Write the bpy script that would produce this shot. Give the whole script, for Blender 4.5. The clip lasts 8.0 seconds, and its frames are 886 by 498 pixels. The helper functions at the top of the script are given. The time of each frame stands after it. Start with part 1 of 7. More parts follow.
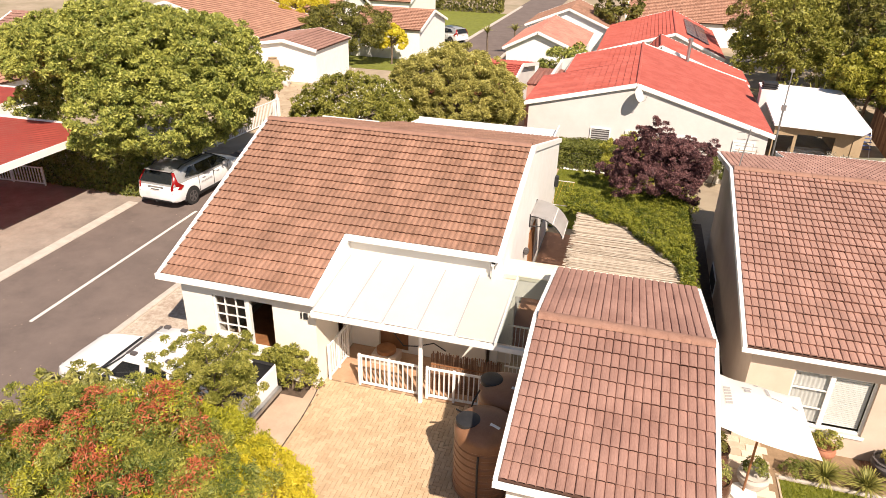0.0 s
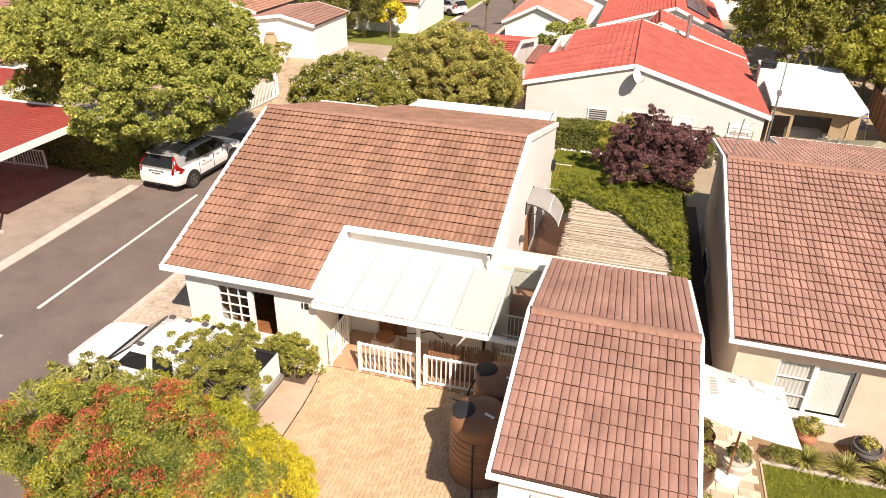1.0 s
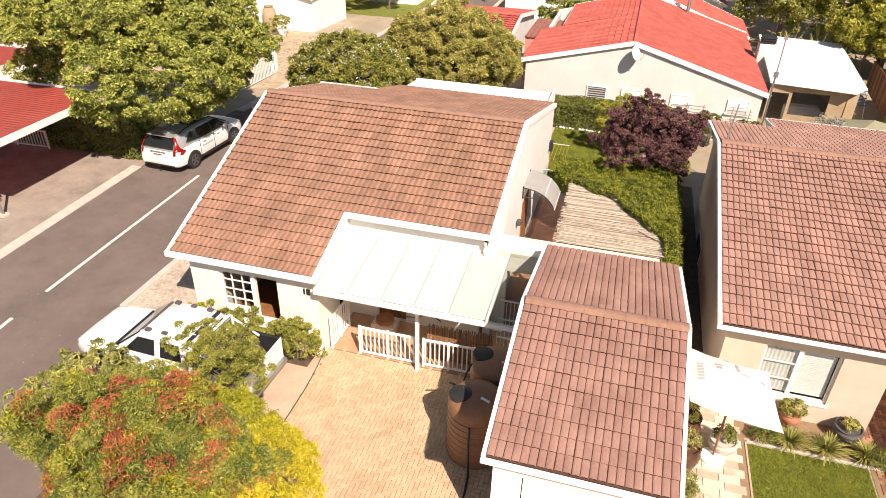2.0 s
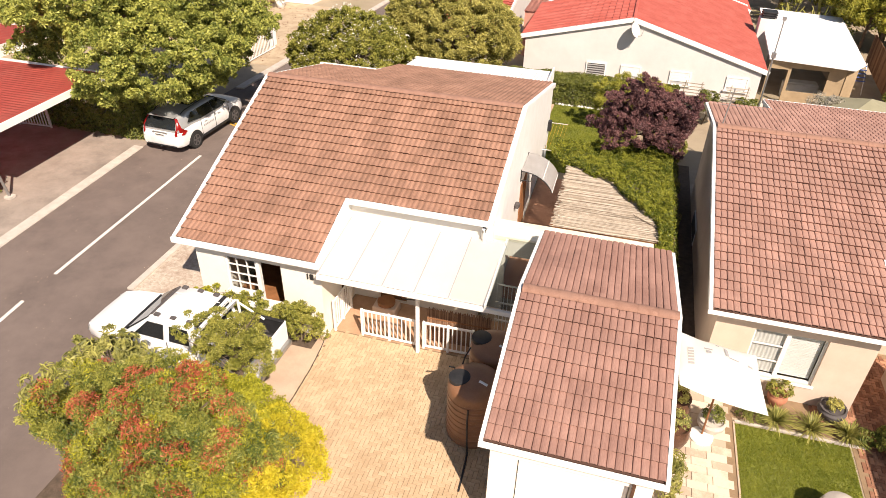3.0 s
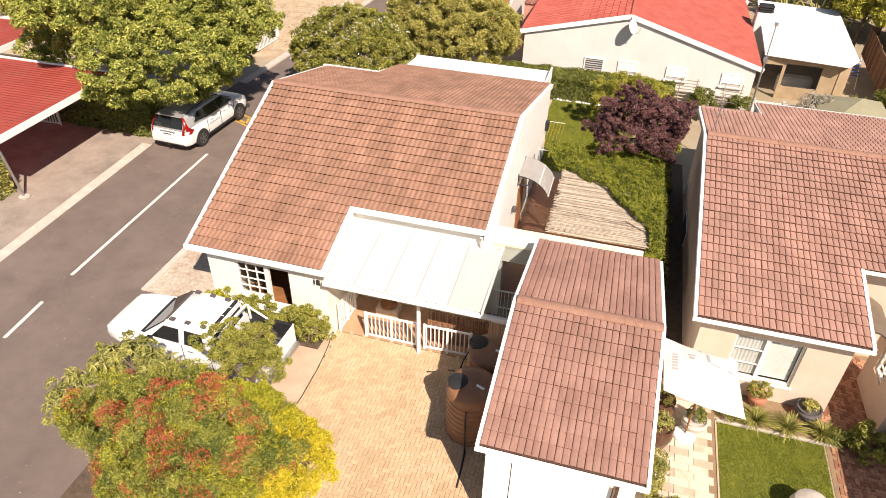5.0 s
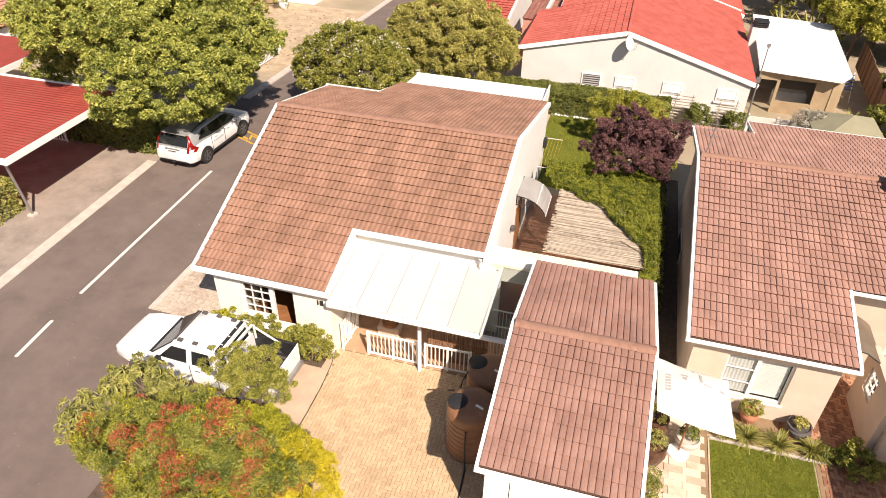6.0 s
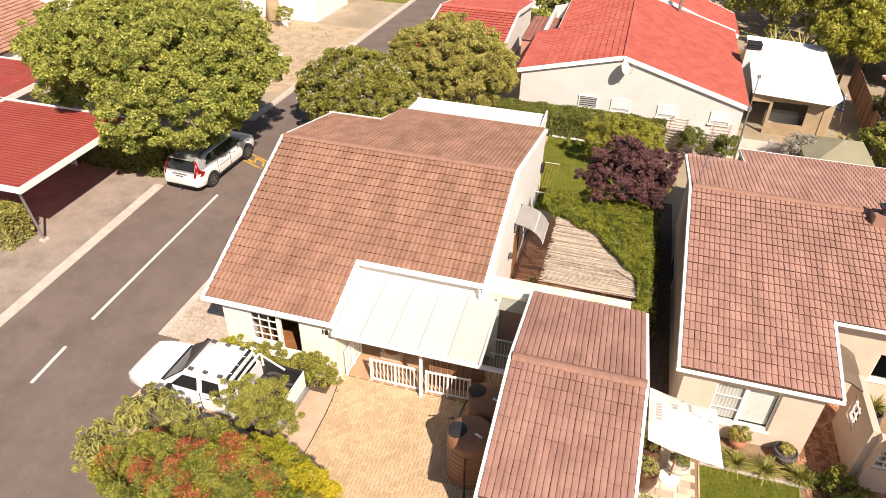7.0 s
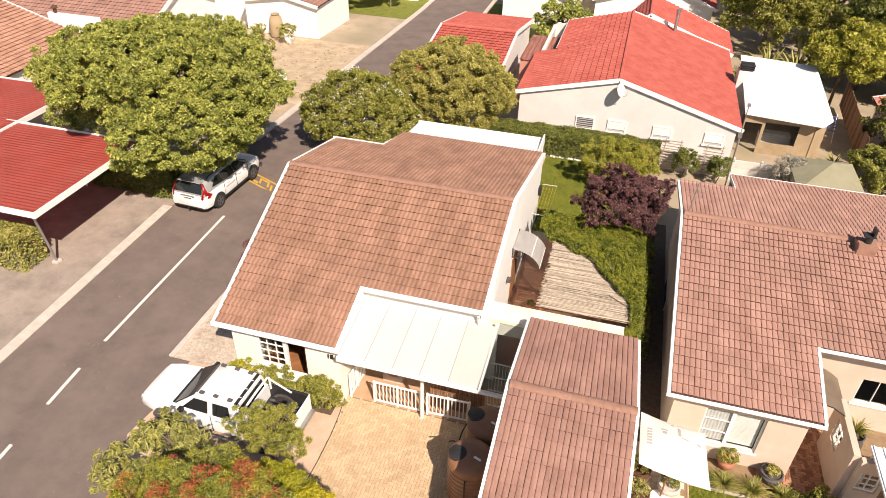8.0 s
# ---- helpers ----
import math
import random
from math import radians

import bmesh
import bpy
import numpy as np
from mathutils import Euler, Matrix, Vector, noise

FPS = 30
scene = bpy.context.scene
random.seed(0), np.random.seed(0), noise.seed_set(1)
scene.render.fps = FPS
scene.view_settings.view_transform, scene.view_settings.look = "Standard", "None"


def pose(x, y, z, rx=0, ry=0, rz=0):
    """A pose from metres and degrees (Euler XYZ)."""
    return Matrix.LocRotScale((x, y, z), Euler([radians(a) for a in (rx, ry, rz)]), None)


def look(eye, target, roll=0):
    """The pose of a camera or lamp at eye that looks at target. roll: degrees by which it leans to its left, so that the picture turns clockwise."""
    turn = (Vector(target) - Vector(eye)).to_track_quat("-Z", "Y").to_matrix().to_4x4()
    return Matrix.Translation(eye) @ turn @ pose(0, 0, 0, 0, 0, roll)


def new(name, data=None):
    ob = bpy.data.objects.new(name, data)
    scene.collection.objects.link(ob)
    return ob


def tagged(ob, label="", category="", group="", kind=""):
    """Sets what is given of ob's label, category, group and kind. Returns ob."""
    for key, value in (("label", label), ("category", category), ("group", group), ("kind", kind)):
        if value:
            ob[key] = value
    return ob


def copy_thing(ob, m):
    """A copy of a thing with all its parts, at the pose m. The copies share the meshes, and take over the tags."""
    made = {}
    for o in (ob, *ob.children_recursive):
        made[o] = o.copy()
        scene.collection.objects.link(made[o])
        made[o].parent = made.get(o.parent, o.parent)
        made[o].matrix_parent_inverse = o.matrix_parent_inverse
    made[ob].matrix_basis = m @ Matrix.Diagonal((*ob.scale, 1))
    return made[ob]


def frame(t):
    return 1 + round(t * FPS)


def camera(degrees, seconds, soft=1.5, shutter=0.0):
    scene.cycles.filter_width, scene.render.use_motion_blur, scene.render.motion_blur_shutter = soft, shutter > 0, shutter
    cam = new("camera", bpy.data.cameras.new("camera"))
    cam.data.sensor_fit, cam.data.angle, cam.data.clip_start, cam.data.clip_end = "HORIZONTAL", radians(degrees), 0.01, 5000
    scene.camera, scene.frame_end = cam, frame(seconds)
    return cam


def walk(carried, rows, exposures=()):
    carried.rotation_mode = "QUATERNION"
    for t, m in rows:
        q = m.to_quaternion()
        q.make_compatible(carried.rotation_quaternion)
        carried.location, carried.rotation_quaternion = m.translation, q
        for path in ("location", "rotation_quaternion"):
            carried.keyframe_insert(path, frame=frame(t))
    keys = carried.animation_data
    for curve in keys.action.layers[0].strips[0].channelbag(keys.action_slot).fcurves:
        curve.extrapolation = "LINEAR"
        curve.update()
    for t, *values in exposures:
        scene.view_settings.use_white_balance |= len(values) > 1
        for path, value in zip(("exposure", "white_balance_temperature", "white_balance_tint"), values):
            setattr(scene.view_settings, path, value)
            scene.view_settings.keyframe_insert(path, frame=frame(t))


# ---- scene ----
cam = camera(66.5, 8.0, soft=0.5)
PATH = [
    (0, (0.209, 0.186, 10.751), (-0.272, 1.916, 9.87), 1.4),
    (0.5, (0.246, 0.137, 11.106), (-0.227, 1.847, 10.184), 1.4),
    (1, (0.286, 0.105, 11.424), (-0.181, 1.796, 10.462), 1.4),
    (1.5, (0.338, 0.051, 11.727), (-0.123, 1.72, 10.726), 1.4),
    (3, (0.402, -0.107, 12.695), (-0.035, 1.487, 11.57), 1.3),
    (3.5, (0.406, -0.167, 12.966), (-0.025, 1.407, 11.81), 1.4),
    (4, (0.416, -0.226, 13.234), (-0.011, 1.333, 12.056), 1.3),
    (4.5, (0.438, -0.291, 13.491), (0.012, 1.264, 12.307), 1.3),
    (5.8, (0.49, -0.427, 14.572), (0.064, 1.127, 13.387), 1.5),
    (6, (0.475, -0.451, 14.662), (0.048, 1.108, 13.483), 1.3),
    (6.5, (0.474, -0.515, 15.187), (0.046, 1.046, 14.013), 1.3),
    (7, (0.474, -0.584, 15.775), (0.046, 0.98, 14.604), 1.3),
    (7.5, (0.474, -0.685, 16.353), (0.046, 0.882, 15.186), 1.4),
    (8, (0.488, -0.837, 16.895), (0.06, 0.732, 15.732), 1.4),
]
walk(cam, [(t, look(eye, target, roll)) for t, eye, target, roll in PATH], [(0, 0.69, 7150, 16), (5, 0.71, 7150, 16), (8, 0.62, 7150, 16)])

# ---- world, sun, exposure ----
SUN_TO = Vector((0.60, -0.77, 1.0)).normalized()
world = bpy.data.worlds.new("world")
scene.world = world
world.use_nodes = True
wn = world.node_tree
sky = wn.nodes.new("ShaderNodeTexSky")
sky.sky_type = "NISHITA"
sky.sun_disc = False
sky.sun_elevation = math.asin(SUN_TO.z)
sky.sun_rotation = math.atan2(SUN_TO.x, SUN_TO.y)
wn.links.new(sky.outputs[0], wn.nodes["Background"].inputs[0])
wn.nodes["Background"].inputs[1].default_value = 0.067
sun = new("sun", bpy.data.lights.new("sun", "SUN"))
sun.data.energy = 5.0
sun.data.angle = radians(0.6)
sun.data.color = (1.0, 0.92, 0.81)
sun.matrix_world = look(SUN_TO * 60, (0, 0, 0))


# ---- materials ----
def mat(name, a, b, scale=6.0, rough=0.8, bump=0.15, fine=60.0, spread=0.0, metal=0.0, spec=0.4, stain=None, stretch=(1, 1, 1), translucent=0.0, stain_scale=0.7):
    """Two-scale noise between colours a and b, relief, optional stains and a random shift from piece to piece."""
    m = bpy.data.materials.new(name)
    m.use_nodes = True
    t = m.node_tree
    n, l = t.nodes, t.links
    bs = n["Principled BSDF"]
    co = n.new("ShaderNodeTexCoord")
    mp = n.new("ShaderNodeMapping")
    mp.inputs["Scale"].default_value = stretch
    geo = n.new("ShaderNodeNewGeometry")
    l.new(geo.outputs["Position"], mp.inputs[0])
    n1 = n.new("ShaderNodeTexNoise")
    n1.inputs["Scale"].default_value = scale
    n1.inputs["Detail"].default_value = 6
    n1.inputs["Roughness"].default_value = 0.65
    l.new(mp.outputs[0], n1.inputs["Vector"])
    n2 = n.new("ShaderNodeTexNoise")
    n2.inputs["Scale"].default_value = fine
    n2.inputs["Detail"].default_value = 3
    l.new(mp.outputs[0], n2.inputs["Vector"])
    r1 = n.new("ShaderNodeValToRGB")
    r1.color_ramp.elements[0].position, r1.color_ramp.elements[1].position = 0.32, 0.68
    r1.color_ramp.elements[0].color = (*a, 1)
    r1.color_ramp.elements[1].color = (*b, 1)
    mixf = n.new("ShaderNodeMath")
    mixf.operation = "MULTIPLY_ADD"
    mixf.inputs[1].default_value = 0.35
    l.new(n2.outputs[0], mixf.inputs[0])
    sub = n.new("ShaderNodeMath")
    sub.operation = "MULTIPLY_ADD"
    sub.inputs[1].default_value, sub.inputs[2].default_value = 1.0, -0.175
    l.new(n1.outputs[0], sub.inputs[0])
    l.new(sub.outputs[0], mixf.inputs[2])
    last = mixf.outputs[0]
    if spread:
        oi = n.new("ShaderNodeObjectInfo")
        ad = n.new("ShaderNodeMath")
        ad.operation = "ADD"
        l.new(oi.outputs["Random"], ad.inputs[0])
        l.new(geo.outputs["Random Per Island"], ad.inputs[1])
        fr = n.new("ShaderNodeMath")
        fr.operation = "FRACT"
        l.new(ad.outputs[0], fr.inputs[0])
        sp = n.new("ShaderNodeMath")
        sp.operation = "MULTIPLY_ADD"
        sp.inputs[1].default_value = spread
        l.new(fr.outputs[0], sp.inputs[0])
        of = n.new("ShaderNodeMath")
        of.operation = "SUBTRACT"
        of.inputs[1].default_value = spread / 2
        l.new(last, of.inputs[0])
        l.new(of.outputs[0], sp.inputs[2])
        last = sp.outputs[0]
    l.new(last, r1.inputs[0])
    col = r1.outputs[0]
    if stain:
        n3 = n.new("ShaderNodeTexNoise")
        n3.inputs["Scale"].default_value = stain_scale
        n3.inputs["Detail"].default_value = 8
        n3.inputs["Roughness"].default_value = 0.7
        l.new(geo.outputs["Position"], n3.inputs["Vector"])
        r3 = n.new("ShaderNodeValToRGB")
        r3.color_ramp.elements[0].position, r3.color_ramp.elements[1].position = 0.48, 0.72
        r3.color_ramp.elements[0].color = (0, 0, 0, 1)
        r3.color_ramp.elements[1].color = (0.75, 0.75, 0.75, 1)
        l.new(n3.outputs[0], r3.inputs[0])
        mx = n.new("ShaderNodeMix")
        mx.data_type = "RGBA"
        l.new(r3.outputs[0], mx.inputs["Factor"])
        l.new(col, mx.inputs["A"])
        mx.inputs["B"].default_value = (*stain, 1)
        col = mx.outputs["Result"]
    l.new(col, bs.inputs["Base Color"])
    bs.inputs["Roughness"].default_value = rough
    bs.inputs["Metallic"].default_value = metal
    bs.inputs["Specular IOR Level"].default_value = spec
    if bump:
        bp = n.new("ShaderNodeBump")
        bp.inputs["Strength"].default_value = bump
        bp.inputs["Distance"].default_value = 0.02
        l.new(n2.outputs[0], bp.inputs["Height"])
        l.new(bp.outputs[0], bs.inputs["Normal"])
    if translucent:
        tr = n.new("ShaderNodeBsdfTranslucent")
        l.new(col, tr.inputs[0])
        ms = n.new("ShaderNodeMixShader")
        ms.inputs[0].default_value = translucent
        l.new(bs.outputs[0], ms.inputs[1])
        l.new(tr.outputs[0], ms.inputs[2])
        l.new(ms.outputs[0], n["Material Output"].inputs[0])
    return m


def glass(name, tint=(0.9, 0.95, 0.95), clear=0.7, rough=0.03):
    m = bpy.data.materials.new(name)
    m.use_nodes = True
    n, l = m.node_tree.nodes, m.node_tree.links
    bs = n["Principled BSDF"]
    bs.inputs["Base Color"].default_value = (0.015, 0.018, 0.02, 1)
    bs.inputs["Roughness"].default_value = rough
    tp = n.new("ShaderNodeBsdfTransparent")
    tp.inputs[0].default_value = (*tint, 1)
    ms = n.new("ShaderNodeMixShader")
    ms.inputs[0].default_value = clear
    l.new(bs.outputs[0], ms.inputs[1])
    l.new(tp.outputs[0], ms.inputs[2])
    l.new(ms.outputs[0], n["Material Output"].inputs[0])
    return m


M = {}
M["asphalt"] = mat("asphalt", (0.127, 0.099, 0.088), (0.176, 0.137, 0.121), 0.8, 0.92, 0.3, 90, stain=(0.195, 0.152, 0.132), stain_scale=0.5)
M["concrete"] = mat("concrete", (0.235, 0.195, 0.165), (0.36, 0.30, 0.255), 0.8, 0.9, 0.2, 50, stain=(0.155, 0.13, 0.115))
M["kerb"] = mat("kerb_concrete", (0.43, 0.385, 0.34), (0.56, 0.505, 0.45), 3, 0.85, 0.2, 40)
M["slab"] = mat("pink_concrete", (0.44, 0.32, 0.235), (0.54, 0.40, 0.30), 1.5, 0.85, 0.15, 50)
M["gravel"] = mat("cream_gravel", (0.34, 0.28, 0.22), (0.58, 0.50, 0.42), 8, 0.9, 0.5, 35, stain=(0.22, 0.12, 0.08))
M["sand"] = mat("sandy_ground", (0.30, 0.24, 0.17), (0.42, 0.34, 0.25), 1.2, 0.95, 0.3, 30, stain=(0.16, 0.15, 0.07), stain_scale=0.15)
M["far_paving"] = mat("tan_block_paving", (0.38, 0.29, 0.19), (0.50, 0.40, 0.28), 1.5, 0.9, 0.3, 20, stain=(0.30, 0.20, 0.13), stain_scale=1.2)
M["soil"] = mat("soil", (0.07, 0.05, 0.035), (0.13, 0.09, 0.065), 6, 0.95, 0.6, 40)
M["brick"] = mat("tan_paver", (0.42, 0.30, 0.185), (0.54, 0.40, 0.262), 1.2, 0.85, 0.25, 60, spread=0.26)
M["joint"] = mat("paver_joint", (0.20, 0.135, 0.08), (0.28, 0.19, 0.115), 5, 0.9, 0.3, 60)
M["red_brick"] = mat("red_paver", (0.22, 0.10, 0.06), (0.40, 0.21, 0.13), 3, 0.85, 0.25, 60, spread=0.6)
M["porch_brick"] = mat("porch_paver", (0.36, 0.21, 0.125), (0.48, 0.30, 0.19), 2.0, 0.85, 0.25, 60, spread=0.4)
M["cobble"] = mat("cream_paver", (0.42, 0.33, 0.25), (0.60, 0.50, 0.40), 3, 0.85, 0.25, 50, spread=0.6)
M["cream"] = mat("cream_plaster", (0.75, 0.71, 0.635), (0.81, 0.77, 0.70), 1.2, 0.85, 0.12, 60)
M["beige"] = mat("beige_plaster", (0.54, 0.43, 0.345), (0.63, 0.515, 0.425), 1.0, 0.85, 0.12, 60)
M["tan"] = mat("tan_canvas", (0.30, 0.22, 0.135), (0.40, 0.30, 0.19), 1.5, 0.85, 0.1, 50)
M["pale"] = mat("pale_plaster", (0.595, 0.565, 0.545), (0.665, 0.635, 0.615), 1.0, 0.85, 0.12, 60)
M["white"] = mat("white_paint", (0.76, 0.75, 0.72), (0.82, 0.81, 0.79), 2.5, 0.55, 0.06, 50)
M["white_sheet"] = mat("white_roof_sheet", (0.74, 0.74, 0.74), (0.82, 0.82, 0.82), 1.5, 0.45, 0.04, 40)
M["cream_sheet"] = mat("weathered_cream_flat_roof", (0.66, 0.60, 0.44), (0.80, 0.76, 0.64), 1.4, 0.8, 0.1, 40)
M["tile"] = mat("terracotta_roof_tile", (0.225, 0.120, 0.080), (0.37, 0.205, 0.142), 2.2, 0.85, 0.35, 45, spread=0.09, stain=(0.20, 0.112, 0.078), stain_scale=0.55, stretch=(1, 0.35, 1))
M["tile_pink"] = mat("pinkish_roof_tile", (0.245, 0.132, 0.104), (0.375, 0.215, 0.172), 2.2, 0.85, 0.35, 45, spread=0.09, stain=(0.225, 0.128, 0.104), stain_scale=0.55, stretch=(1, 0.35, 1))
M["tile_salmon"] = mat("salmon_roof_tile", (0.29, 0.160, 0.126), (0.43, 0.250, 0.200), 2.2, 0.85, 0.35, 45, spread=0.09, stain=(0.28, 0.163, 0.13), stain_scale=0.55, stretch=(1, 0.35, 1))
M["ridge"] = mat("ridge_cap_clay", (0.24, 0.128, 0.092), (0.345, 0.195, 0.145), 6.0, 0.9, 0.4, 45, spread=0.06, stain=(0.20, 0.115, 0.085), stain_scale=3.0)
M["deck"] = mat("dark_roof_underlay", (0.06, 0.03, 0.022), (0.09, 0.045, 0.032), 4, 0.9, 0.1)
M["red_tile"] = mat("bright_red_roof", (0.38, 0.080, 0.058), (0.48, 0.12, 0.092), 1.0, 0.75, 0.2, 40, spread=0.2)
M["red_tin"] = mat("red_painted_sheet", (0.48, 0.095, 0.075), (0.58, 0.135, 0.105), 0.8, 0.5, 0.08, 40, stain=(0.50, 0.16, 0.125))
M["far_tile"] = mat("faded_orange_roof", (0.33, 0.175, 0.12), (0.45, 0.25, 0.175), 0.8, 0.85, 0.2, 30, spread=0.3)
M["salmon"] = mat("salmon_roof", (0.46, 0.17, 0.13), (0.58, 0.25, 0.19), 0.8, 0.75, 0.15, 40, spread=0.2)
# white car roof with the tree's shade mixed into the paint as grey
M["car_shaded"] = mat("tree_shaded_white_paint", (0.42, 0.43, 0.43), (0.48, 0.49, 0.49), 1, 0.25, 0.0, metal=0.4)
M["pink_tin"] = mat("pink_sheet", (0.50, 0.22, 0.17), (0.58, 0.28, 0.22), 1.0, 0.6, 0.05)
M["poly"] = mat("opal_polycarbonate", (0.80, 0.80, 0.78), (0.84, 0.84, 0.82), 1.5, 0.35, 0.03, 30, translucent=0.45)
M["poly_warm"] = mat("yellowed_polycarbonate", (0.80, 0.79, 0.755), (0.85, 0.84, 0.81), 1.5, 0.35, 0.03, 30, translucent=0.5)
M["tank"] = mat("brown_plastic", (0.22, 0.105, 0.055), (0.29, 0.145, 0.08), 1.8, 0.42, 0.05, 40)
M["black"] = mat("black_plastic", (0.015, 0.015, 0.016), (0.03, 0.03, 0.032), 4, 0.5, 0.08)
M["rubber"] = mat("tyre_rubber", (0.018, 0.018, 0.018), (0.03, 0.03, 0.03), 8, 0.85, 0.1)
M["steel"] = mat("grey_steel", (0.35, 0.35, 0.35), (0.45, 0.45, 0.45), 5, 0.4, 0.05, metal=0.8)
M["wood"] = mat("brown_wood", (0.20, 0.085, 0.035), (0.32, 0.14, 0.06), 3, 0.6, 0.1, 40, stretch=(1, 1, 0.2))
M["reed"] = mat("dry_reed", (0.28, 0.23, 0.175), (0.50, 0.43, 0.35), 4, 0.85, 0.2, 60, spread=0.6)
M["reed_dark"] = mat("dark_reed", (0.17, 0.09, 0.055), (0.32, 0.19, 0.12), 4, 0.85, 0.2, 60, spread=0.7)
M["car_white"] = mat("white_car_paint", (0.78, 0.78, 0.78), (0.81, 0.81, 0.81), 1, 0.22, 0.0, spec=0.6)
# white body paint with uneven light grey patches
M["car_patchy"] = mat("patchy_white_paint", (0.72, 0.72, 0.72), (0.80, 0.80, 0.80), 2.5, 0.28, 0.0, spec=0.6, stain=(0.55, 0.55, 0.55), stain_scale=1.3)
M["car_glass"] = glass("dark_car_glass", clear=0.12)
M["window_glass"] = glass("window_glass", (0.97, 0.98, 0.98), 0.94)
M["clear_sheet"] = glass("clear_roof_sheet", clear=0.80, rough=0.15)
M["red_lamp"] = mat("red_lens", (0.20, 0.006, 0.006), (0.26, 0.01, 0.008), 4, 0.2, 0.0)
M["sail"] = mat("white_canvas", (0.80, 0.79, 0.76), (0.84, 0.83, 0.80), 2, 0.8, 0.05, translucent=0.3)
M["print"] = mat("grey_print", (0.36, 0.35, 0.35), (0.42, 0.41, 0.40), 4, 0.8, 0.0)
M["road_paint"] = mat("worn_white_paint", (0.55, 0.52, 0.48), (0.72, 0.69, 0.65), 9, 0.8, 0.1)
M["yellow_paint"] = mat("worn_yellow_paint", (0.45, 0.25, 0.03), (0.62, 0.38, 0.06), 9, 0.8, 0.1)
M["room"] = mat("dim_room_plaster", (0.16, 0.13, 0.10), (0.20, 0.16, 0.12), 1, 0.9, 0.0)
M["terracotta"] = mat("terracotta_pot", (0.36, 0.14, 0.08), (0.46, 0.20, 0.12), 5, 0.7, 0.1)
M["glaze"] = mat("dark_brown_glaze", (0.06, 0.03, 0.02), (0.13, 0.065, 0.04), 4, 0.25, 0.05)
M["grey_pot"] = mat("dark_grey_pot", (0.07, 0.06, 0.06), (0.11, 0.10, 0.10), 5, 0.7, 0.1)
M["solar"] = mat("solar_cell", (0.02, 0.025, 0.05), (0.035, 0.04, 0.07), 1, 0.15, 0.0)
M["khaki"] = mat("khaki_canvas", (0.28, 0.265, 0.175), (0.34, 0.32, 0.22), 1.5, 0.85, 0.05, translucent=0.15)
M["bark"] = mat("bark", (0.10, 0.075, 0.055), (0.20, 0.15, 0.11), 6, 0.95, 0.6, 30)
M["grey_wall"] = mat("pale_grey_panel", (0.55, 0.52, 0.48), (0.66, 0.63, 0.58), 1.5, 0.85, 0.1)


def leaf(name, dark, light, tr=0.28, spread=0.4):
    return mat(name, dark, light, 1.6, 0.5, 0.0, 7, spread=spread, translucent=tr, spec=0.35)


M["l_big"] = leaf("ash_green_leaf", (0.13, 0.165, 0.032), (0.47, 0.47, 0.11), 0.22)
M["l_olive"] = leaf("olive_leaf", (0.23, 0.22, 0.05), (0.57, 0.51, 0.155))
M["l_bush"] = leaf("bush_leaf", (0.14, 0.155, 0.025), (0.40, 0.38, 0.085))
M["l_near"] = leaf("near_tree_leaf", (0.065, 0.10, 0.02), (0.37, 0.36, 0.07), 0.2, 0.35)
M["l_yellow"] = leaf("yellow_leaf", (0.52, 0.46, 0.035), (0.75, 0.63, 0.06), 0.4, 0.2)
M["l_lime"] = leaf("lime_leaf", (0.23, 0.245, 0.02), (0.51, 0.48, 0.05), 0.35)
M["l_red"] = leaf("red_blossom", (0.35, 0.075, 0.035), (0.53, 0.155, 0.075), 0.15)
M["l_purple"] = leaf("purple_leaf", (0.06, 0.026, 0.03), (0.28, 0.135, 0.13), 0.2)
M["l_creeper"] = leaf("creeper_leaf", (0.075, 0.105, 0.012), (0.32, 0.325, 0.042))
M["l_hedge"] = leaf("hedge_leaf", (0.08, 0.10, 0.018), (0.22, 0.23, 0.05))
M["l_dark"] = leaf("dark_leaf", (0.075, 0.08, 0.016), (0.27, 0.255, 0.06))
M["l_palm"] = leaf("strap_leaf", (0.17, 0.18, 0.04), (0.43, 0.40, 0.12))
M["l_white"] = leaf("white_blossom", (0.62, 0.58, 0.50), (0.80, 0.77, 0.70), 0.2)
M["l_grey"] = leaf("silver_leaf", (0.26, 0.24, 0.19), (0.48, 0.44, 0.36), 0.2)
M["l_gold"] = leaf("golden_leaf", (0.21, 0.22, 0.028), (0.50, 0.47, 0.085))
M["l_loquat"] = leaf("grey_green_leaf", (0.14, 0.15, 0.04), (0.42, 0.40, 0.12), 0.2)
M["l_grass"] = leaf("grass_blade", (0.13, 0.165, 0.014), (0.27, 0.28, 0.035), 0.3)
M["lawn"] = mat("lawn_ground", (0.11, 0.13, 0.016), (0.20, 0.215, 0.032), 2.5, 0.95, 0.6, 60, stain=(0.17, 0.19, 0.05))


# ---- mesh helpers ----
def box(bm, x0, y0, z0, x1, y1, z1, m=None):
    v = [bm.verts.new((x, y, z)) for z in (z0, z1) for y in (y0, y1) for x in (x0, x1)]
    if m is not None:
        for p in v:
            p.co = m @ p.co
    for f in ((0, 2, 3, 1), (4, 5, 7, 6), (0, 1, 5, 4), (1, 3, 7, 5), (3, 2, 6, 7), (2, 0, 4, 6)):
        bm.faces.new([v[i] for i in f])
    return v


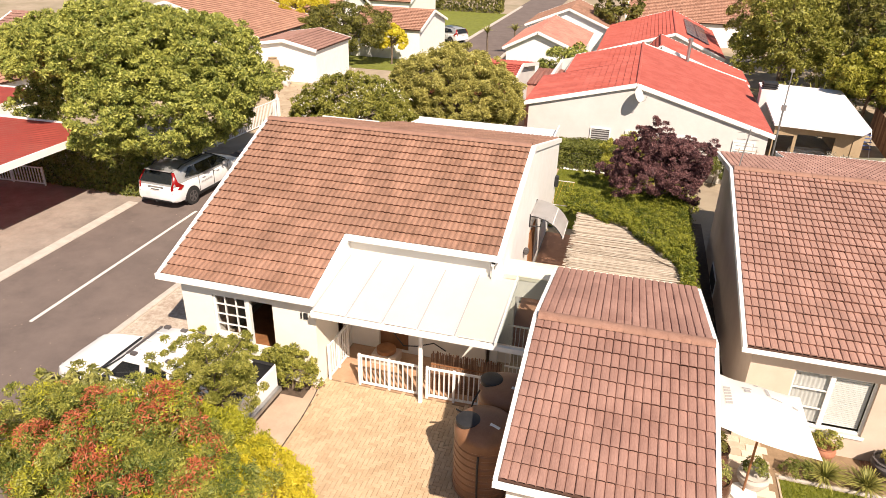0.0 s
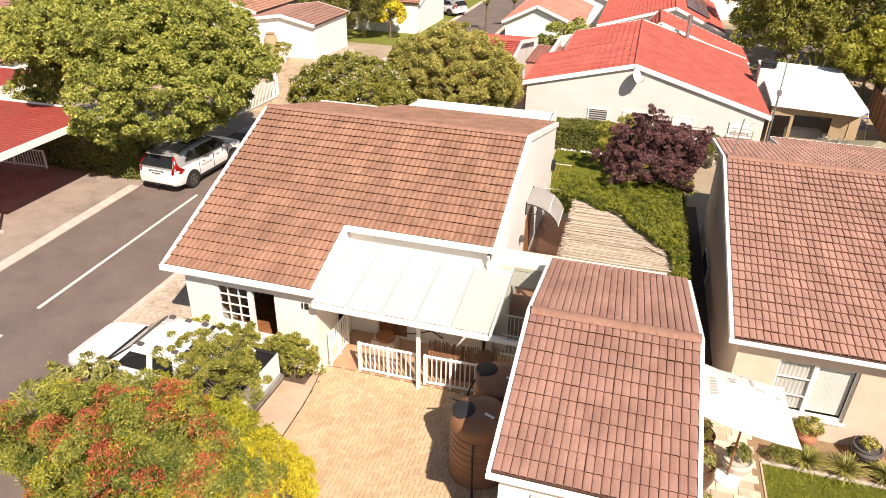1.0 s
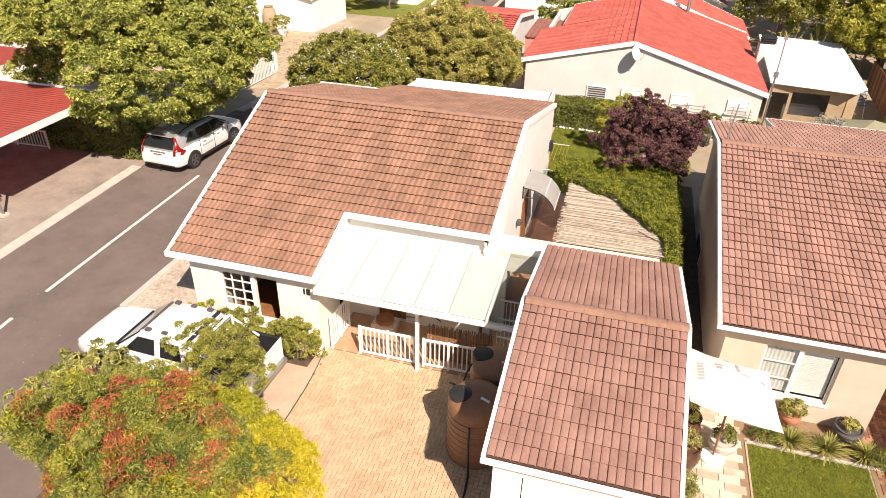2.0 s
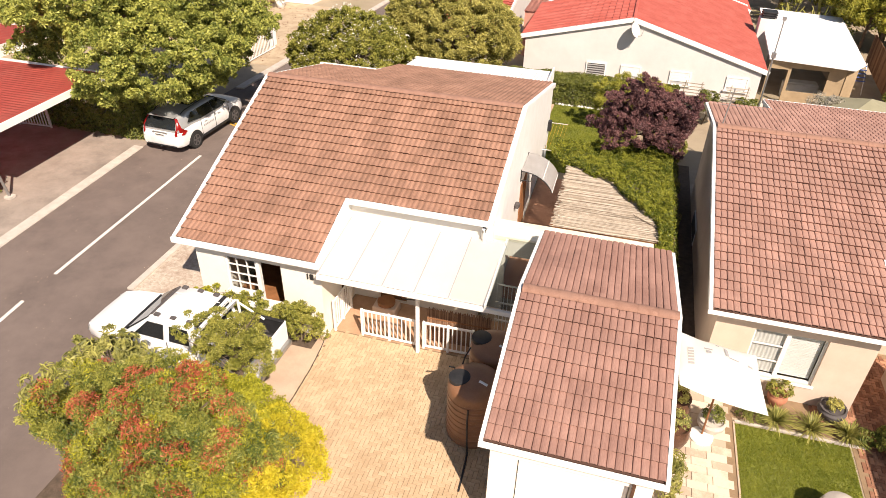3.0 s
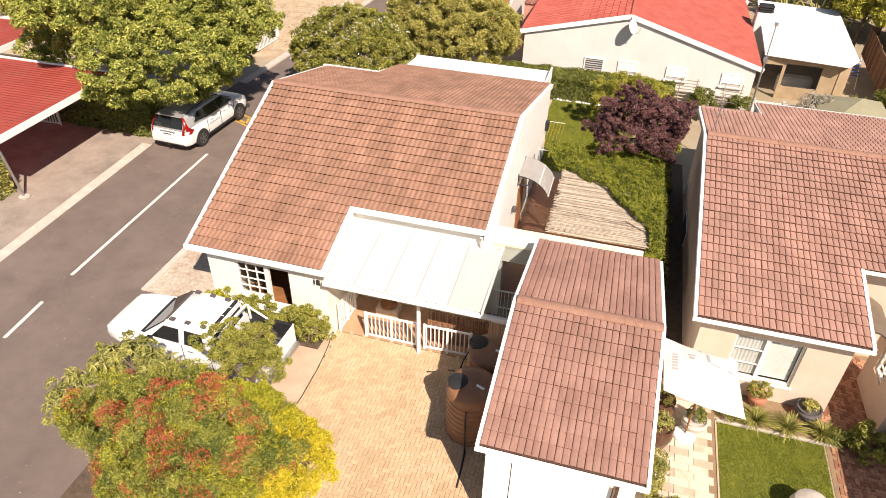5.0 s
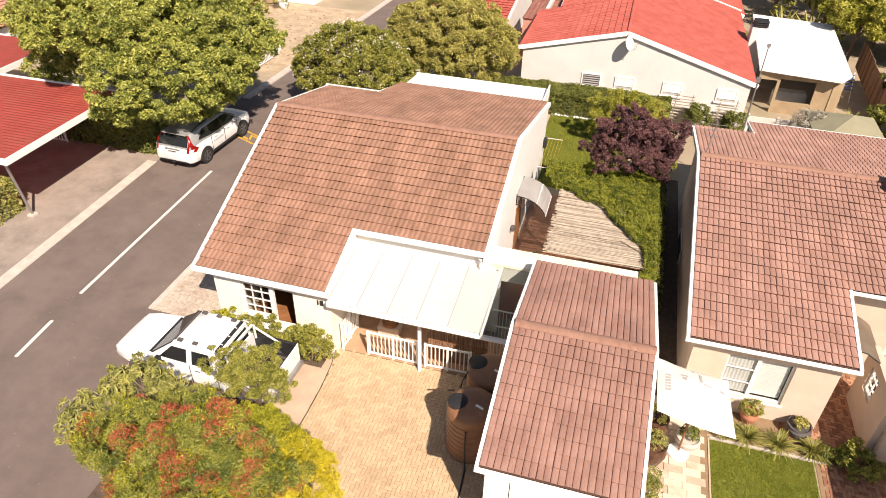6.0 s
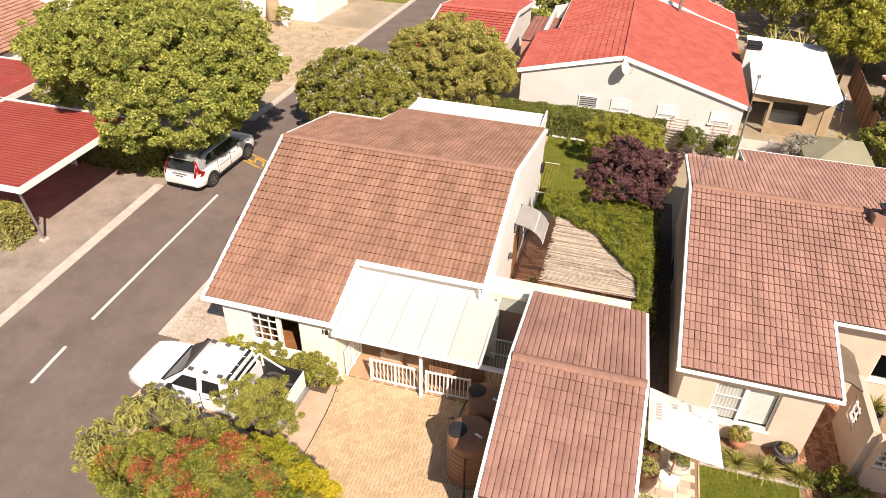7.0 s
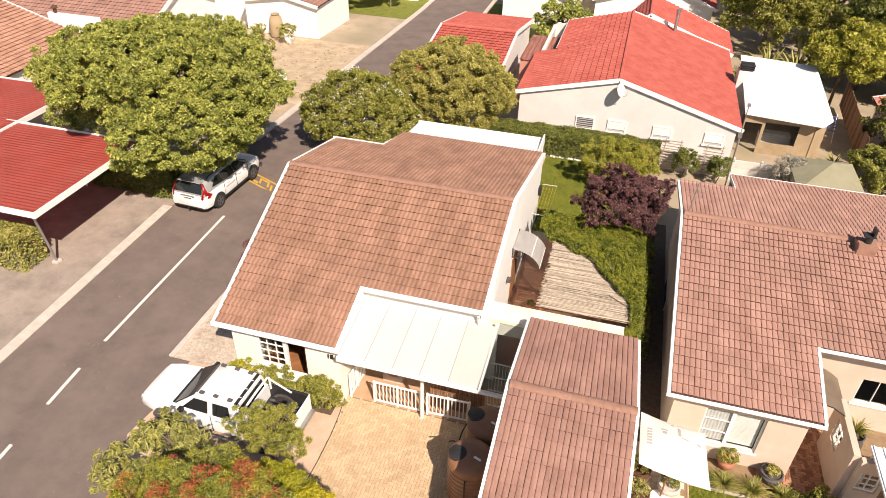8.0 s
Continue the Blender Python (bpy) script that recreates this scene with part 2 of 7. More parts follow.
def prism(bm, pts, d):
    """A flat polygon pushed along the vector d."""
    d = Vector(d)
    a = [bm.verts.new(p) for p in pts]
    b = [bm.verts.new(Vector(p) + d) for p in pts]
    bm.faces.new(a)
    bm.faces.new(b[::-1])
    for i in range(len(a)):
        j = (i + 1) % len(a)
        bm.faces.new((a[j], a[i], b[i], b[j]))


def loft(bm, rings, caps=True):
    rows = [[bm.verts.new(p) for p in r] for r in rings]
    k = len(rows[0])
    for a, b in zip(rows, rows[1:]):
        for i in range(k):
            bm.faces.new((a[i], a[(i + 1) % k], b[(i + 1) % k], b[i]))
    if caps:
        bm.faces.new(rows[0][::-1])
        bm.faces.new(rows[-1])
    return rows


def turned(bm, profile, c=(0, 0, 0), k=24):
    """Profile of (radius, height) turned round the upright through c."""
    loft(bm, [[(c[0] + r * math.cos(2 * math.pi * i / k), c[1] + r * math.sin(2 * math.pi * i / k), c[2] + z) for i in range(k)] for r, z in profile])


def tube(bm, pts, r, k=8, r2=None):
    pts = [Vector(p) for p in pts]
    rings = []
    for i, p in enumerate(pts):
        d = (pts[min(i + 1, len(pts) - 1)] - pts[max(i - 1, 0)]).normalized()
        a = d.orthogonal().normalized() if abs(d.z) > 0.95 else d.cross(Vector((0, 0, 1))).normalized()
        b = d.cross(a)
        rr = r if r2 is None else r + (r2 - r) * i / (len(pts) - 1)
        rings.append([p + rr * (math.cos(2 * math.pi * j / k) * a + math.sin(2 * math.pi * j / k) * b) for j in range(k)])
    loft(bm, rings)


def mesh_of(name, bm, material, smooth=False, bevel=0.0):
    if bevel:
        bmesh.ops.bevel(bm, geom=list(bm.edges), offset=bevel, segments=2, affect="EDGES", clamp_overlap=True)
    bmesh.ops.recalc_face_normals(bm, faces=bm.faces)
    me = bpy.data.meshes.new(name)
    bm.to_mesh(me)
    bm.free()
    me.materials.append(material)
    if smooth:
        me.shade_smooth()
        me.set_sharp_from_angle(angle=radians(38))
    return me


def part(name, bm, material, parent, label="", smooth=False, bevel=0.0, kind=""):
    ob = new(name, mesh_of(name, bm, material, smooth, bevel))
    ob.parent = parent
    return tagged(ob, label, "", "", kind)


def thing(name, label, category, at=(0, 0, 0), group="", kind=""):
    ob = new(name)
    ob.location = at
    ob.empty_display_size = 0.2
    return tagged(ob, label, category, group, kind)


def solid(name, bm, material, label, category, group="", kind="", smooth=False, bevel=0.0):
    return tagged(new(name, mesh_of(name, bm, material, smooth, bevel)), label, category, group, kind)


def raw(name, verts, faces, material, parent=None, kind="", label=""):
    """A mesh from numpy arrays: all faces have the same number of corners."""
    me = bpy.data.meshes.new(name)
    k = faces.shape[1]
    me.vertices.add(len(verts))
    me.vertices.foreach_set("co", np.asarray(verts, np.float32).ravel())
    me.loops.add(faces.size)
    me.loops.foreach_set("vertex_index", faces.ravel().astype(np.int32))
    me.polygons.add(len(faces))
    me.polygons.foreach_set("loop_start", np.arange(0, faces.size, k, dtype=np.int32))
    me.update(calc_edges=True)
    me.validate()
    me.materials.append(material)
    me.shade_flat()
    ob = new(name, me)
    if parent:
        ob.parent = parent
    return tagged(ob, label, "", "", kind)


def gz(y):
    """Height of the ground: level round the houses, falling gently behind them."""
    return -0.04 * (min(max(y, 24.0), 60.0) - 24.0)


def sheet(bm, x0, x1, y0, y1, lift):
    ys = [y0] + [b for b in (24.0, 60.0) if y0 < b < y1] + [y1]
    a = [(bm.verts.new((x0, y, gz(y) + lift)), bm.verts.new((x1, y, gz(y) + lift))) for y in ys]
    for p, q in zip(a, a[1:]):
        bm.faces.new((p[0], p[1], q[1], q[0]))


def plane(name, x0, x1, y0, y1, lift, material, label, category="ground", kind="structure"):
    bm = bmesh.new()
    sheet(bm, x0, x1, y0, y1, lift)
    return solid(name, bm, material, label, category, kind=kind)


def wall(bm, axis, c, a0, a1, z0, z1, holes=(), th=0.2):
    """A wall along x (axis 'x', at y = c .. c + th) or along y, with rectangular holes (a0, a1, z0, z1)."""
    aa = sorted({a0, a1, *[h[0] for h in holes], *[h[1] for h in holes]})
    zz = sorted({z0, z1, *[max(h[2], z0) for h in holes], *[min(h[3], z1) for h in holes]})
    made = {}

    def vert(i, j, k):
        if (i, j, k) not in made:
            p, q = aa[i], c + th * k
            made[i, j, k] = bm.verts.new((p, q, zz[j]) if axis == "x" else (q, p, zz[j]))
        return made[i, j, k]

    def full(i, j):
        if not (0 <= i < len(aa) - 1 and 0 <= j < len(zz) - 1):
            return False
        p, q = (aa[i] + aa[i + 1]) / 2, (zz[j] + zz[j + 1]) / 2
        return not any(h[0] < p < h[1] and h[2] < q < h[3] for h in holes)

    for i in range(len(aa) - 1):
        for j in range(len(zz) - 1):
            if not full(i, j):
                continue
            for k in (0, 1):
                bm.faces.new([vert(i, j, k), vert(i + 1, j, k), vert(i + 1, j + 1, k), vert(i, j + 1, k)])
            for di, dj, e in ((-1, 0, ((0, 0), (0, 1))), (1, 0, ((1, 0), (1, 1))), (0, -1, ((0, 0), (1, 0))), (0, 1, ((0, 1), (1, 1)))):
                if not full(i + di, j + dj):
                    (p, q), (r, t) = e
                    bm.faces.new([vert(i + p, j + q, 0), vert(i + r, j + t, 0), vert(i + r, j + t, 1), vert(i + p, j + q, 1)])


def walls(name, parent, material, label, *runs):
    """Each run is one wall, a part of its own."""
    for r in runs:
        bm = bmesh.new()
        wall(bm, *r)
        part(name, bm, material, parent, label)


# ---- roof tiles ----
TW, TL = 0.30, 0.33
# cross-sections of a clay pan tile with one roll, and of a flatter concrete tile with two shallow waves
ROMAN = ((0, -0.012), (0.014, 0.010), (0.04, 0.017), (0.10, 0.018), (0.132, 0.013), (0.146, -0.012), (0.160, 0.010), (0.19, 0.017), (0.25, 0.018), (0.282, 0.013), (0.297, -0.008))
ROLL = ((0, 0.0), (0.10, 0.0), (0.145, 0.005), (0.185, 0.018), (0.225, 0.023), (0.262, 0.016), (0.284, 0.003), (0.2925, -0.006))
WAVE = ((0, 0.0), (0.03, 0.003), (0.06, 0.017), (0.10, 0.019), (0.135, 0.004), (0.15, 0.0), (0.18, 0.003), (0.21, 0.017), (0.25, 0.019), (0.285, 0.004), (0.301, -0.003))


def tile_arrays(profile):
    v = []
    for dv, lift in ((0.016, 0.024), (0.0, 0.062), (TL + 0.02, 0.010)):
        v += [(u, dv, lift + w) for u, w in profile]
    k = len(profile)
    f = [(r * k + i, r * k + i + 1, (r + 1) * k + i + 1, (r + 1) * k + i) for r in (0, 1) for i in range(k - 1)]
    return np.array(v), np.array(f)


SHAPES = {"roll": tile_arrays(ROLL), "wave": tile_arrays(WAVE), "roman": tile_arrays(ROMAN)}


def tile_mesh(material, shape):
    vs, fs = SHAPES[shape]
    me = bpy.data.meshes.new("roof_tile")
    me.from_pydata([tuple(p) for p in vs], [], [tuple(f) for f in fs])
    me.materials.append(material)
    return me


def slope_frame(origin, along, up):
    """Matrix whose x runs along the eave, y up the slope, z out of it."""
    x, y = Vector(along).normalized(), Vector(up).normalized()
    z = x.cross(y)
    m = Matrix.Identity(4)
    for i, a in enumerate((x, y, z)):
        m[0][i], m[1][i], m[2][i] = a
    m.translation = origin
    return m


def tiles(parent, fr, width, length, material, single, keep=None, tw=TW, tl=TL, flat=1.0, shape="roll", ends=None):
    """Tile a slope; those for which single(i, j) holds are pieces of their own, the rest one joined mesh."""
    me = tile_mesh(material, shape)
    tv, tf = SHAPES[shape]
    left = 300
    nu, nv = round(width / tw), round(length / tl)
    sv = length / nv / TL
    rest = []
    for j in range(nv):
        u0, u1 = ends((j + 0.5) / nv) if ends else (0, width)
        cu = (u1 - u0) / nu
        su = cu / TW
        for i in range(nu):
            if keep and not keep((i + 0.5) * width / nu, (j + 0.5) * length / nv):
                continue
            jig = Matrix.Translation((random.uniform(-0.003, 0.003), random.uniform(-0.006, 0.006), random.uniform(-0.002, 0.004))) @ Matrix.Rotation(random.uniform(-0.006, 0.006), 4, "Z")
            m = fr @ Matrix.Translation((u0 + i * cu, j * length / nv, 0.02)) @ jig @ Matrix.Diagonal((su, sv, flat, 1))
            if left > 0 and single(i, j):
                left -= 1
                ob = new("roof_tile", me)
                ob.parent = parent
                ob.matrix_local = m
            else:
                rest.append(np.array(m))
    if rest:
        base = np.c_[tv, np.ones(len(tv))]
        vs = np.concatenate([(base @ m.T)[:, :3] for m in rest])
        fs = np.concatenate([tf + k * len(tv) for k in range(len(rest))])
        raw("roof_tiles", vs, fs, material, parent, "stuff")


def deck(bm, fr, width, length, th=0.05):
    box(bm, 0, 0, -th, width, length, 0.012, fr)


def ridge_caps(parent, p0, p1, material, r=0.13):
    p0, p1 = Vector(p0), Vector(p1)
    n = max(1, round((p1 - p0).length / 0.42))
    bm = bmesh.new()
    k = 7
    for z, rr in ((0.0, r * 1.06), (0.44, r * 0.98)):
        for i in range(k):
            a = math.pi * i / (k - 1)
            bm.verts.new((z, rr * math.cos(a), rr * 0.55 * math.sin(a)))
    bm.verts.ensure_lookup_table()
    for i in range(k - 1):
        bm.faces.new([bm.verts[q] for q in (i, i + 1, i + 1 + k, i + k)])
    bm.faces.new([bm.verts[i] for i in range(k)][::-1])
    me = mesh_of("ridge_cap", bm, material, True)
    d = (p1 - p0) / n
    rot = d.to_track_quat("X", "Z").to_matrix().to_4x4()
    for i in range(n):
        ob = new("ridge_cap", me)
        ob.parent = parent
        ob.matrix_local = Matrix.Translation(p0 + d * i) @ rot @ Matrix.Diagonal((d.length / 0.42, 1, 1, 1))


def beam(bm, p0, p1, w, h, lift=0.0):
    """A rectangular bar from p0 to p1, w wide, h high (hanging below unless lifted)."""
    p0, p1 = Vector(p0), Vector(p1)
    d = p1 - p0
    x = d.normalized()
    y = Vector((0, 0, 1)).cross(x)
    y = y.normalized() if y.length > 1e-4 else Vector((0, 1, 0))
    z = x.cross(y)
    m = Matrix.Identity(4)
    for i, a in enumerate((x, y, z)):
        m[0][i], m[1][i], m[2][i] = a
    m.translation = p0
    box(bm, 0, -w / 2, -h + lift, d.length, w / 2, lift, m)


def bar(name, p0, p1, w, h, material, parent, lift=0.0, label="", bevel=0.0):
    bm = bmesh.new()
    beam(bm, p0, p1, w, h, lift)
    return part(name, bm, material, parent, label, bevel=bevel)


# ---- plants ----
def unit(a):
    return a / (np.linalg.norm(a, axis=1)[:, None] + 1e-9)


def leaf_mesh(name, pts, nrm, size, material, parent, rng, aspect=0.5, droop=0.0, brush=0.0):
    """Four-cornered leaves; with brush they point outwards in tufts instead of lying flat."""
    n = len(pts)
    if brush:
        ax = unit(nrm * brush + 0.6 * rng.normal(size=(n, 3)))
        nrm = unit(np.cross(ax, rng.normal(size=(n, 3))))
        nrm *= np.where(nrm[:, 2] < 0, -1.0, 1.0)[:, None]
    t = ax + 0.0 if brush else rng.normal(size=(n, 3))
    t[:, 2] -= droop
    t -= (t * nrm).sum(1)[:, None] * nrm
    t /= np.linalg.norm(t, axis=1)[:, None] + 1e-9
    b = np.cross(nrm, t)
    s = size * rng.uniform(0.65, 1.35, n)[:, None]
    if brush:
        w = b * s * aspect * 0.5
        v = np.stack([pts - t * s * 0.5 - w, pts - t * s * 0.5 + w, pts + t * s * 0.5 - nrm * s * 0.1], 1).reshape(-1, 3)
        return raw(name, v, np.arange(3 * n).reshape(-1, 3), material, parent)
    v = np.stack([pts - t * s * 0.5, pts + b * s * aspect * 0.5 + nrm * s * 0.06, pts + t * s * 0.5 - nrm * s * 0.12, pts - b * s * aspect * 0.5 + nrm * s * 0.06], 1).reshape(-1, 3)
    return raw(name, v, np.arange(4 * n).reshape(-1, 4), material, parent)


def crown_points(rng, c, rad, n, clumps, clump_r, low=-0.55, rough=0.22, keep=None):
    """Leaf places and outward normals: clumps spread over an uneven ellipsoid shell."""
    d = unit(rng.normal(size=(clumps * 4, 3)))
    d = d[d[:, 2] > low][:clumps]
    wob = np.array([1 + rough * noise.noise(Vector(p) * 2.3 + Vector(c)) for p in d])
    depth = np.where(rng.random(len(d)) < 0.72, rng.uniform(0.86, 1.0, len(d)), rng.uniform(0.5, 0.86, len(d)))
    cc = np.array(c) + d * np.array(rad) * (wob * depth)[:, None]
    if keep:
        ok = np.array([keep(*q) for q in cc])
        d, cc = d[ok], cc[ok]
    k = rng.integers(0, len(d), n)
    off = unit(rng.normal(size=(n, 3)) + 0.7 * d[k] + np.array((0, 0, 0.45)))
    cr = (clump_r * rng.uniform(0.6, 1.35, len(d)))[k] * rng.uniform(0.55, 1.08, n)
    p = cc[k] + off * cr[:, None] * np.array((1, 1, 0.75))
    nr = unit(off + 0.5 * rng.normal(size=(n, 3)) + np.array((0, 0, 0.5)))
    return p, nr, cc


def trunk_mesh(rng, base, top, r, cc, limbs):
    bm = bmesh.new()
    base, top = Vector(base), Vector(top)
    mid = base.lerp(top, 0.5) + Vector((rng.uniform(-0.1, 0.1), rng.uniform(-0.1, 0.1), 0))
    tube(bm, [base - Vector((0, 0, 0.05)), base.lerp(mid, 0.3), mid, top], r, 9, r * 0.6)
    for i in rng.choice(len(cc), min(limbs, len(cc)), replace=False):
        e = Vector(cc[i])
        s = mid.lerp(top, rng.uniform(0.1, 1.0))
        m = s.lerp(e, 0.5) + Vector((0, 0, 0.12 * (e - s).length))
        tube(bm, [s, m, e], r * 0.45, 6, r * 0.08)
    return bm


def tree(name, label, base, c, rad, n, size, leafmat, seed, clumps=120, clump_r=0.5, trunk_r=0.15, limbs=18, category="tree", aspect=0.5, droop=0.0, extra=(), low=-0.55, rough=0.22, group="", brush=0.0, keep=None):
    """A tree or bush: tapered trunk with limbs and a crown of leaves; extra: (material, share, size, part name, share of clumps, pattern shift) for blossom."""
    rng = np.random.default_rng(seed)
    root = thing(name, label, category, base, group)
    inv = Matrix.Translation(-Vector(base))
    p, nr, cc = crown_points(rng, c, rad, n, clumps, clump_r, low, rough, keep)
    b = np.array(base)
    tr = part("trunk", trunk_mesh(rng, (0, 0, 0), Vector(c) - Vector(base) + Vector((0, 0, 0.1 * rad[2])), trunk_r, cc - b, limbs), M["bark"], root, "brown bark", smooth=True)
    leaf_mesh("crown", p - b, nr, size, leafmat, root, rng, aspect, droop, brush)
    for em, share, esize, ename, cover, shift in extra:
        up = np.where(cc[:, 2] > c[2] - 0.45 * rad[2])[0]
        patch = np.array([noise.noise(Vector(a) * 2.1 + Vector((3.1, shift, 7.7))) for a in cc[up]])
        pick = rng.permutation(up[np.argsort(-patch)[:max(3, int(len(up) * 0.55))]])[:max(3, int(len(up) * cover))]
        k = pick[rng.integers(0, len(pick), int(n * share))]
        off = unit(rng.normal(size=(len(k), 3)) + np.array((0, 0, 0.9)))
        q = cc[k] + off * clump_r * rng.uniform(0.95, 1.45, len(k))[:, None]
        leaf_mesh(ename, q - b, unit(off + rng.normal(size=off.shape) * 0.7), esize, em, root, rng, aspect if brush else 0.5, 0.0, brush)
    return root


def leaf_block(name, label, x0, x1, y0, y1, z0, z1, n, size, material, seed, category="hedge", bulge=0.1):
    """A clipped hedge: stems inside, leaves over its top and sides."""
    rng = np.random.default_rng(seed)
    root = thing(name, label, category, ((x0 + x1) / 2, (y0 + y1) / 2, z0))
    o = np.array(((x0 + x1) / 2, (y0 + y1) / 2, z0))
    h = np.array(((x1 - x0) / 2, (y1 - y0) / 2, (z1 - z0) / 2))
    q = rng.uniform(-1, 1, (n, 3))
    area = np.array((h[1] * h[2], h[0] * h[2], h[0] * h[1] * 1.3))
    ax = rng.choice(3, n, p=area / area.sum())
    sg = np.where(ax == 2, 1.0, np.sign(rng.normal(size=n)))
    q[np.arange(n), ax] = sg
    nr = np.zeros((n, 3))
    nr[np.arange(n), ax] = sg
    p = q * h + np.array((0, 0, h[2]))
    wob = np.array([noise.noise(Vector(a + o) * 1.4) for a in p])
    p += nr * (bulge * wob * 1.5 + rng.uniform(-0.12, 0.04, n))[:, None]
    nr = unit(nr + 0.75 * rng.normal(size=(n, 3)) + np.array((0, 0, 0.4)))
    bm = bmesh.new()
    for i in range(max(3, int((x1 - x0 + y1 - y0) * 1.2))):
        e = Vector((rng.uniform(-h[0], h[0]) * 0.7, rng.uniform(-h[1], h[1]) * 0.7, 0))
        tube(bm, [e - Vector((0, 0, 0.05)), e + Vector((rng.uniform(-0.1, 0.1), rng.uniform(-0.1, 0.1), 1.6 * h[2]))], 0.03, 5, 0.012)
    part("stems", bm, M["bark"], root, kind="stuff")
    leaf_mesh("foliage", p, nr, size, material, root, rng)
    return root


def strap_plant(name, label, at, r, n, material, seed, category="plant", up=0.6, w=0.03, group=""):
    """A tuft of long arching strap leaves."""
    rng = np.random.default_rng(seed)
    root = thing(name, label, category, at, group)
    bm = bmesh.new()
    for i in range(n):
        a = rng.uniform(0, 2 * math.pi)
        tilt = rng.uniform(0.15, 1.0)
        d, s = Vector((math.cos(a), math.sin(a), 0)), Vector((-math.sin(a), math.cos(a), 0))
        L = r * rng.uniform(0.75, 1.15)
        row = []
        for t in (0, 0.35, 0.7, 1.0):
            p = d * (L * tilt * t * (0.5 + 0.5 * t)) + Vector((0, 0, L * up * (1.35 * t - 0.9 * tilt * t * t)))
            ww = w * (1.0 - 0.85 * t)
            row.append((bm.verts.new(p - s * ww), bm.verts.new(p + s * ww)))
        for p, q in zip(row, row[1:]):
            bm.faces.new((p[0], p[1], q[1], q[0]))
    part("leaves", bm, material, root)
    return root


# ---- ground ----
bm = bmesh.new()
sheet(bm, -600, 600, -300, 900, 0.0)
solid("ground", bm, M["sand"], "dry sandy ground around the houses", "ground", kind="structure")
plane("road", -18.9, -13.05, -60, 190, 0.006, M["asphalt"], "dark grey asphalt road with worn patches", "road")
plane("parking_pavement", -34, -18.7, 4.0, 21.9, 0.008, M["concrete"], "stained grey concrete parking bay", "pavement")
plane("junction_road", -13.06, -6.5, -60, 12.9, 0.004, M["asphalt"], "dark asphalt where the road widens", "road")
bm = bmesh.new()
prism(bm, [(x, y, -0.02) for x, y in ((-12.2, 12.9), (-12.0, 11.2), (-12.25, 9.6), (-11.7, 8.6), (-10.4, 7.6), (-9.0, 6.6), (-7.6, 5.2), (-6.2, 2.6), (-6.27, 9.0), (-6.36, 12.9))], (0, 0, 0.048))
solid("concrete_pavement", bm, M["slab"], "pinkish concrete beside the brick driveway", "pavement", kind="structure")
plane("gravel_pavement", -12.95, -10.3, 12.9, 29.0, 0.010, M["gravel"], "cream gravel verge along the house", "pavement")
plane("far_pavement", -30.0, -18.8, 33.0, 47.5, 0.010, M["far_paving"], "pale paved forecourt with brown specks", "pavement")
plane("far_lawn", -40.0, -18.8, 56.0, 100.0, 0.012, M["lawn"], "green lawn beside the far road", "lawn")
plane("verge_lawn", -12.6, -7.0, 52.0, 64.0, 0.012, M["lawn"], "small green verge lawn by the road", "lawn")
plane("courtyard_floor", -2.3, 2.9, 15.9, 24.0, 0.010, M["red_brick"], "brown brick courtyard floor in shade", "floor")
plane("side_path", 2.1, 3.5, 6.0, 27.0, 0.014, M["soil"], "dark narrow soil passage between houses", "ground")


def kerb_run(name, label, x0, x1, y0, y1, h, skew=0.0, pivot=0.0):
    root = thing(name, label, "kerb", kind="structure")
    n = max(1, round((y1 - y0) / 1.5))
    for i in range(n):
        a, b = y0 + (y1 - y0) * i / n, y0 + (y1 - y0) * (i + 1) / n - 0.012
        bm = bmesh.new()
        vs = box(bm, x0, a, -0.1, x1, b, h)
        for v in vs:
            v.co.z += gz(v.co.y)
            v.co.x -= skew * (v.co.y - pivot)
        part("kerb_stone", bm, M["kerb"], root, bevel=0.012)
    return root


kerb_run("kerb_west", "pale concrete kerb band beside the parking bay", -18.75, -18.29, -20, 21.4, 0.035, 0.036, 11.5)
kerb_run("kerb_far", "pale concrete kerb along the far road", -18.8, -18.36, 29, 110, 0.08)
kerb_run("kerb_east", "pale concrete kerb beside the gravel verge", -13.04, -12.82, 12.9, 30, 0.07)
kerb_run("kerb_far_east", "pale kerb along the far road edge", -13.04, -12.75, 50, 110, 0.08)

bm = bmesh.new()
for y0, y1 in ((12.88, 21.42), (9.88, 11.52), (6.55, 8.27), (3.2, 4.9)):
    q = [(-15.64 - 0.037 * (y - 12.88) + (0.12 if y < 12 else 0) * (12 - y) / 3, y) for y in (y0, y1)]
    prism(bm, [(q[0][0] - 0.06, y0, 0.007), (q[0][0] + 0.06, y0, 0.007), (q[1][0] + 0.06, y1, 0.007), (q[1][0] - 0.06, y1, 0.007)], (0, 0, 0.004))
solid("road_marking", bm, M["road_paint"], "worn white painted centre line", "road marking", kind="structure")
bm = bmesh.new()
hump = lambda u, v: (-16.84 + 2.2 * u + 0.32 * v, 25.6 - 1.0 * u - 0.98 * v, 0.0)
for u0, u1, v0, v1 in ((0, 1, 0, 0.13), (0, 1, 0.87, 1), (0, 0.06, 0.13, 0.87), (0.94, 1, 0.13, 0.87), (0.30, 0.36, 0.2, 0.7), (0.36, 0.55, 0.2, 0.32), (0.55, 0.61, 0.2, 0.7), (0.66, 0.72, 0.35, 0.87), (0.12, 0.28, 0.62, 0.8)):
    prism(bm, [hump(u0, v0), hump(u1, v0), hump(u1, v1), hump(u0, v1)], (0, 0, 0.012))
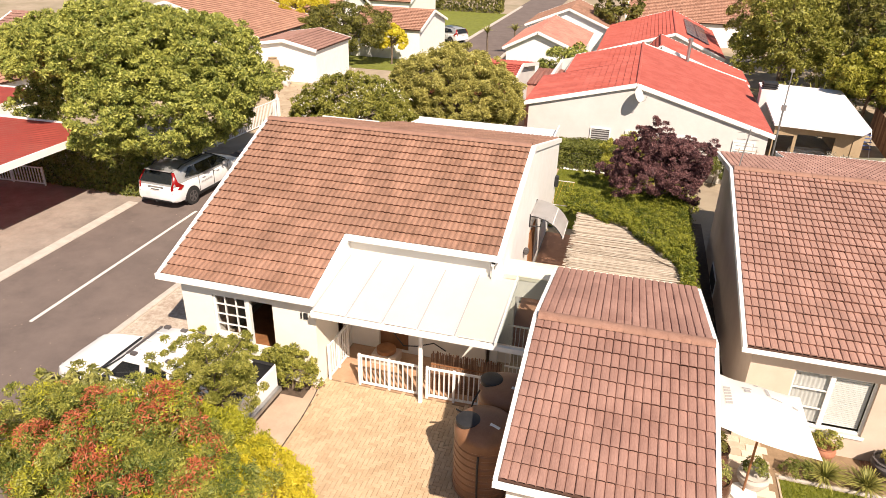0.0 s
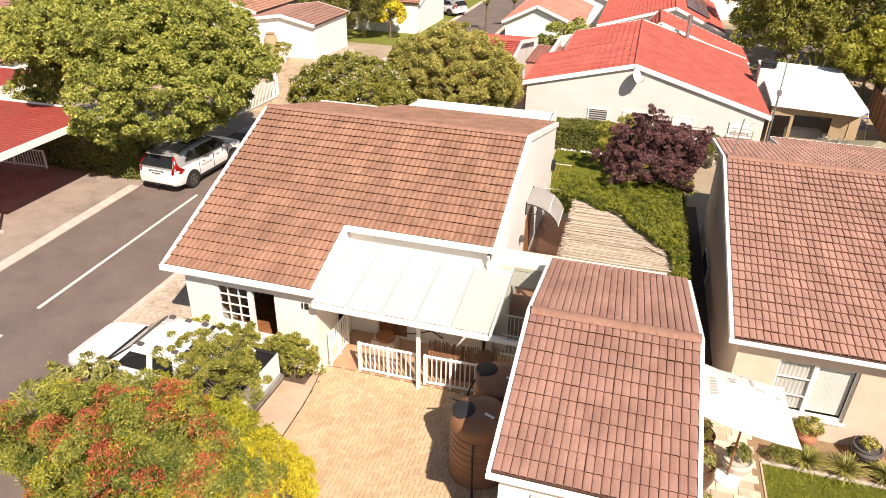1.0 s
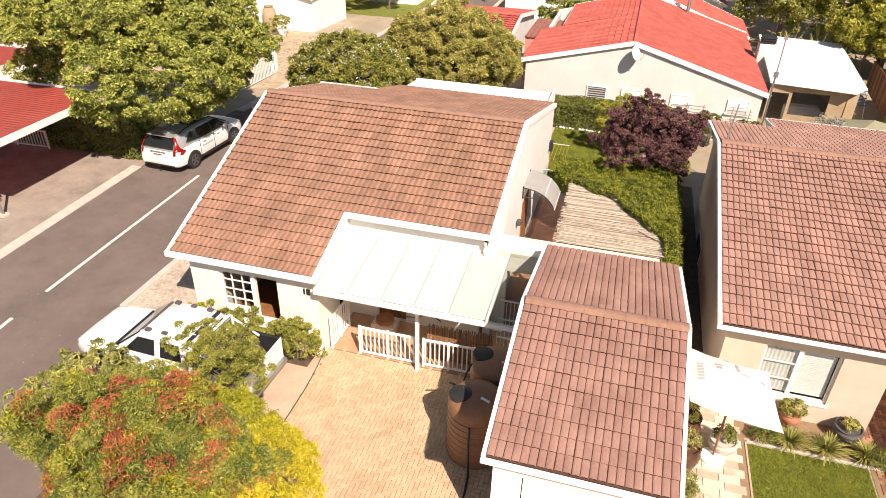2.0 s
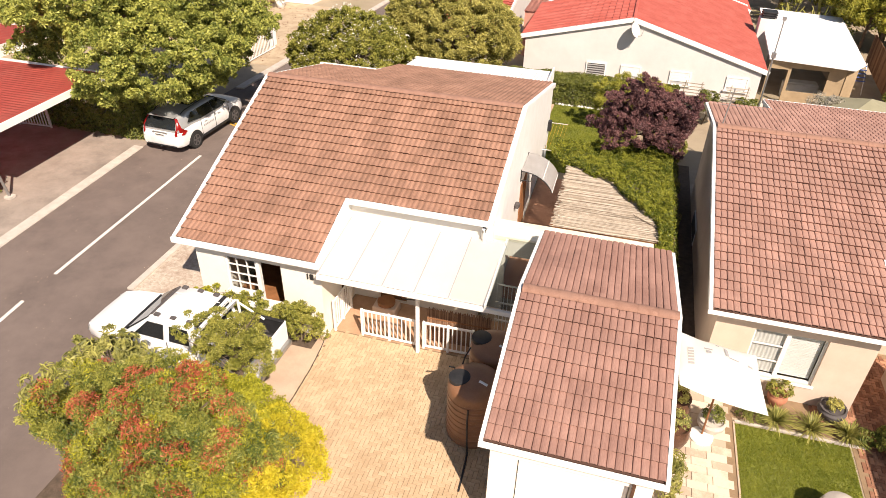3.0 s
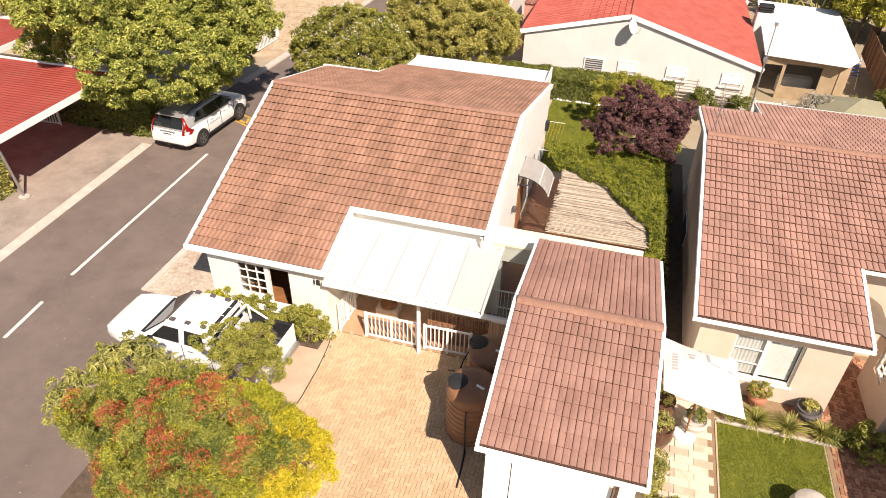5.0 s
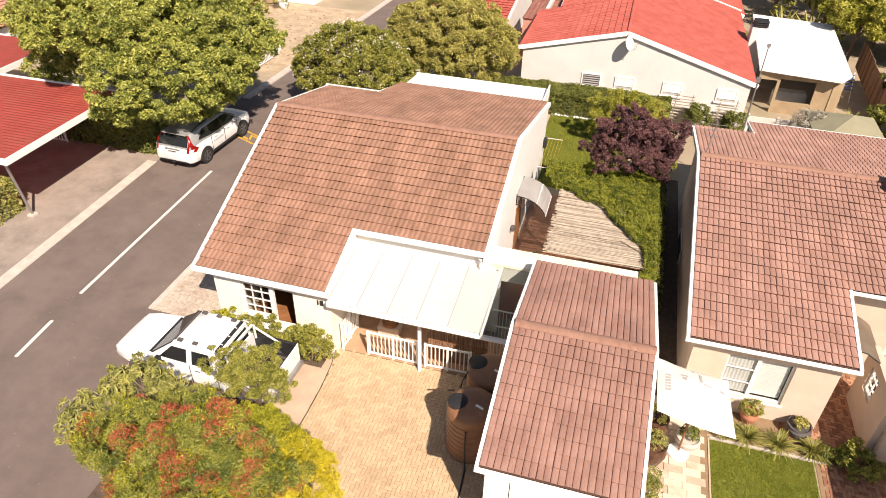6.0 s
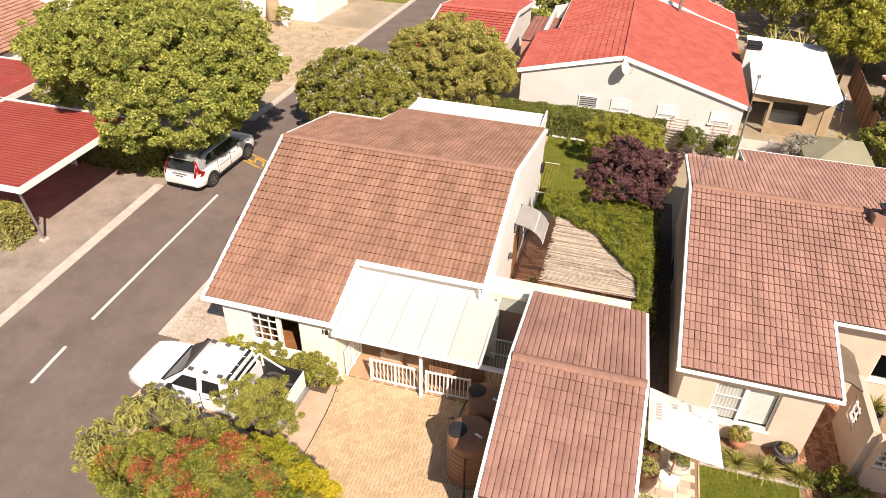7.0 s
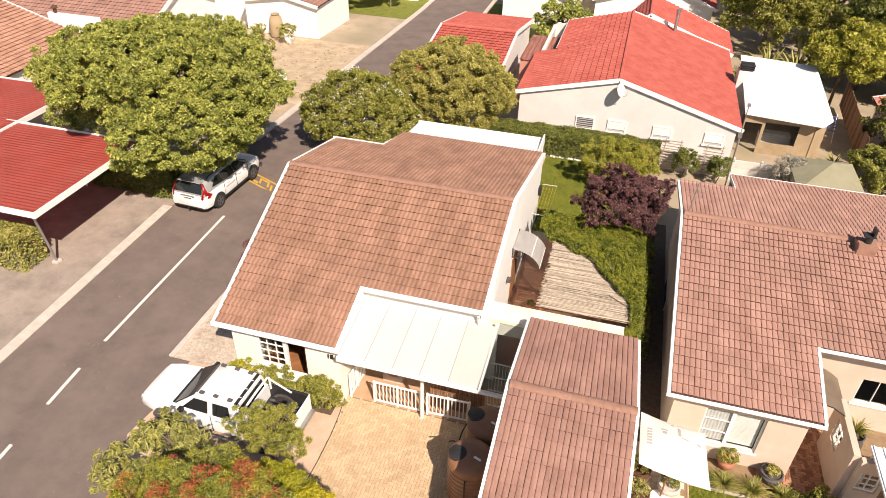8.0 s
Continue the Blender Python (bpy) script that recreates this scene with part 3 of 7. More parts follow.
for v in bm.verts:
    v.co.z += gz(v.co.y)
solid("speed_hump_marking", bm, M["yellow_paint"], "yellow painted speed hump grid on asphalt", "road marking", kind="structure")


# ---- windows and doors ----
def window(name, parent, axis, c, a0, a1, z0, z1, cols=2, rows=2, th=0.06, fw=0.05, sill=True, label="white framed window with panes"):
    """A framed window in a hole: axis 'x' lies in a plane y = c, axis 'y' in a plane x = c."""
    def bx(bm, p0, p1, q0, q1, d0, d1):
        if axis == "x":
            box(bm, p0, c + d0, q0, p1, c + d1, q1)
        else:
            box(bm, c + d0, p0, q0, c + d1, p1, q1)
    bm = bmesh.new()
    bx(bm, a0, a0 + fw, z0, z1, 0, th)
    bx(bm, a1 - fw, a1, z0, z1, 0, th)
    bx(bm, a0 + fw, a1 - fw, z0, z0 + fw, 0, th)
    bx(bm, a0 + fw, a1 - fw, z1 - fw, z1, 0, th)
    fr = part(name, bm, M["white"], parent, label)
    for i in range(1, cols):
        bm = bmesh.new()
        a = a0 + (a1 - a0) * i / cols
        bx(bm, a - 0.011, a + 0.011, z0 + fw, z1 - fw, 0.004, th - 0.004)
        part("mullion", bm, M["white"], fr)
    for j in range(1, rows):
        bm = bmesh.new()
        q = z0 + (z1 - z0) * j / rows
        bx(bm, a0 + fw, a1 - fw, q - 0.011, q + 0.011, 0.008, th - 0.008)
        part("transom", bm, M["white"], fr)
    bm = bmesh.new()
    bx(bm, a0 + fw, a1 - fw, z0 + fw, z1 - fw, th * 0.45, th * 0.55)
    part("pane", bm, M["window_glass"], fr)
    if sill:
        bm = bmesh.new()
        bx(bm, a0 - 0.06, a1 + 0.06, z0 - 0.07, z0 - 0.004, -0.10 if axis == "x" else -0.02, th)
        part("window_sill", bm, M["white"], fr)
    return fr


# ---- the main house ----
XL, XR, XN = -10.74, -2.42, -6.40
XW = XR + 0.08
YE, YN, YR, YB, YB2 = 12.45, 14.57, 18.80, 23.25, 26.10
ZE, ZR = 2.66, 4.90
SF = (ZR - ZE) / (YR - YE)
ZB2 = 3.05
SB = (ZR - ZB2) / (YB2 - YR)
house = thing("house", "cream plastered bungalow with brown terracotta tiled roof", "house")
# the street side runs slightly askew
xl = lambda y: XL - 0.05 * (y - YR)
zf = lambda y: ZE + SF * (y - YE)
zb = lambda y: ZR - SB * (y - YR)

walls("wall", house, M["cream"], "cream plaster front wall",
      ("x", 12.68, xl(12.7) + 0.35, XN, 0, zf(12.68) - 0.10, [(-9.22, -7.55, 0.80, 2.20)]),
      ("y", XN - 0.2, 12.88, 14.75, 0, zf(13.1) - 0.12, [(13.9, 14.6, 0.02, 2.05)]))
walls("wall", house, M["cream"], "cream plaster porch wall",
      ("x", 14.75, XN - 0.2, XR - 0.20, 0, zf(14.75) - 0.12, [(-5.6, -4.75, 0.02, 2.03)]))
for x, hole in ((XL + 0.35, 0), (XW - 0.20, 1)):
    y0 = 12.88 if hole == 0 else 14.95
    y1 = YB - 0.25 if hole == 0 else YB2 - 0.2
    q = (lambda y: xl(y) + 0.35) if hole == 0 else (lambda y: XW - 0.20)
    prof = [(q(y0), y0, 0), (q(y0), y0, zf(y0) - 0.12), (q(YR), YR, ZR - 0.12), (q(y1), y1, zb(y1) - 0.12), (q(y1), y1, 0)]
    bm = bmesh.new()
    prism(bm, prof, (0.2, 0, 0))
    part("gable_wall", bm, M["cream"] if hole == 0 else M["white"], house, "plastered gable wall")
walls("wall", house, M["cream"], "",
      ("x", YB - 0.25, XL + 0.55, -8.85, 0, zb(YB) - 0.12),
      ("y", -8.85, YB - 0.25, YB2 - 0.2, 0, zb(YB2) - 0.12),
      ("x", YB2 - 0.2, -8.85, XR - 0.20, 0, zb(YB2) - 0.12))
bm = bmesh.new()
box(bm, XL + 0.95, 12.9, 0.012, XN - 0.22, YB - 0.3, 0.03)
part("floor", bm, M["wood"], house, "brown wooden floor")
bm = bmesh.new()
box(bm, XL + 0.75, 16.4, 0.03, XN - 0.22, 16.5, 2.6)
part("inner_wall", bm, M["room"], house)

roof = part("roof", bmesh.new(), M["deck"], house, "brown terracotta tile roof")
FRM = slope_frame((XL, YE, ZE), (1, 0, 0), (0, YR - YE, ZR - ZE))
LF = math.hypot(YR - YE, ZR - ZE)
LN = LF * (YN - YE) / (YR - YE)
BKM = slope_frame((XR, YB2, ZB2), (-1, 0, 0), (0, YR - YB2, ZR - ZB2))
LB = math.hypot(YR - YB2, ZR - ZB2)
LB1 = LB * (YB2 - YB) / (YB2 - YR)
WB = XR - XL
bm = bmesh.new()
FN = FRM.to_3x3() @ Vector((0, 0, 0.062))
BN = BKM.to_3x3() @ Vector((0, 0, 0.062))
prism(bm, [FRM @ Vector(p) for p in ((xl(YE) - XL, 0, -0.05), (XN - XL, 0, -0.05), (XN - XL, LN, -0.05), (xl(YN) - XL, LN, -0.05))], FN)
prism(bm, [FRM @ Vector(p) for p in ((xl(YN) - XL, LN, -0.05), (WB, LN, -0.05), (WB, LF, -0.05), (0, LF, -0.05))], FN)
box(bm, 0, 0, -0.05, XR + 8.78, LB1, 0.012, BKM)
prism(bm, [BKM @ Vector(p) for p in ((0, LB1, -0.05), (XR - xl(YB), LB1, -0.05), (WB, LB, -0.05), (0, LB, -0.05))], BN)
part("underlay", bm, M["deck"], roof)
tiles(roof, FRM, XN - XL, LF, M["tile"], lambda i, j: True, tl=0.3206, tw=0.30, shape="wave", ends=lambda f: ((xl(YE) - XL) * (1 - f), XN - XL))
tiles(roof, FRM @ Matrix.Translation((XN - XL, 0, 0)), XR - XN, LF, M["tile"], lambda i, j: False, lambda u, v: v > LN, tl=0.3206, tw=0.30, shape="wave")
tiles(roof, BKM, WB, LB, M["tile"], lambda i, j: False, lambda u, v: u < XR + 8.78 or v > LB1, tw=0.30, shape="wave", ends=lambda f: (0, WB + (1 - f) * (XL - xl(YB2))))
ridge_caps(roof, (XL, YR, ZR + 0.05), (XR, YR, ZR + 0.05), M["ridge"], 0.14)
# white barge boards, fascias and gutters
up = Vector((0, 0, 0.06))
for nm, p0, p1, w, h in (
    ("barge_board", (xl(YE) - 0.06, YE - 0.03, ZE), (XL - 0.06, YR, ZR), 0.10, 0.16),
    ("barge_board", (XL - 0.06, YR, ZR), (xl(YB) - 0.06, YB, zb(YB)), 0.10, 0.16),
    ("barge_board", (XR + 0.07, YN - 0.03, zf(YN)), (XR + 0.07, YR, ZR), 0.14, 0.16),
    ("barge_board", (XR + 0.07, YR, ZR), (XR + 0.07, YB2, ZB2), 0.14, 0.16),
    ("barge_board", (XN + 0.06, YE - 0.03, ZE), (XN + 0.06, YN + 0.04, zf(YN)), 0.10, 0.16),
    ("fascia", (xl(YE) - 0.12, YE - 0.05, ZE - 0.005), (XN + 0.12, YE - 0.05, ZE - 0.005), 0.08, 0.15),
    ("fascia", (XN + 0.13, YN - 0.05, zf(YN) - 0.005), (XR + 0.10, YN - 0.05, zf(YN) - 0.005), 0.08, 0.15),
    ("fascia", (xl(YB) - 0.12, YB + 0.03, zb(YB) + 0.05), (-8.80, YB + 0.03, zb(YB) + 0.05), 0.08, 0.15),
    ("barge_board", (-8.84, YB + 0.09, zb(YB)), (-8.84, YB2, ZB2), 0.10, 0.15),
):
    bar(nm, p0, p1, w, h, M["white"], roof, 0.06)
# downpipe at the inner corner
bm = bmesh.new()
tube(bm, [(XR - 0.1, YN - 0.02, 3.20), (XR - 0.1, YN + 0.05, 3.0), (XR - 0.1, YN + 0.1, 2.6)], 0.045, 8)
part("downpipe", bm, M["white"], house, smooth=True)
# white side wall above the porch roof
bm = bmesh.new()
prism(bm, [(XN + 0.0, 12.5, 2.25), (XN + 0.0, 12.5, zf(12.5) - 0.1), (XN + 0.0, 14.74, zf(14.74) - 0.1), (XN + 0.0, 14.74, 2.25)], (0.05, 0, 0))
part("side_board", bm, M["white"], house)
# flat white sheet roof behind
bm = bmesh.new()
nc = 44
rows = []
for s, (y, z) in enumerate(((YB2 + 0.02, 3.03), (28.05, 2.80))):
    rows.append([bm.verts.new((-8.75 + 6.12 * k / (nc * 2), y, z + (0.03 if k % 2 else 0.0))) for k in range(nc * 2 + 1)])
for a, b in zip(rows[0], rows[0][1:]):
    i = rows[0].index(a)
    bm.faces.new((a, b, rows[1][i + 1], rows[1][i]))
part("sheet_roof", bm, M["white_sheet"], house, "white ribbed sheet roof")
bm = bmesh.new()
box(bm, -8.78, 28.05, 2.55, -2.60, 28.10, 2.86)
box(bm, -2.66, YB2, 2.55, -2.60, 28.05, 3.08)
for x in (-8.7, -5.7, -2.72):
    box(bm, x, 27.94, -0.2, x + 0.1, 28.04, 2.8)
part("sheet_roof_frame", bm, M["white"], house)

# front window: sash of small panes and an open door leaf
wf = window("window", house, "x", 12.73, -9.22, -8.30, 1.05, 2.20, 3, 4, label="white sash window with small panes")
bm = bmesh.new()
box(bm, -8.28, 12.69, 0.80, -8.20, 12.80, 2.20)
part("door_frame", bm, M["white"], house)
bm = bmesh.new()
box(bm, -9.3, 12.52, 0.70, -7.45, 12.85, 0.795)
part("window_sill", bm, M["white"], house)
bm = bmesh.new()
box(bm, -9.21, 12.72, 0.80, -8.28, 12.76, 1.04)
part("lower_panel", bm, M["wood"], house)
bm = bmesh.new()
box(bm, -8.15, 13.6, 0.03, -7.0, 14.1, 1.45)
part("sideboard", bm, M["wood"], house, "brown wooden sideboard inside", bevel=0.02)
# number bars on the wall
bm = bmesh.new()
box(bm, -6.78, 12.64, 1.98, -6.75, 12.677, 2.14)
box(bm, -6.70, 12.64, 1.98, -6.60, 12.677, 2.14)
part("number_bar", bm, M["black"], house, "dark number bars")
# brown door under the porch
bm = bmesh.new()
box(bm, -5.6, 14.85, 0.02, -4.75, 14.9, 2.03)
part("door", bm, M["wood"], house, "brown wooden porch door")


# ---- porch ----
porch = thing("porch_roof", "white polycarbonate porch roof on white posts", "porch roof", (-3.83, 12.84, 0))


def at_porch(bm):
    bmesh.ops.translate(bm, verts=bm.verts, vec=(3.83, -12.84, 0))
    return bm


ZP0, ZP1 = 2.42, 2.74
xs = (-6.32, -5.47, -4.58, -3.74, -2.87, -1.94)
for k, (a, b) in enumerate(zip(xs, xs[1:])):
    bm = bmesh.new()
    prism(bm, [(a + 0.004, 12.38, ZP0 + 0.02), (b - 0.004, 12.38, ZP0 + 0.02), (b - 0.004, 14.72, ZP1 + 0.02), (a + 0.004, 14.72, ZP1 + 0.02)], (0, 0, 0.012))
    part("sheet", at_porch(bm), M["poly_warm"] if k == 4 else M["poly"], porch, "yellowed sheet" if k == 4 else "opal white sheet")
bm = bmesh.new()
prism(bm, [(-1.93, 12.30, ZP0 + 0.10), (-1.12, 12.30, ZP0 + 0.10), (-1.12, 14.9, ZP1 + 0.06), (-1.93, 14.9, ZP1 + 0.06)], (0, 0, 0.01))
part("sheet", at_porch(bm), M["clear_sheet"], porch, "clear sheet").visible_shadow = False
for x in xs:
    bm = bmesh.new()
    beam(bm, (x, 12.34, ZP0), (x, 14.74, ZP1), 0.05, 0.09, 0.012)
    part("rafter", at_porch(bm), M["white"], porch)
    bm = bmesh.new()
    beam(bm, (x, 12.38, ZP0 + 0.04), (x, 14.72, ZP1 + 0.04), 0.022, 0.006, 0.004)
    part("joint_strip", at_porch(bm), M["print"], porch)
for y, z, x1 in ((12.36, ZP0, -1.1), (14.70, ZP1, -1.95)):
    bm = bmesh.new()
    beam(bm, (-6.34, y, z - 0.01), (x1, y, z - 0.01), 0.08, 0.12)
    part("purlin", at_porch(bm), M["white"], porch)
for x, y in ((-3.80, 12.86), (-1.16, 12.4)):
    bm = bmesh.new()
    box(bm, x - 0.045, y - 0.045, 0, x + 0.045, y + 0.045, 2.30)
    part("post", at_porch(bm), M["white"], porch, bevel=0.006)
bm = bmesh.new()
beam(bm, (-1.93, 12.3, ZP0 + 0.10), (-1.93, 14.9, ZP1 + 0.06), 0.06, 0.1)
part("rafter", at_porch(bm), M["white"], porch)
plane("porch_floor", -6.35, -1.0, 13.05, 14.74, 0.012, M["porch_brick"], "orange brick porch floor in shade", "floor")


def rail(name, label, p0, p1, h, n, group=""):
    """A white picket rail: posts, two rails and upright bars."""
    p0, p1 = Vector(p0), Vector(p1)
    root = thing(name, label, "fence", p0, group)
    d = p1 - p0
    for z in (0.12, h - 0.02):
        bar("rail", Vector((0, 0, z)), d + Vector((0, 0, z)), 0.045, 0.05, M["white"], root)
    for t in (0, 0.5, 1):
        bm = bmesh.new()
        c = d * t
        box(bm, c.x - 0.03, c.y - 0.03, 0, c.x + 0.03, c.y + 0.03, h)
        part("post", bm, M["white"], root)
    bm = bmesh.new()
    box(bm, -0.012, -0.022, 0.1, 0.012, 0.022, h - 0.04)
    me = mesh_of("picket", bm, M["white"])
    for i in range(n):
        ob = new("picket", me)
        ob.parent = root
        ob.location = d * ((i + 0.5) / n)
    return root


rail("picket_rail", "white wooden picket rail beside the porch post", (-5.48, 13.08, 0), (-3.90, 13.08, 0), 0.95, 13, "porch rails")
rail("picket_rail", "white wooden picket rail before the reed screen", (-3.70, 13.08, 0), (-2.35, 13.12, 0), 0.95, 11, "porch rails")
rail("picket_gate", "white picket gate standing open by the wall", (-6.26, 13.0, 0.05), (-6.22, 14.05, 0.05), 1.05, 9)


def reed_screen(name, label, p0, p1, z0, z1, n, material, category="screen"):
    p0, p1 = Vector(p0), Vector(p1)
    root = thing(name, label, category, (p0.x, p0.y, z0))
    d = p1 - p0
    bm = bmesh.new()
    for i in range(n):
        c = d * ((i + random.random() * 0.6) / n)
        r = random.uniform(0.008, 0.015)
        tube(bm, [c, c + Vector((random.uniform(-0.02, 0.02), random.uniform(-0.01, 0.01), (z1 - z0) * random.uniform(0.93, 1.03)))], r, 5)
    part("reeds", bm, material, root, kind="stuff")
    bar("batten", Vector((0, 0, 0.7 * (z1 - z0))), d + Vector((0, 0, 0.7 * (z1 - z0))), 0.04, 0.03, M["wood"], root)
    return root


reed_screen("reed_screen", "dark brown reed screen behind white rail", (-3.72, 13.45, 0), (-1.95, 13.5, 0), 0.0, 1.15, 120, M["reed_dark"])

# ---- garage ----
GXL, GXR, GYE, GYR, GYB = -1.00, 2.24, 8.10, 11.48, 15.03
GZE, GZR, GZB = 2.83, 3.84, 3.08
garage = thing("garage", "white single garage with brown terracotta tiled roof", "garage")
walls("wall", garage, M["cream"], "white painted front wall",
      ("x", 8.24, GXL + 0.12, GXR - 0.12, 0, GZE + 0.0, [(-0.35, 1.72, 0, 2.35)]),
      ("x", 14.75, GXL + 0.12, GXR - 0.12, 0, GZB - 0.06))
for x in (GXL + 0.12, GXR - 0.32):
    bm = bmesh.new()
    prism(bm, [(x, 8.44, 0), (x, 8.44, GZE + 0.02), (x, GYR, GZR - 0.12), (x, 14.75, GZB - 0.06), (x, 14.75, 0)], (0.2, 0, 0))
    part("side_wall", bm, M["cream"], garage)
gdoor = part("garage_door", bmesh.new(), M["white"], garage, "white panelled garage door")
for i in range(5):
    bm = bmesh.new()
    box(bm, -0.33, 8.32, 0.01 + 0.465 * i, 1.70, 8.36, 0.465 * (i + 1))
    part("door_panel", bm, M["white"], gdoor, bevel=0.008)
bm = bmesh.new()
box(bm, 1.74, 8.17, 0, 1.80, 8.237, 2.5)
part("downpipe", bm, M["glaze"], garage, "brown downpipe")
groof = part("roof", bmesh.new(), M["deck"], garage, "brown terracotta tile roof")
GF = slope_frame((GXL, GYE, GZE), (1, 0, 0), (0, GYR - GYE, GZR - GZE))
GB = slope_frame((GXR, GYB, GZB), (-1, 0, 0), (0, GYR - GYB, GZR - GZB))
glf, glb = math.hypot(GYR - GYE, GZR - GZE), math.hypot(GYR - GYB, GZR - GZB)
bm = bmesh.new()
deck(bm, GF, GXR - GXL, glf)
deck(bm, GB, GXR - GXL, glb)
part("underlay", bm, M["deck"], groof)
tiles(groof, GF, GXR - GXL, glf, M["tile_pink"], lambda i, j: True, tw=0.30, shape="roman")
tiles(groof, GB, GXR - GXL, glb, M["tile_pink"], lambda i, j: True, tw=0.30, shape="roman")
ridge_caps(groof, (GXL + 0.02, GYR, GZR + 0.05), (GXR, GYR, GZR + 0.05), M["ridge"], 0.14)
for nm, p0, p1 in (
    ("barge_board", (GXL - 0.04, GYE - 0.04, GZE), (GXL - 0.04, GYR, GZR)), ("barge_board", (GXL - 0.04, GYR, GZR), (GXL - 0.04, GYB, GZB)),
    ("barge_board", (GXR + 0.04, GYE - 0.04, GZE), (GXR + 0.04, GYR, GZR)), ("barge_board", (GXR + 0.04, GYR, GZR), (GXR + 0.04, GYB, GZB)),
    ("fascia", (GXL - 0.08, GYE - 0.05, GZE - 0.01), (GXR + 0.08, GYE - 0.05, GZE - 0.01)), ("fascia", (GXL - 0.08, GYB + 0.05, GZB - 0.04), (GXR + 0.08, GYB + 0.05, GZB - 0.04)),
):
    bar(nm, p0, p1, 0.075, 0.09 if nm == "fascia" else 0.13, M["white"], groof, 0.0 if nm == "fascia" else 0.06)
# flat slab linking the garage and the house
bm = bmesh.new()
box(bm, XR - 0.1, 15.12, 2.58, 1.85, 15.98, 2.72)
slab = solid("link_slab", bm, M["cream_sheet"], "weathered cream flat roof slab behind the garage", "flat roof", kind="structure", bevel=0.01)
bm = bmesh.new()
wall(bm, "x", 15.14, XR - 0.1, 1.8, 0, 2.578, [(-2.0, -1.15, 0, 2.1)], 0.15)
solid("link_wall", bm, M["cream"], "cream plaster link wall below the slab", "wall", kind="structure")
# white steel security gate in the link opening
gate = thing("security_gate", "white steel security gate behind clear sheet", "gate", (-1.95, 14.0, 0))
for x in range(9):
    bm = bmesh.new()
    tube(bm, [(0.1 * x, 0, 0.05), (0.1 * x, 0, 1.95)], 0.009, 6)
    part("gate_bar", bm, M["white"], gate)
for z in (0.05, 0.75, 1.35, 1.95):
    bar("gate_rail", (-0.02, 0, z), (0.84, 0, z), 0.03, 0.04, M["white"], gate)

# ---- neighbour house ----
NXL, NXR, NXN = 3.30, 15.5, 7.32
NYE, NYN, NYR, NYB, NYB2 = 13.72, 16.25, 20.85, 24.2, 25.9
NZE, NZR, NZB2 = 2.58, 4.24, 3.40
NS, NSB = (NZR - NZE) / (NYR - NYE), (NZR - NZB2) / (NYB2 - NYR)
nf = lambda y: NZE + NS * (y - NYE)
nb = lambda y: NZR - NSB * (y - NYR)
nhouse = thing("neighbour_house", "beige plastered bungalow with pinkish tiled roof", "house")
walls("wall", nhouse, M["beige"], "beige plaster front wall",
      ("x", 13.95, NXL + 0.2, NXN - 0.2, 0, nf(13.95) - 0.1, [(4.42, 6.08, 0.62, 2.08)]),
      ("y", NXN - 0.4, 14.15, 16.6, 0, nf(14.15) - 0.12))
walls("wall", nhouse, M["beige"], "beige plaster wall",
      ("x", 16.6, NXN - 0.4, NXR - 0.2, 0, nf(16.6) - 0.1, [(9.05, 10.1, 1.0, 2.0)]))
bm = bmesh.new()
prism(bm, [(NXL + 0.2, 14.15, 0), (NXL + 0.2, 14.15, nf(14.15) - 0.12), (NXL + 0.2, NYR, NZR - 0.12), (NXL + 0.2, NYB - 0.2, nb(NYB) - 0.12), (NXL + 0.2, NYB - 0.2, 0)], (0.2, 0, 0))
part("gable_wall", bm, M["beige"], nhouse, "beige plaster gable wall in shade")
walls("wall", nhouse, M["beige"], "",
      ("x", NYB - 0.2, NXL + 0.4, 5.5, -0.1, nb(NYB) - 0.12),
      ("x", NYB2 - 0.2, 5.4, NXR - 0.2, -0.2, nb(NYB2) - 0.12),
      ("y", NXR - 0.4, 16.8, NYB2 - 0.2, -0.1, 3.0))
bm = bmesh.new()
box(bm, NXL + 0.45, 15.6, 0.03, NXN - 0.42, 15.7, 2.4)
part("inner_wall", bm, M["room"], nhouse)
nroof = part("roof", bmesh.new(), M["deck"], nhouse, "pinkish terracotta tile roof")
NF = slope_frame((NXL, NYE, NZE), (1, 0, 0), (0, NYR - NYE, NZR - NZE))
NB = slope_frame((NXR, NYB2, NZB2), (-1, 0, 0), (0, NYR - NYB2, NZR - NZB2))
nlf, nlb = math.hypot(NYR - NYE, NZR - NZE), math.hypot(NYR - NYB2, NZR - NZB2)
nln, nlb1 = nlf * (NYN - NYE) / (NYR - NYE), nlb * (NYB2 - NYB) / (NYB2 - NYR)
NW = NXR - NXL
bm = bmesh.new()
box(bm, 0, 0, -0.05, NXN - NXL, nln, 0.012, NF)
box(bm, 0, nln, -0.05, NW, nlf, 0.012, NF)
box(bm, 0, 0, -0.05, NXR - 5.45, nlb1, 0.012, NB)
box(bm, 0, nlb1, -0.05, NW, nlb, 0.012, NB)
part("underlay", bm, M["deck"], nroof)
tiles(nroof, NF, NXN - NXL, nlf, M["tile_salmon"], lambda i, j: True, tl=0.318, tw=0.30, shape="roman")
tiles(nroof, NF @ Matrix.Translation((NXN - NXL, 0, 0)), NXR - NXN, nlf, M["tile_salmon"], lambda i, j: False, lambda u, v: v > nln, tl=0.318, tw=0.30, shape="roman")
tiles(nroof, NB, NW, nlb, M["tile_salmon"], lambda i, j: False, lambda u, v: u < NXR - 5.45 or v > nlb1, tw=0.30, shape="roman")
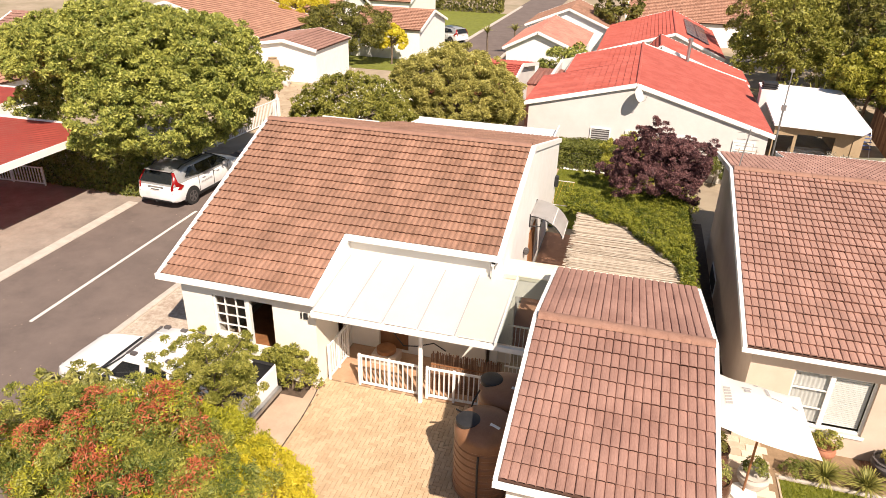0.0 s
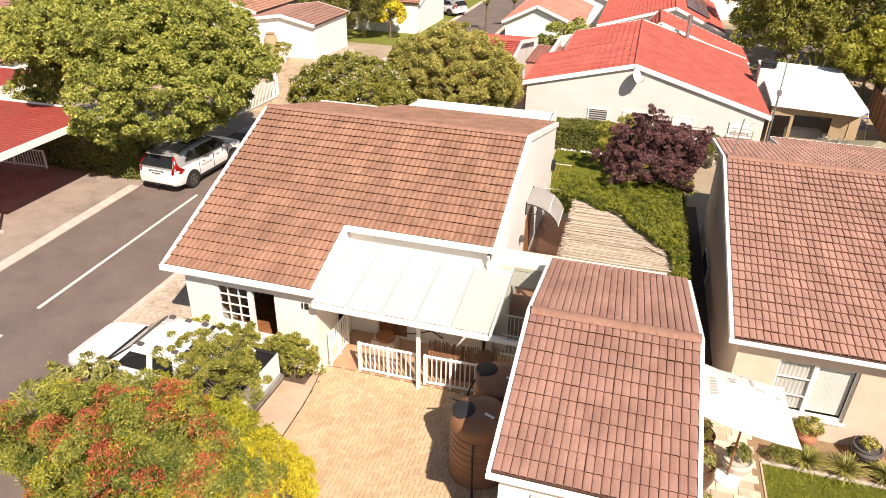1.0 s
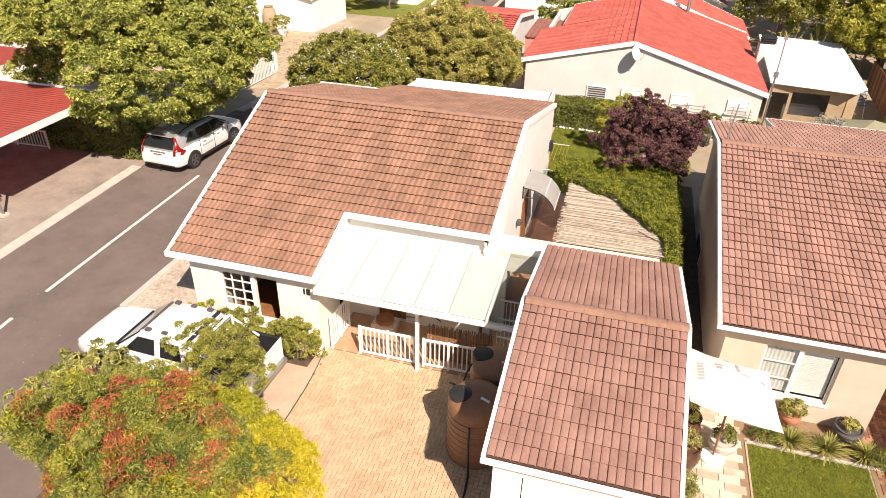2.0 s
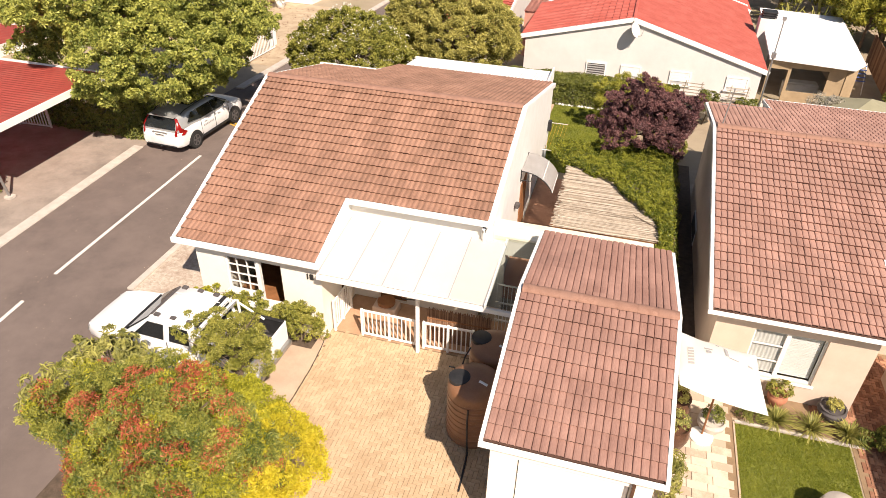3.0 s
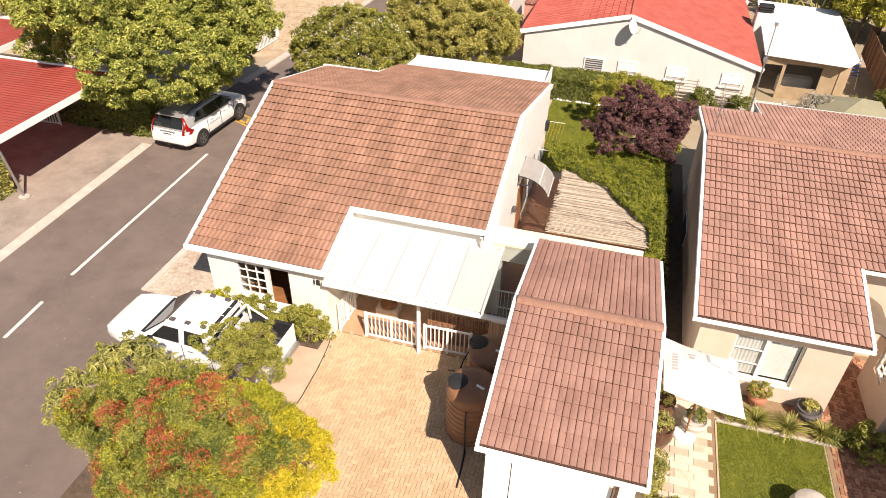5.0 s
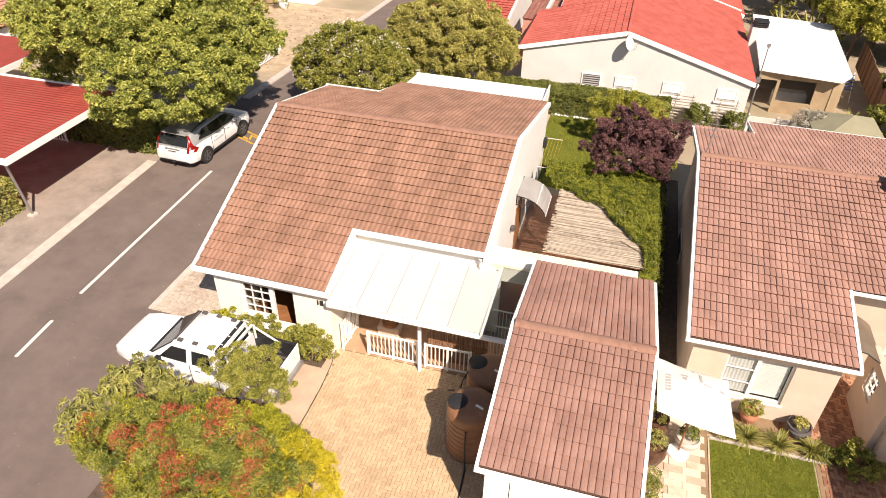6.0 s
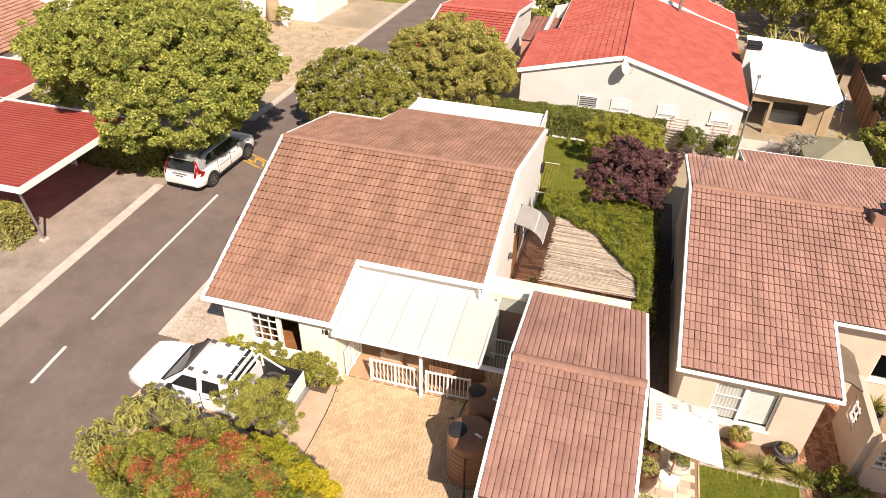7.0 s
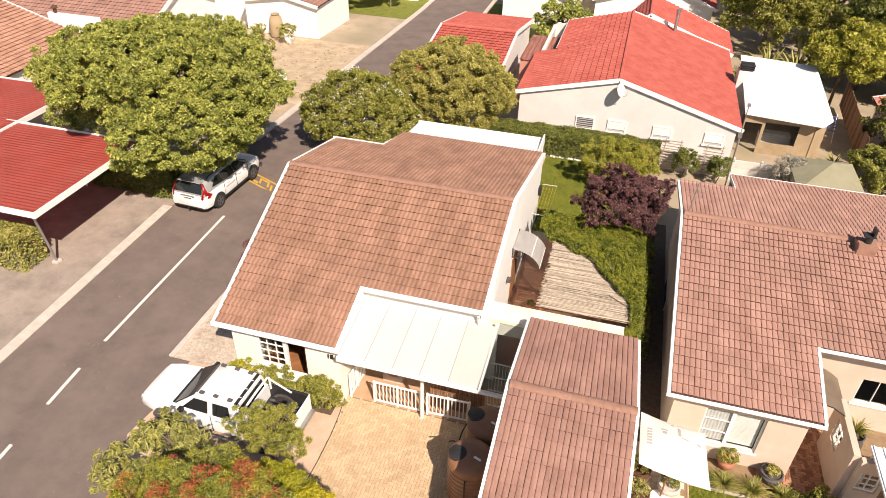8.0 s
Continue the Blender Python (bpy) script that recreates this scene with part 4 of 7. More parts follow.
ridge_caps(nroof, (NXL + 0.02, NYR, NZR + 0.05), (NXR, NYR, NZR + 0.05), M["ridge"], 0.14)
for nm, p0, p1 in (
    ("barge_board", (NXL - 0.05, NYE - 0.04, NZE), (NXL - 0.05, NYR, NZR)), ("barge_board", (NXL - 0.05, NYR, NZR), (NXL - 0.05, NYB, nb(NYB))),
    ("barge_board", (NXN + 0.05, NYE - 0.04, NZE), (NXN + 0.05, NYN + 0.05, nf(NYN))), ("gutter", (NXL - 0.1, NYE - 0.05, NZE - 0.01), (NXN + 0.1, NYE - 0.05, NZE - 0.01)),
    ("gutter", (NXN + 0.11, NYN - 0.05, nf(NYN) - 0.01), (NXR, NYN - 0.05, nf(NYN) - 0.01)), ("fascia", (NXL - 0.1, NYB + 0.03, nb(NYB)), (5.40, NYB + 0.03, nb(NYB))),
    ("barge_board", (5.40, NYB + 0.08, nb(NYB) - 0.0), (5.40, NYB2, NZB2)), ("fascia", (5.35, NYB2 + 0.06, NZB2 + 0.02), (NXR, NYB2 + 0.06, NZB2 + 0.02)),
):
    bar(nm, p0, p1, 0.085, 0.075 if nm == "gutter" else 0.14, M["white"], nroof, 0.005 if nm == "gutter" else 0.06)
window("window", nhouse, "x", 14.02, 4.42, 5.22, 0.62, 2.08, 1, 3)
window("window", nhouse, "x", 14.02, 5.22, 6.08, 0.62, 2.08, 1, 1, sill=True)
for i in range(26):
    bm = bmesh.new()
    box(bm, 5.28, 14.12, 0.70 + 0.05 * i, 6.02, 14.15, 0.70 + 0.05 * i + 0.04)
    part("blind_slat", bm, M["white"], nhouse)
bm = bmesh.new()
rows = [[bm.verts.new((4.46 + 0.76 * i / 40, 14.10 + 0.006 * math.sin(i * 1.3), z)) for i in range(41)] for z in (0.70, 2.0)]
for i in range(40):
    bm.faces.new((rows[0][i], rows[0][i + 1], rows[1][i + 1], rows[1][i]))
part("curtain", bm, M["sail"], nhouse, "white net curtain")
window("window", nhouse, "x", 16.66, 9.05, 10.1, 1.0, 2.0, 2, 1)
# small chimney cowl on the ridge
bm = bmesh.new()
box(bm, 8.75, 20.2, 3.9, 9.35, 20.75, 4.5)
part("chimney", bm, M["ridge"], nhouse, "brick chimney stub", bevel=0.02)
bm = bmesh.new()
tube(bm, [(9.05, 20.45, 4.5), (9.05, 20.45, 4.75)], 0.12, 10)
box(bm, 8.85, 20.3, 4.75, 9.2, 20.6, 4.8, Matrix.Translation((0, 0, 0)))
box(bm, 9.1, 20.3, 4.8, 9.16, 20.6, 5.05)
part("chimney_cowl", bm, M["black"], nhouse, "black sheet cowl")
# small frosted window in the passage gable
for nm, d, a, b, z0, z1, mt in (("window", 0.03, 20.5, 21.9, 0.08, 0.70, "white"), ("pane", 0.04, 20.57, 21.83, 0.14, 0.64, "grey_pot")):
    bm = bmesh.new()
    box(bm, NXL + 0.2 - d, a, z0, NXL + 0.2 - 0.004, b, z1)
    part(nm, bm, M[mt], nhouse, "small white framed side window" if nm == "window" else "dark pane")


# ---- water tanks ----
def water_tank(label, at, r, h, lid_off):
    root = thing("water_tank", label, "water tank", at, "water tanks")
    prof = [(r * 0.97, 0.0), (r, 0.04)]
    z = 0.10
    while z < h * 0.80:
        prof += [(r, z), (r * 0.975, z + 0.02), (r * 0.975, z + 0.05), (r, z + 0.07)]
        z += 0.17
    prof += [(r, h * 0.86), (r * 0.985, h * 0.90), (r * 0.90, h * 0.94), (r * 0.66, h * 0.985), (r * 0.40, h), (0.02, h)]
    bm = bmesh.new()
    turned(bm, prof, k=36)
    part("tank_body", bm, M["tank"], root, "ribbed brown plastic body", smooth=True)
    bm = bmesh.new()
    turned(bm, [(0.25, 0), (0.255, 0.03), (0.245, 0.085), (0.20, 0.10), (0.02, 0.10)], (lid_off[0], lid_off[1], h * 0.955), 24)
    part("lid", bm, M["black"], root, "black screw lid", smooth=True)
    bm = bmesh.new()
    tube(bm, [(0.12, -0.12, h * 0.99), (0.32, -0.18, h * 0.975)], 0.045, 8)
    part("inlet_pipe", bm, M["white"], root, "short white inlet pipe")
    return root


water_tank("brown ribbed plastic water tank with black lid", (-1.74, 10.72, 0), 0.63, 1.74, (-0.34, -0.10))
water_tank("brown water tank in the garage's shade", (-1.56, 12.05, 0), 0.62, 1.70, (-0.36, 0.05))
bm = bmesh.new()
tube(bm, [(-2.42, 11.0, 1.6), (-2.38, 11.3, 1.3), (-2.3, 11.5, 0.9), (-2.2, 11.62, 1.4), (-2.1, 11.75, 1.62)], 0.02, 6)
solid("tank_hose", bm, M["black"], "black hose linking the two water tanks", "hose", smooth=True)
bm = bmesh.new()
tube(bm, [(-1.72, 10.03, 1.35), (-1.72, 9.99, 1.0), (-1.70, 9.98, 0.4), (-1.66, 9.9, 0.05), (-1.62, 9.3, 0.03), (-1.6, 8.9, 0.03)], 0.025, 6)
solid("drain_hose", bm, M["black"], "black drain hose hanging from the water tank", "hose", smooth=True)
bm = bmesh.new()
tube(bm, [(-5.0, 14.3, 0.9), (-4.7, 14.2, 0.62), (-4.3, 14.15, 0.72), (-3.9, 14.3, 0.8), (-3.6, 14.4, 0.55)], 0.016, 6)
solid("garden_hose", bm, M["black"], "dark garden hose hanging under the porch", "hose", smooth=True)
bm = bmesh.new()
tube(bm, [(-6.42, 12.6, 0.035), (-6.36, 12.2, 0.035), (-6.29, 11.4, 0.035), (-6.27, 10.4, 0.035), (-6.30, 9.4, 0.035), (-6.34, 8.2, 0.035)], 0.012, 5)
solid("ground_cable", bm, M["black"], "thin black cable on the driveway edge", "cable", smooth=True)
bm = bmesh.new()
turned(bm, [(0.24, 0), (0.26, 0.02), (0.26, 0.12), (0.22, 0.14), (0.02, 0.14)], (-5.2, 14.25, 0.30), 18)
solid("round_basket", bm, M["wood"], "round brown basket on the porch step", "basket", smooth=True)
bm = bmesh.new()
box(bm, -5.55, 14.0, 0.012, -4.85, 14.5, 0.30)
solid("porch_step", bm, M["beige"], "low plastered step below the porch door", "step", kind="structure", bevel=0.02)


# ---- vehicles ----
def ring(y, w, z0, z1, round_=0.12, top=1.0):
    """A rounded cross-section of a car body at length y."""
    zc = z0 + (z1 - z0) * 0.55
    return [(-w * 0.90, y, z0), (-w * 0.985, y, z0 + round_ * 0.6), (-w, y, zc), (-w * (0.985 * top), y, z1 - round_ * 0.5), (-w * (0.93 * top), y, z1), (0, y, z1 + 0.02),
            (w * (0.93 * top), y, z1), (w * (0.985 * top), y, z1 - round_ * 0.5), (w, y, zc), (w * 0.985, y, z0 + round_ * 0.6), (w * 0.90, y, z0)]


def wheel(parent, x, y, r, wd, side):
    bm = bmesh.new()
    k = 24
    prof = [(r * 0.62, -wd / 2), (r * 0.93, -wd / 2), (r, -wd / 2 + 0.03), (r, wd / 2 - 0.03), (r * 0.93, wd / 2), (r * 0.62, wd / 2)]
    rings = [[(x + d, y + q * math.cos(2 * math.pi * i / k), r + q * math.sin(2 * math.pi * i / k)) for i in range(k)] for q, d in prof]
    loft(bm, rings)
    tyre = part("wheel", bm, M["rubber"], parent, "black tyre with alloy rim", smooth=True)
    bm = bmesh.new()
    for s in range(5):
        a = 2 * math.pi * s / 5
        m = Matrix.Translation((x + side * (wd / 2 - 0.004), y, r)) @ Matrix.Rotation(a, 4, "X")
        box(bm, -0.012, -0.035, 0.02, 0.012, 0.035, r * 0.62, m)
    rr = [[(x + side * (wd / 2 + e), y + q * math.cos(2 * math.pi * i / k), r + q * math.sin(2 * math.pi * i / k)) for i in range(k)] for q, e in ((r * 0.64, -0.015), (r * 0.64, 0.01), (r * 0.57, 0.01), (r * 0.57, -0.015))]
    loft(bm, rr, False)
    part("rim", bm, M["grey_pot"], tyre, "dark alloy rim")


def quad_panel(name, pts, th, material, parent, label=""):
    """A thin panel on four corners, pushed out along its normal."""
    p = [Vector(a) for a in pts]
    n = (p[1] - p[0]).cross(p[3] - p[0]).normalized()
    bm = bmesh.new()
    prism(bm, p, n * th)
    return part(name, bm, material, parent, label)


def suv(at, heading):
    """A large estate car; nose along +y, base at the middle of its length."""
    root = thing("suv_car", "white grey-patched SUV parked beside the hedge", "car", at)
    root.rotation_euler = (0, 0, heading)
    paint = M["car_patchy"]

    def section(y, w, z0, z1, crown):
        """Half-round sill, bulged flank with a shoulder, gently domed top."""
        side = [(0.86, 0.0), (0.955, 0.07), (0.985, 0.22), (1.0, 0.45), (0.99, 0.66), (0.965, 0.84), (0.925, 0.95), (0.86, 1.0)]
        r = [(-w * a, y, z0 + (z1 - z0) * b) for a, b in side] + [(-w * 0.45, y, z1 + crown), (0, y, z1 + crown * 1.3), (w * 0.45, y, z1 + crown)]
        return r + [(w * a, y, z0 + (z1 - z0) * b) for a, b in side[::-1]]

    bm = bmesh.new()
    loft(bm, [section(*q) for q in ((-2.40, 0.74, 0.46, 0.74, 0.01), (-2.37, 0.86, 0.38, 0.86, 0.01), (-2.28, 0.925, 0.33, 1.0, 0.01), (-2.05, 0.955, 0.30, 1.07, 0.01), (-1.5, 0.965, 0.28, 1.08, 0.01), (-0.4, 0.955, 0.27, 1.05, 0.0), (0.6, 0.95, 0.27, 1.02, 0.0),
                                     (1.15, 0.95, 0.28, 1.0, 0.02), (1.7, 0.94, 0.29, 0.95, 0.04), (2.05, 0.89, 0.30, 0.88, 0.045), (2.25, 0.79, 0.33, 0.80, 0.03), (2.34, 0.62, 0.38, 0.70, 0.01))])
    part("body", bm, paint, root, "white painted body with grey patches", smooth=True)

    def roof_ring(y, wb, wt, z1, lift=0.0):
        return [(-wb, y, 0.98), (-wb * 0.99, y, 1.08), (-wt * 1.06, y, z1 - 0.14), (-wt, y, z1 - 0.06), (-wt * 0.86, y, z1 - 0.015), (0, y, z1 + 0.02), (wt * 0.86, y, z1 - 0.015), (wt, y, z1 - 0.06), (wt * 1.06, y, z1 - 0.14), (wb * 0.99, y, 1.08), (wb, y, 0.98)]

    bm = bmesh.new()
    loft(bm, [roof_ring(-2.30, 0.86, 0.80, 1.14), roof_ring(-2.14, 0.87, 0.74, 1.36), roof_ring(-1.98, 0.88, 0.70, 1.53), roof_ring(-1.6, 0.89, 0.69, 1.60), roof_ring(-0.9, 0.90, 0.69, 1.645), roof_ring(-0.2, 0.90, 0.685, 1.64), roof_ring(0.35, 0.90, 0.665, 1.575), roof_ring(0.85, 0.88, 0.70, 1.34), roof_ring(1.28, 0.86, 0.78, 1.09)])
    # grey here is tree shade put into the colour of a white cabin
    part("cabin", bm, M["car_shaded"], root, "white roof and pillars greyed for tree shade", smooth=True)
    quad_panel("windscreen", [(-0.77, 1.18, 1.11), (-0.61, 0.42, 1.53), (0.61, 0.42, 1.53), (0.77, 1.18, 1.11)], 0.035, M["car_glass"], root)
    quad_panel("rear_window", [(-0.74, -2.318, 1.10), (0.74, -2.318, 1.10), (0.63, -2.02, 1.50), (-0.63, -2.02, 1.50)], 0.03, M["car_glass"], root, "black rear window")
    for s in (-1, 1):
        for k, (a0, a1, b0, b1, t0) in enumerate(((-1.70, -0.94, -1.22, -0.92, 1.13), (-0.90, 0.0, -0.88, -0.02, 1.10), (0.05, 1.02, 0.03, 0.46, 1.08))):
            q = [(s * 0.895, a0, t0 + (0.10 if k == 0 else 0.0)), (s * 0.905, a1, t0), (s * 0.738, b1, 1.49), (s * 0.74, b0, 1.49)]
            quad_panel("side_window", q if s > 0 else q[::-1], 0.025, M["car_glass"], root)
        # tall tail lamp that runs up the pillar and widens round the flank
        rows = [((0.60, -2.06, 1.49), (0.70, -2.02, 1.49)), ((0.70, -2.17, 1.32), (0.79, -2.07, 1.32)), ((0.75, -2.28, 1.14), (0.90, -2.10, 1.14)), ((0.74, -2.36, 1.02), (0.945, -1.98, 1.04)), ((0.72, -2.39, 0.93), (0.962, -1.86, 0.97)), ((0.74, -2.39, 0.86), (0.955, -2.05, 0.86))]
        bm = bmesh.new()
        out = Vector((s * 0.045, -0.045, 0.0))
        rings = []
        for p, q in rows:
            p, q = Vector((s * p[0], p[1], p[2])), Vector((s * q[0], q[1], q[2]))
            mid = (p + q) / 2 + out * 0.9
            rings.append([p - out * 0.4, p + out * 0.5, mid, q + out * 0.5, q - out * 0.4])
        loft(bm, rings)
        part("tail_lamp", bm, M["red_lamp"], root, "tall red tail lamp", smooth=True)
        quad_panel("headlight", [(s * 0.60, 2.33, 0.64), (s * 0.84, 2.14, 0.68), (s * 0.83, 1.98, 0.82), (s * 0.60, 2.22, 0.80)][::-s], 0.03, M["steel"], root)
        bm = bmesh.new()
        tube(bm, [(s * 0.64, -1.72, 1.56), (s * 0.655, -1.5, 1.645), (s * 0.655, -0.2, 1.70), (s * 0.64, 0.22, 1.63), (s * 0.63, 0.34, 1.57)], 0.022, 6)
        part("roof_rail", bm, M["black"], root, "dark roof rail", smooth=True)
        bm = bmesh.new()
        loft(bm, [[(s * 0.90, 0.74, 1.05), (s * 0.90, 0.84, 1.05), (s * 0.90, 0.84, 1.12), (s * 0.90, 0.74, 1.12)], [(s * 1.0, 0.70, 1.04), (s * 1.0, 0.86, 1.04), (s * 1.0, 0.86, 1.20), (s * 1.0, 0.70, 1.20)], [(s * 1.10, 0.73, 1.07), (s * 1.10, 0.83, 1.07), (s * 1.10, 0.83, 1.18), (s * 1.10, 0.73, 1.18)]])
        part("mirror", bm, paint, root, bevel=0.015)
        bm = bmesh.new()
        box(bm, s * 0.935 - 0.02, -0.98, 0.28, s * 0.935 + 0.02, 0.95, 0.38)
        part("sill_trim", bm, M["black"], root, bevel=0.01)
        for y, z0, z1 in ((-0.93, 0.42, 1.06), (0.02, 0.40, 1.04), (1.02, 0.42, 1.0)):
            bm = bmesh.new()
            box(bm, s * 0.955 - 0.012, y - 0.009, z0, s * 0.955 + 0.006, y + 0.009, z1)
            part("door_seam", bm, M["black"], root)
        for y in (-0.72, 0.22):
            bm = bmesh.new()
            box(bm, s * 0.965 - 0.02, y, 0.92, s * 0.965 + 0.025, y + 0.18, 0.955)
            part("door_handle", bm, paint, root, bevel=0.008)
        for k in range(7):
            bm = bmesh.new()
            box(bm, s * 0.962 - 0.01, -0.80 + 0.105 * k, 0.72, s * 0.962 + 0.006, -0.73 + 0.105 * k, 0.79)
            part("lettering_bar", bm, M["print"], root, "grey lettering bar")
        for y in (-1.42, 1.38):
            k = 20
            bm = bmesh.new()
            prism(bm, [(s * 0.90, y + 0.455 * math.cos(math.pi * i / k), 0.28 + 0.50 * math.sin(math.pi * i / k)) for i in range(k + 1)], (s * 0.068, 0, 0))
            part("wheel_arch", bm, M["black"], root, "black wheel arch")
            wheel(root, s * 0.865, y, 0.365, 0.235, s)
    # first box: black strip painted as the thin shadow under the white bumper
    for nm, b, mt in (("rear_trim", (-0.70, -2.408, 0.37, 0.70, -2.33, 0.42), "black"), ("number_plate", (-0.26, -2.412, 0.80, 0.26, -2.37, 0.91), "white"), ("plate_bar", (-0.20, -2.418, 0.83, 0.20, -2.413, 0.88), "grey_pot"), ("hatch_strip", (-0.36, -2.41, 0.93, 0.36, -2.34, 0.96), "steel"),
                      ("hatch_seam", (-0.80, -2.395, 0.725, 0.80, -2.37, 0.735), "black"), ("spoiler", (-0.62, -2.14, 1.525, 0.62, -1.75, 1.565), "car_shaded"), ("tow_ball", (-0.03, -2.48, 0.33, 0.03, -2.36, 0.39), "black")):
        bm = bmesh.new()
        box(bm, *b)
        part(nm, bm, M[mt], root, bevel=0.006)
    quad_panel("roof_panel", [(-0.50, -0.95, 1.655), (0.50, -0.95, 1.655), (0.48, 0.05, 1.645), (-0.48, 0.05, 1.645)], 0.012, M["car_glass"], root, "dark glass roof panel")
    return root


car = suv((-17.35, 23.52, 0.006), radians(-3))
tagged(copy_thing(car, pose(-20.4, 74.0, -1.43, 0, 0, 60)), "white car parked beside the far road")


def pickup(at, heading):
    """A double-cab pickup; nose along +y."""
    root = thing("pickup_truck", "white double cab pickup parked by the house", "pickup truck", at)
    root.rotation_euler = (0, 0, heading)
    W = 0.88
    bm = bmesh.new()
    loft(bm, [ring(-1.08, W, 0.42, 1.10), ring(0.4, W, 0.40, 1.08), ring(1.2, W, 0.42, 1.07), ring(2.0, W * 0.96, 0.46, 1.00), ring(2.42, W * 0.88, 0.50, 0.92), ring(2.55, W * 0.74, 0.55, 0.82)])
    part("body", bm, M["car_white"], root, "white painted bonnet and doors", smooth=True)
    bm = bmesh.new()
    cab = lambda y, wb, wt, z1: [(-wb, y, 1.0), (-wt, y, z1 - 0.05), (-wt * 0.9, y, z1), (wt * 0.9, y, z1), (wt, y, z1 - 0.05), (wb, y, 1.0)]
    loft(bm, [cab(-1.02, 0.85, 0.72, 1.55), cab(-0.92, 0.86, 0.70, 1.67), cab(-0.1, 0.86, 0.70, 1.71), cab(0.40, 0.86, 0.67, 1.66), cab(1.16, 0.84, 0.78, 1.09)])
    part("cabin", bm, M["car_white"], root, smooth=True)
    quad_panel("windscreen", [(-0.77, 1.13, 1.12), (-0.65, 0.44, 1.62), (0.65, 0.44, 1.62), (0.77, 1.13, 1.12)], 0.03, M["car_glass"], root)
    quad_panel("rear_window", [(-0.66, -1.03, 1.16), (0.66, -1.03, 1.16), (0.62, -0.985, 1.56), (-0.62, -0.985, 1.56)], 0.03, M["car_glass"], root)
    for s in (-1, 1):
        for a0, a1, b0, b1 in ((-0.80, -0.22, -0.74, -0.22), (-0.04, 0.82, -0.04, 0.42)):
            q = [(s * 0.845, a0, 1.17), (s * 0.845, a1, 1.17), (s * 0.735, b1, 1.56), (s * 0.735, b0, 1.56)]
            quad_panel("side_window", q if s > 0 else q[::-1], 0.02, M["car_glass"], root)
        bm = bmesh.new()
        box(bm, s * W - 0.035, -2.48, 0.48, s * W + 0.035, -1.10, 1.08)
        part("bed_side", bm, M["car_white"], root, bevel=0.02)
        bm = bmesh.new()
        box(bm, s * 0.83 - 0.05, -2.46, 1.075, s * 0.83 + 0.05, -1.12, 1.10)
        box(bm, s * 0.825 - 0.018, -2.46, 0.60, s * 0.825 + 0.018, -1.12, 1.08)
        part("bed_liner", bm, M["black"], root, "black plastic bed liner")
        k = 18
        for y in (-1.60, 1.55):
            bm = bmesh.new()
            prism(bm, [(s * 0.80, y + 0.44 * math.cos(math.pi * i / k), 0.40 + 0.42 * math.sin(math.pi * i / k)) for i in range(k + 1)], (s * 0.125, 0, 0))
            part("wheel_arch", bm, M["grey_pot"], root, "dark wheel arch")
        for y, z0, z1 in ((-0.13, 0.46, 1.12), (0.96, 0.46, 1.08), (-0.98, 0.46, 1.12)):
            bm = bmesh.new()
            box(bm, s * 0.875 - 0.012, y - 0.008, z0, s * 0.875 + 0.010, y + 0.008, z1)
            part("door_seam", bm, M["grey_pot"], root)
        bm = bmesh.new()
        tube(bm, [(s * 0.90, -1.0, 0.36), (s * 0.96, -0.9, 0.34), (s * 0.96, 0.95, 0.34), (s * 0.90, 1.05, 0.36)], 0.035, 8)
        part("side_step", bm, M["steel"], root, "steel side step", smooth=True)
        for k in (0, 1, 2):
            bm = bmesh.new()
            box(bm, s * 0.58 - 0.05, -0.80 + 0.47 * k, 1.69, s * 0.58 + 0.05, -0.66 + 0.47 * k, 1.745)
            part("rack_foot", bm, M["grey_pot"], root)
        bm = bmesh.new()
        box(bm, s * 0.97 - 0.09, 0.74, 1.08, s * 0.97 + 0.09, 0.88, 1.24)
        part("mirror", bm, M["black"], root, bevel=0.02)
        bm = bmesh.new()
        tube(bm, [(s * 0.70, -1.26, 1.1), (s * 0.66, -1.28, 1.62), (s * 0.55, -1.28, 1.70)], 0.035, 8)
        tube(bm, [(s * 0.66, -1.30, 1.55), (s * 0.74, -1.95, 1.10)], 0.03, 8)
        part("roll_bar", bm, M["white"], root, smooth=True)
        bm = bmesh.new()
        box(bm, s * 0.86 - 0.012, -0.45, 0.92, s * 0.86 + 0.045, -0.28, 0.97)
        part("door_handle", bm, M["black"], root)
        quad_panel("headlight", [(s * 0.55, 2.53, 0.72), (s * 0.80, 2.42, 0.74), (s * 0.78, 2.36, 0.90), (s * 0.55, 2.48, 0.90)][::-s], 0.02, M["steel"], root)
        for y in (-1.60, 1.55):
            wheel(root, s * 0.76, y, 0.36, 0.24, s)
    bm = bmesh.new()
    tube(bm, [(-0.58, -1.28, 1.69), (0, -1.28, 1.72), (0.58, -1.28, 1.69)], 0.035, 8)
    tube(bm, [(-0.66, -1.18, 1.52), (0, -1.18, 1.54), (0.66, -1.18, 1.52)], 0.035, 8)
    part("roll_bar", bm, M["white"], root, smooth=True)
    bm = bmesh.new()
    box(bm, -0.84, -2.48, 0.50, 0.84, -1.12, 0.60)
    floor = part("bed_floor", bm, M["black"], root, "black load bed liner")
    for k in range(9):
        bm = bmesh.new()
        box(bm, -0.70 + 0.165 * k, -2.40, 0.601, -0.62 + 0.165 * k, -1.18, 0.615)
        part("bed_rib", bm, M["grey_pot"], floor)
    bm = bmesh.new()
    box(bm, -0.84, -2.53, 0.50, 0.84, -2.47, 1.10)
    part("tailgate", bm, M["car_white"], root, bevel=0.015)
    bm = bmesh.new()
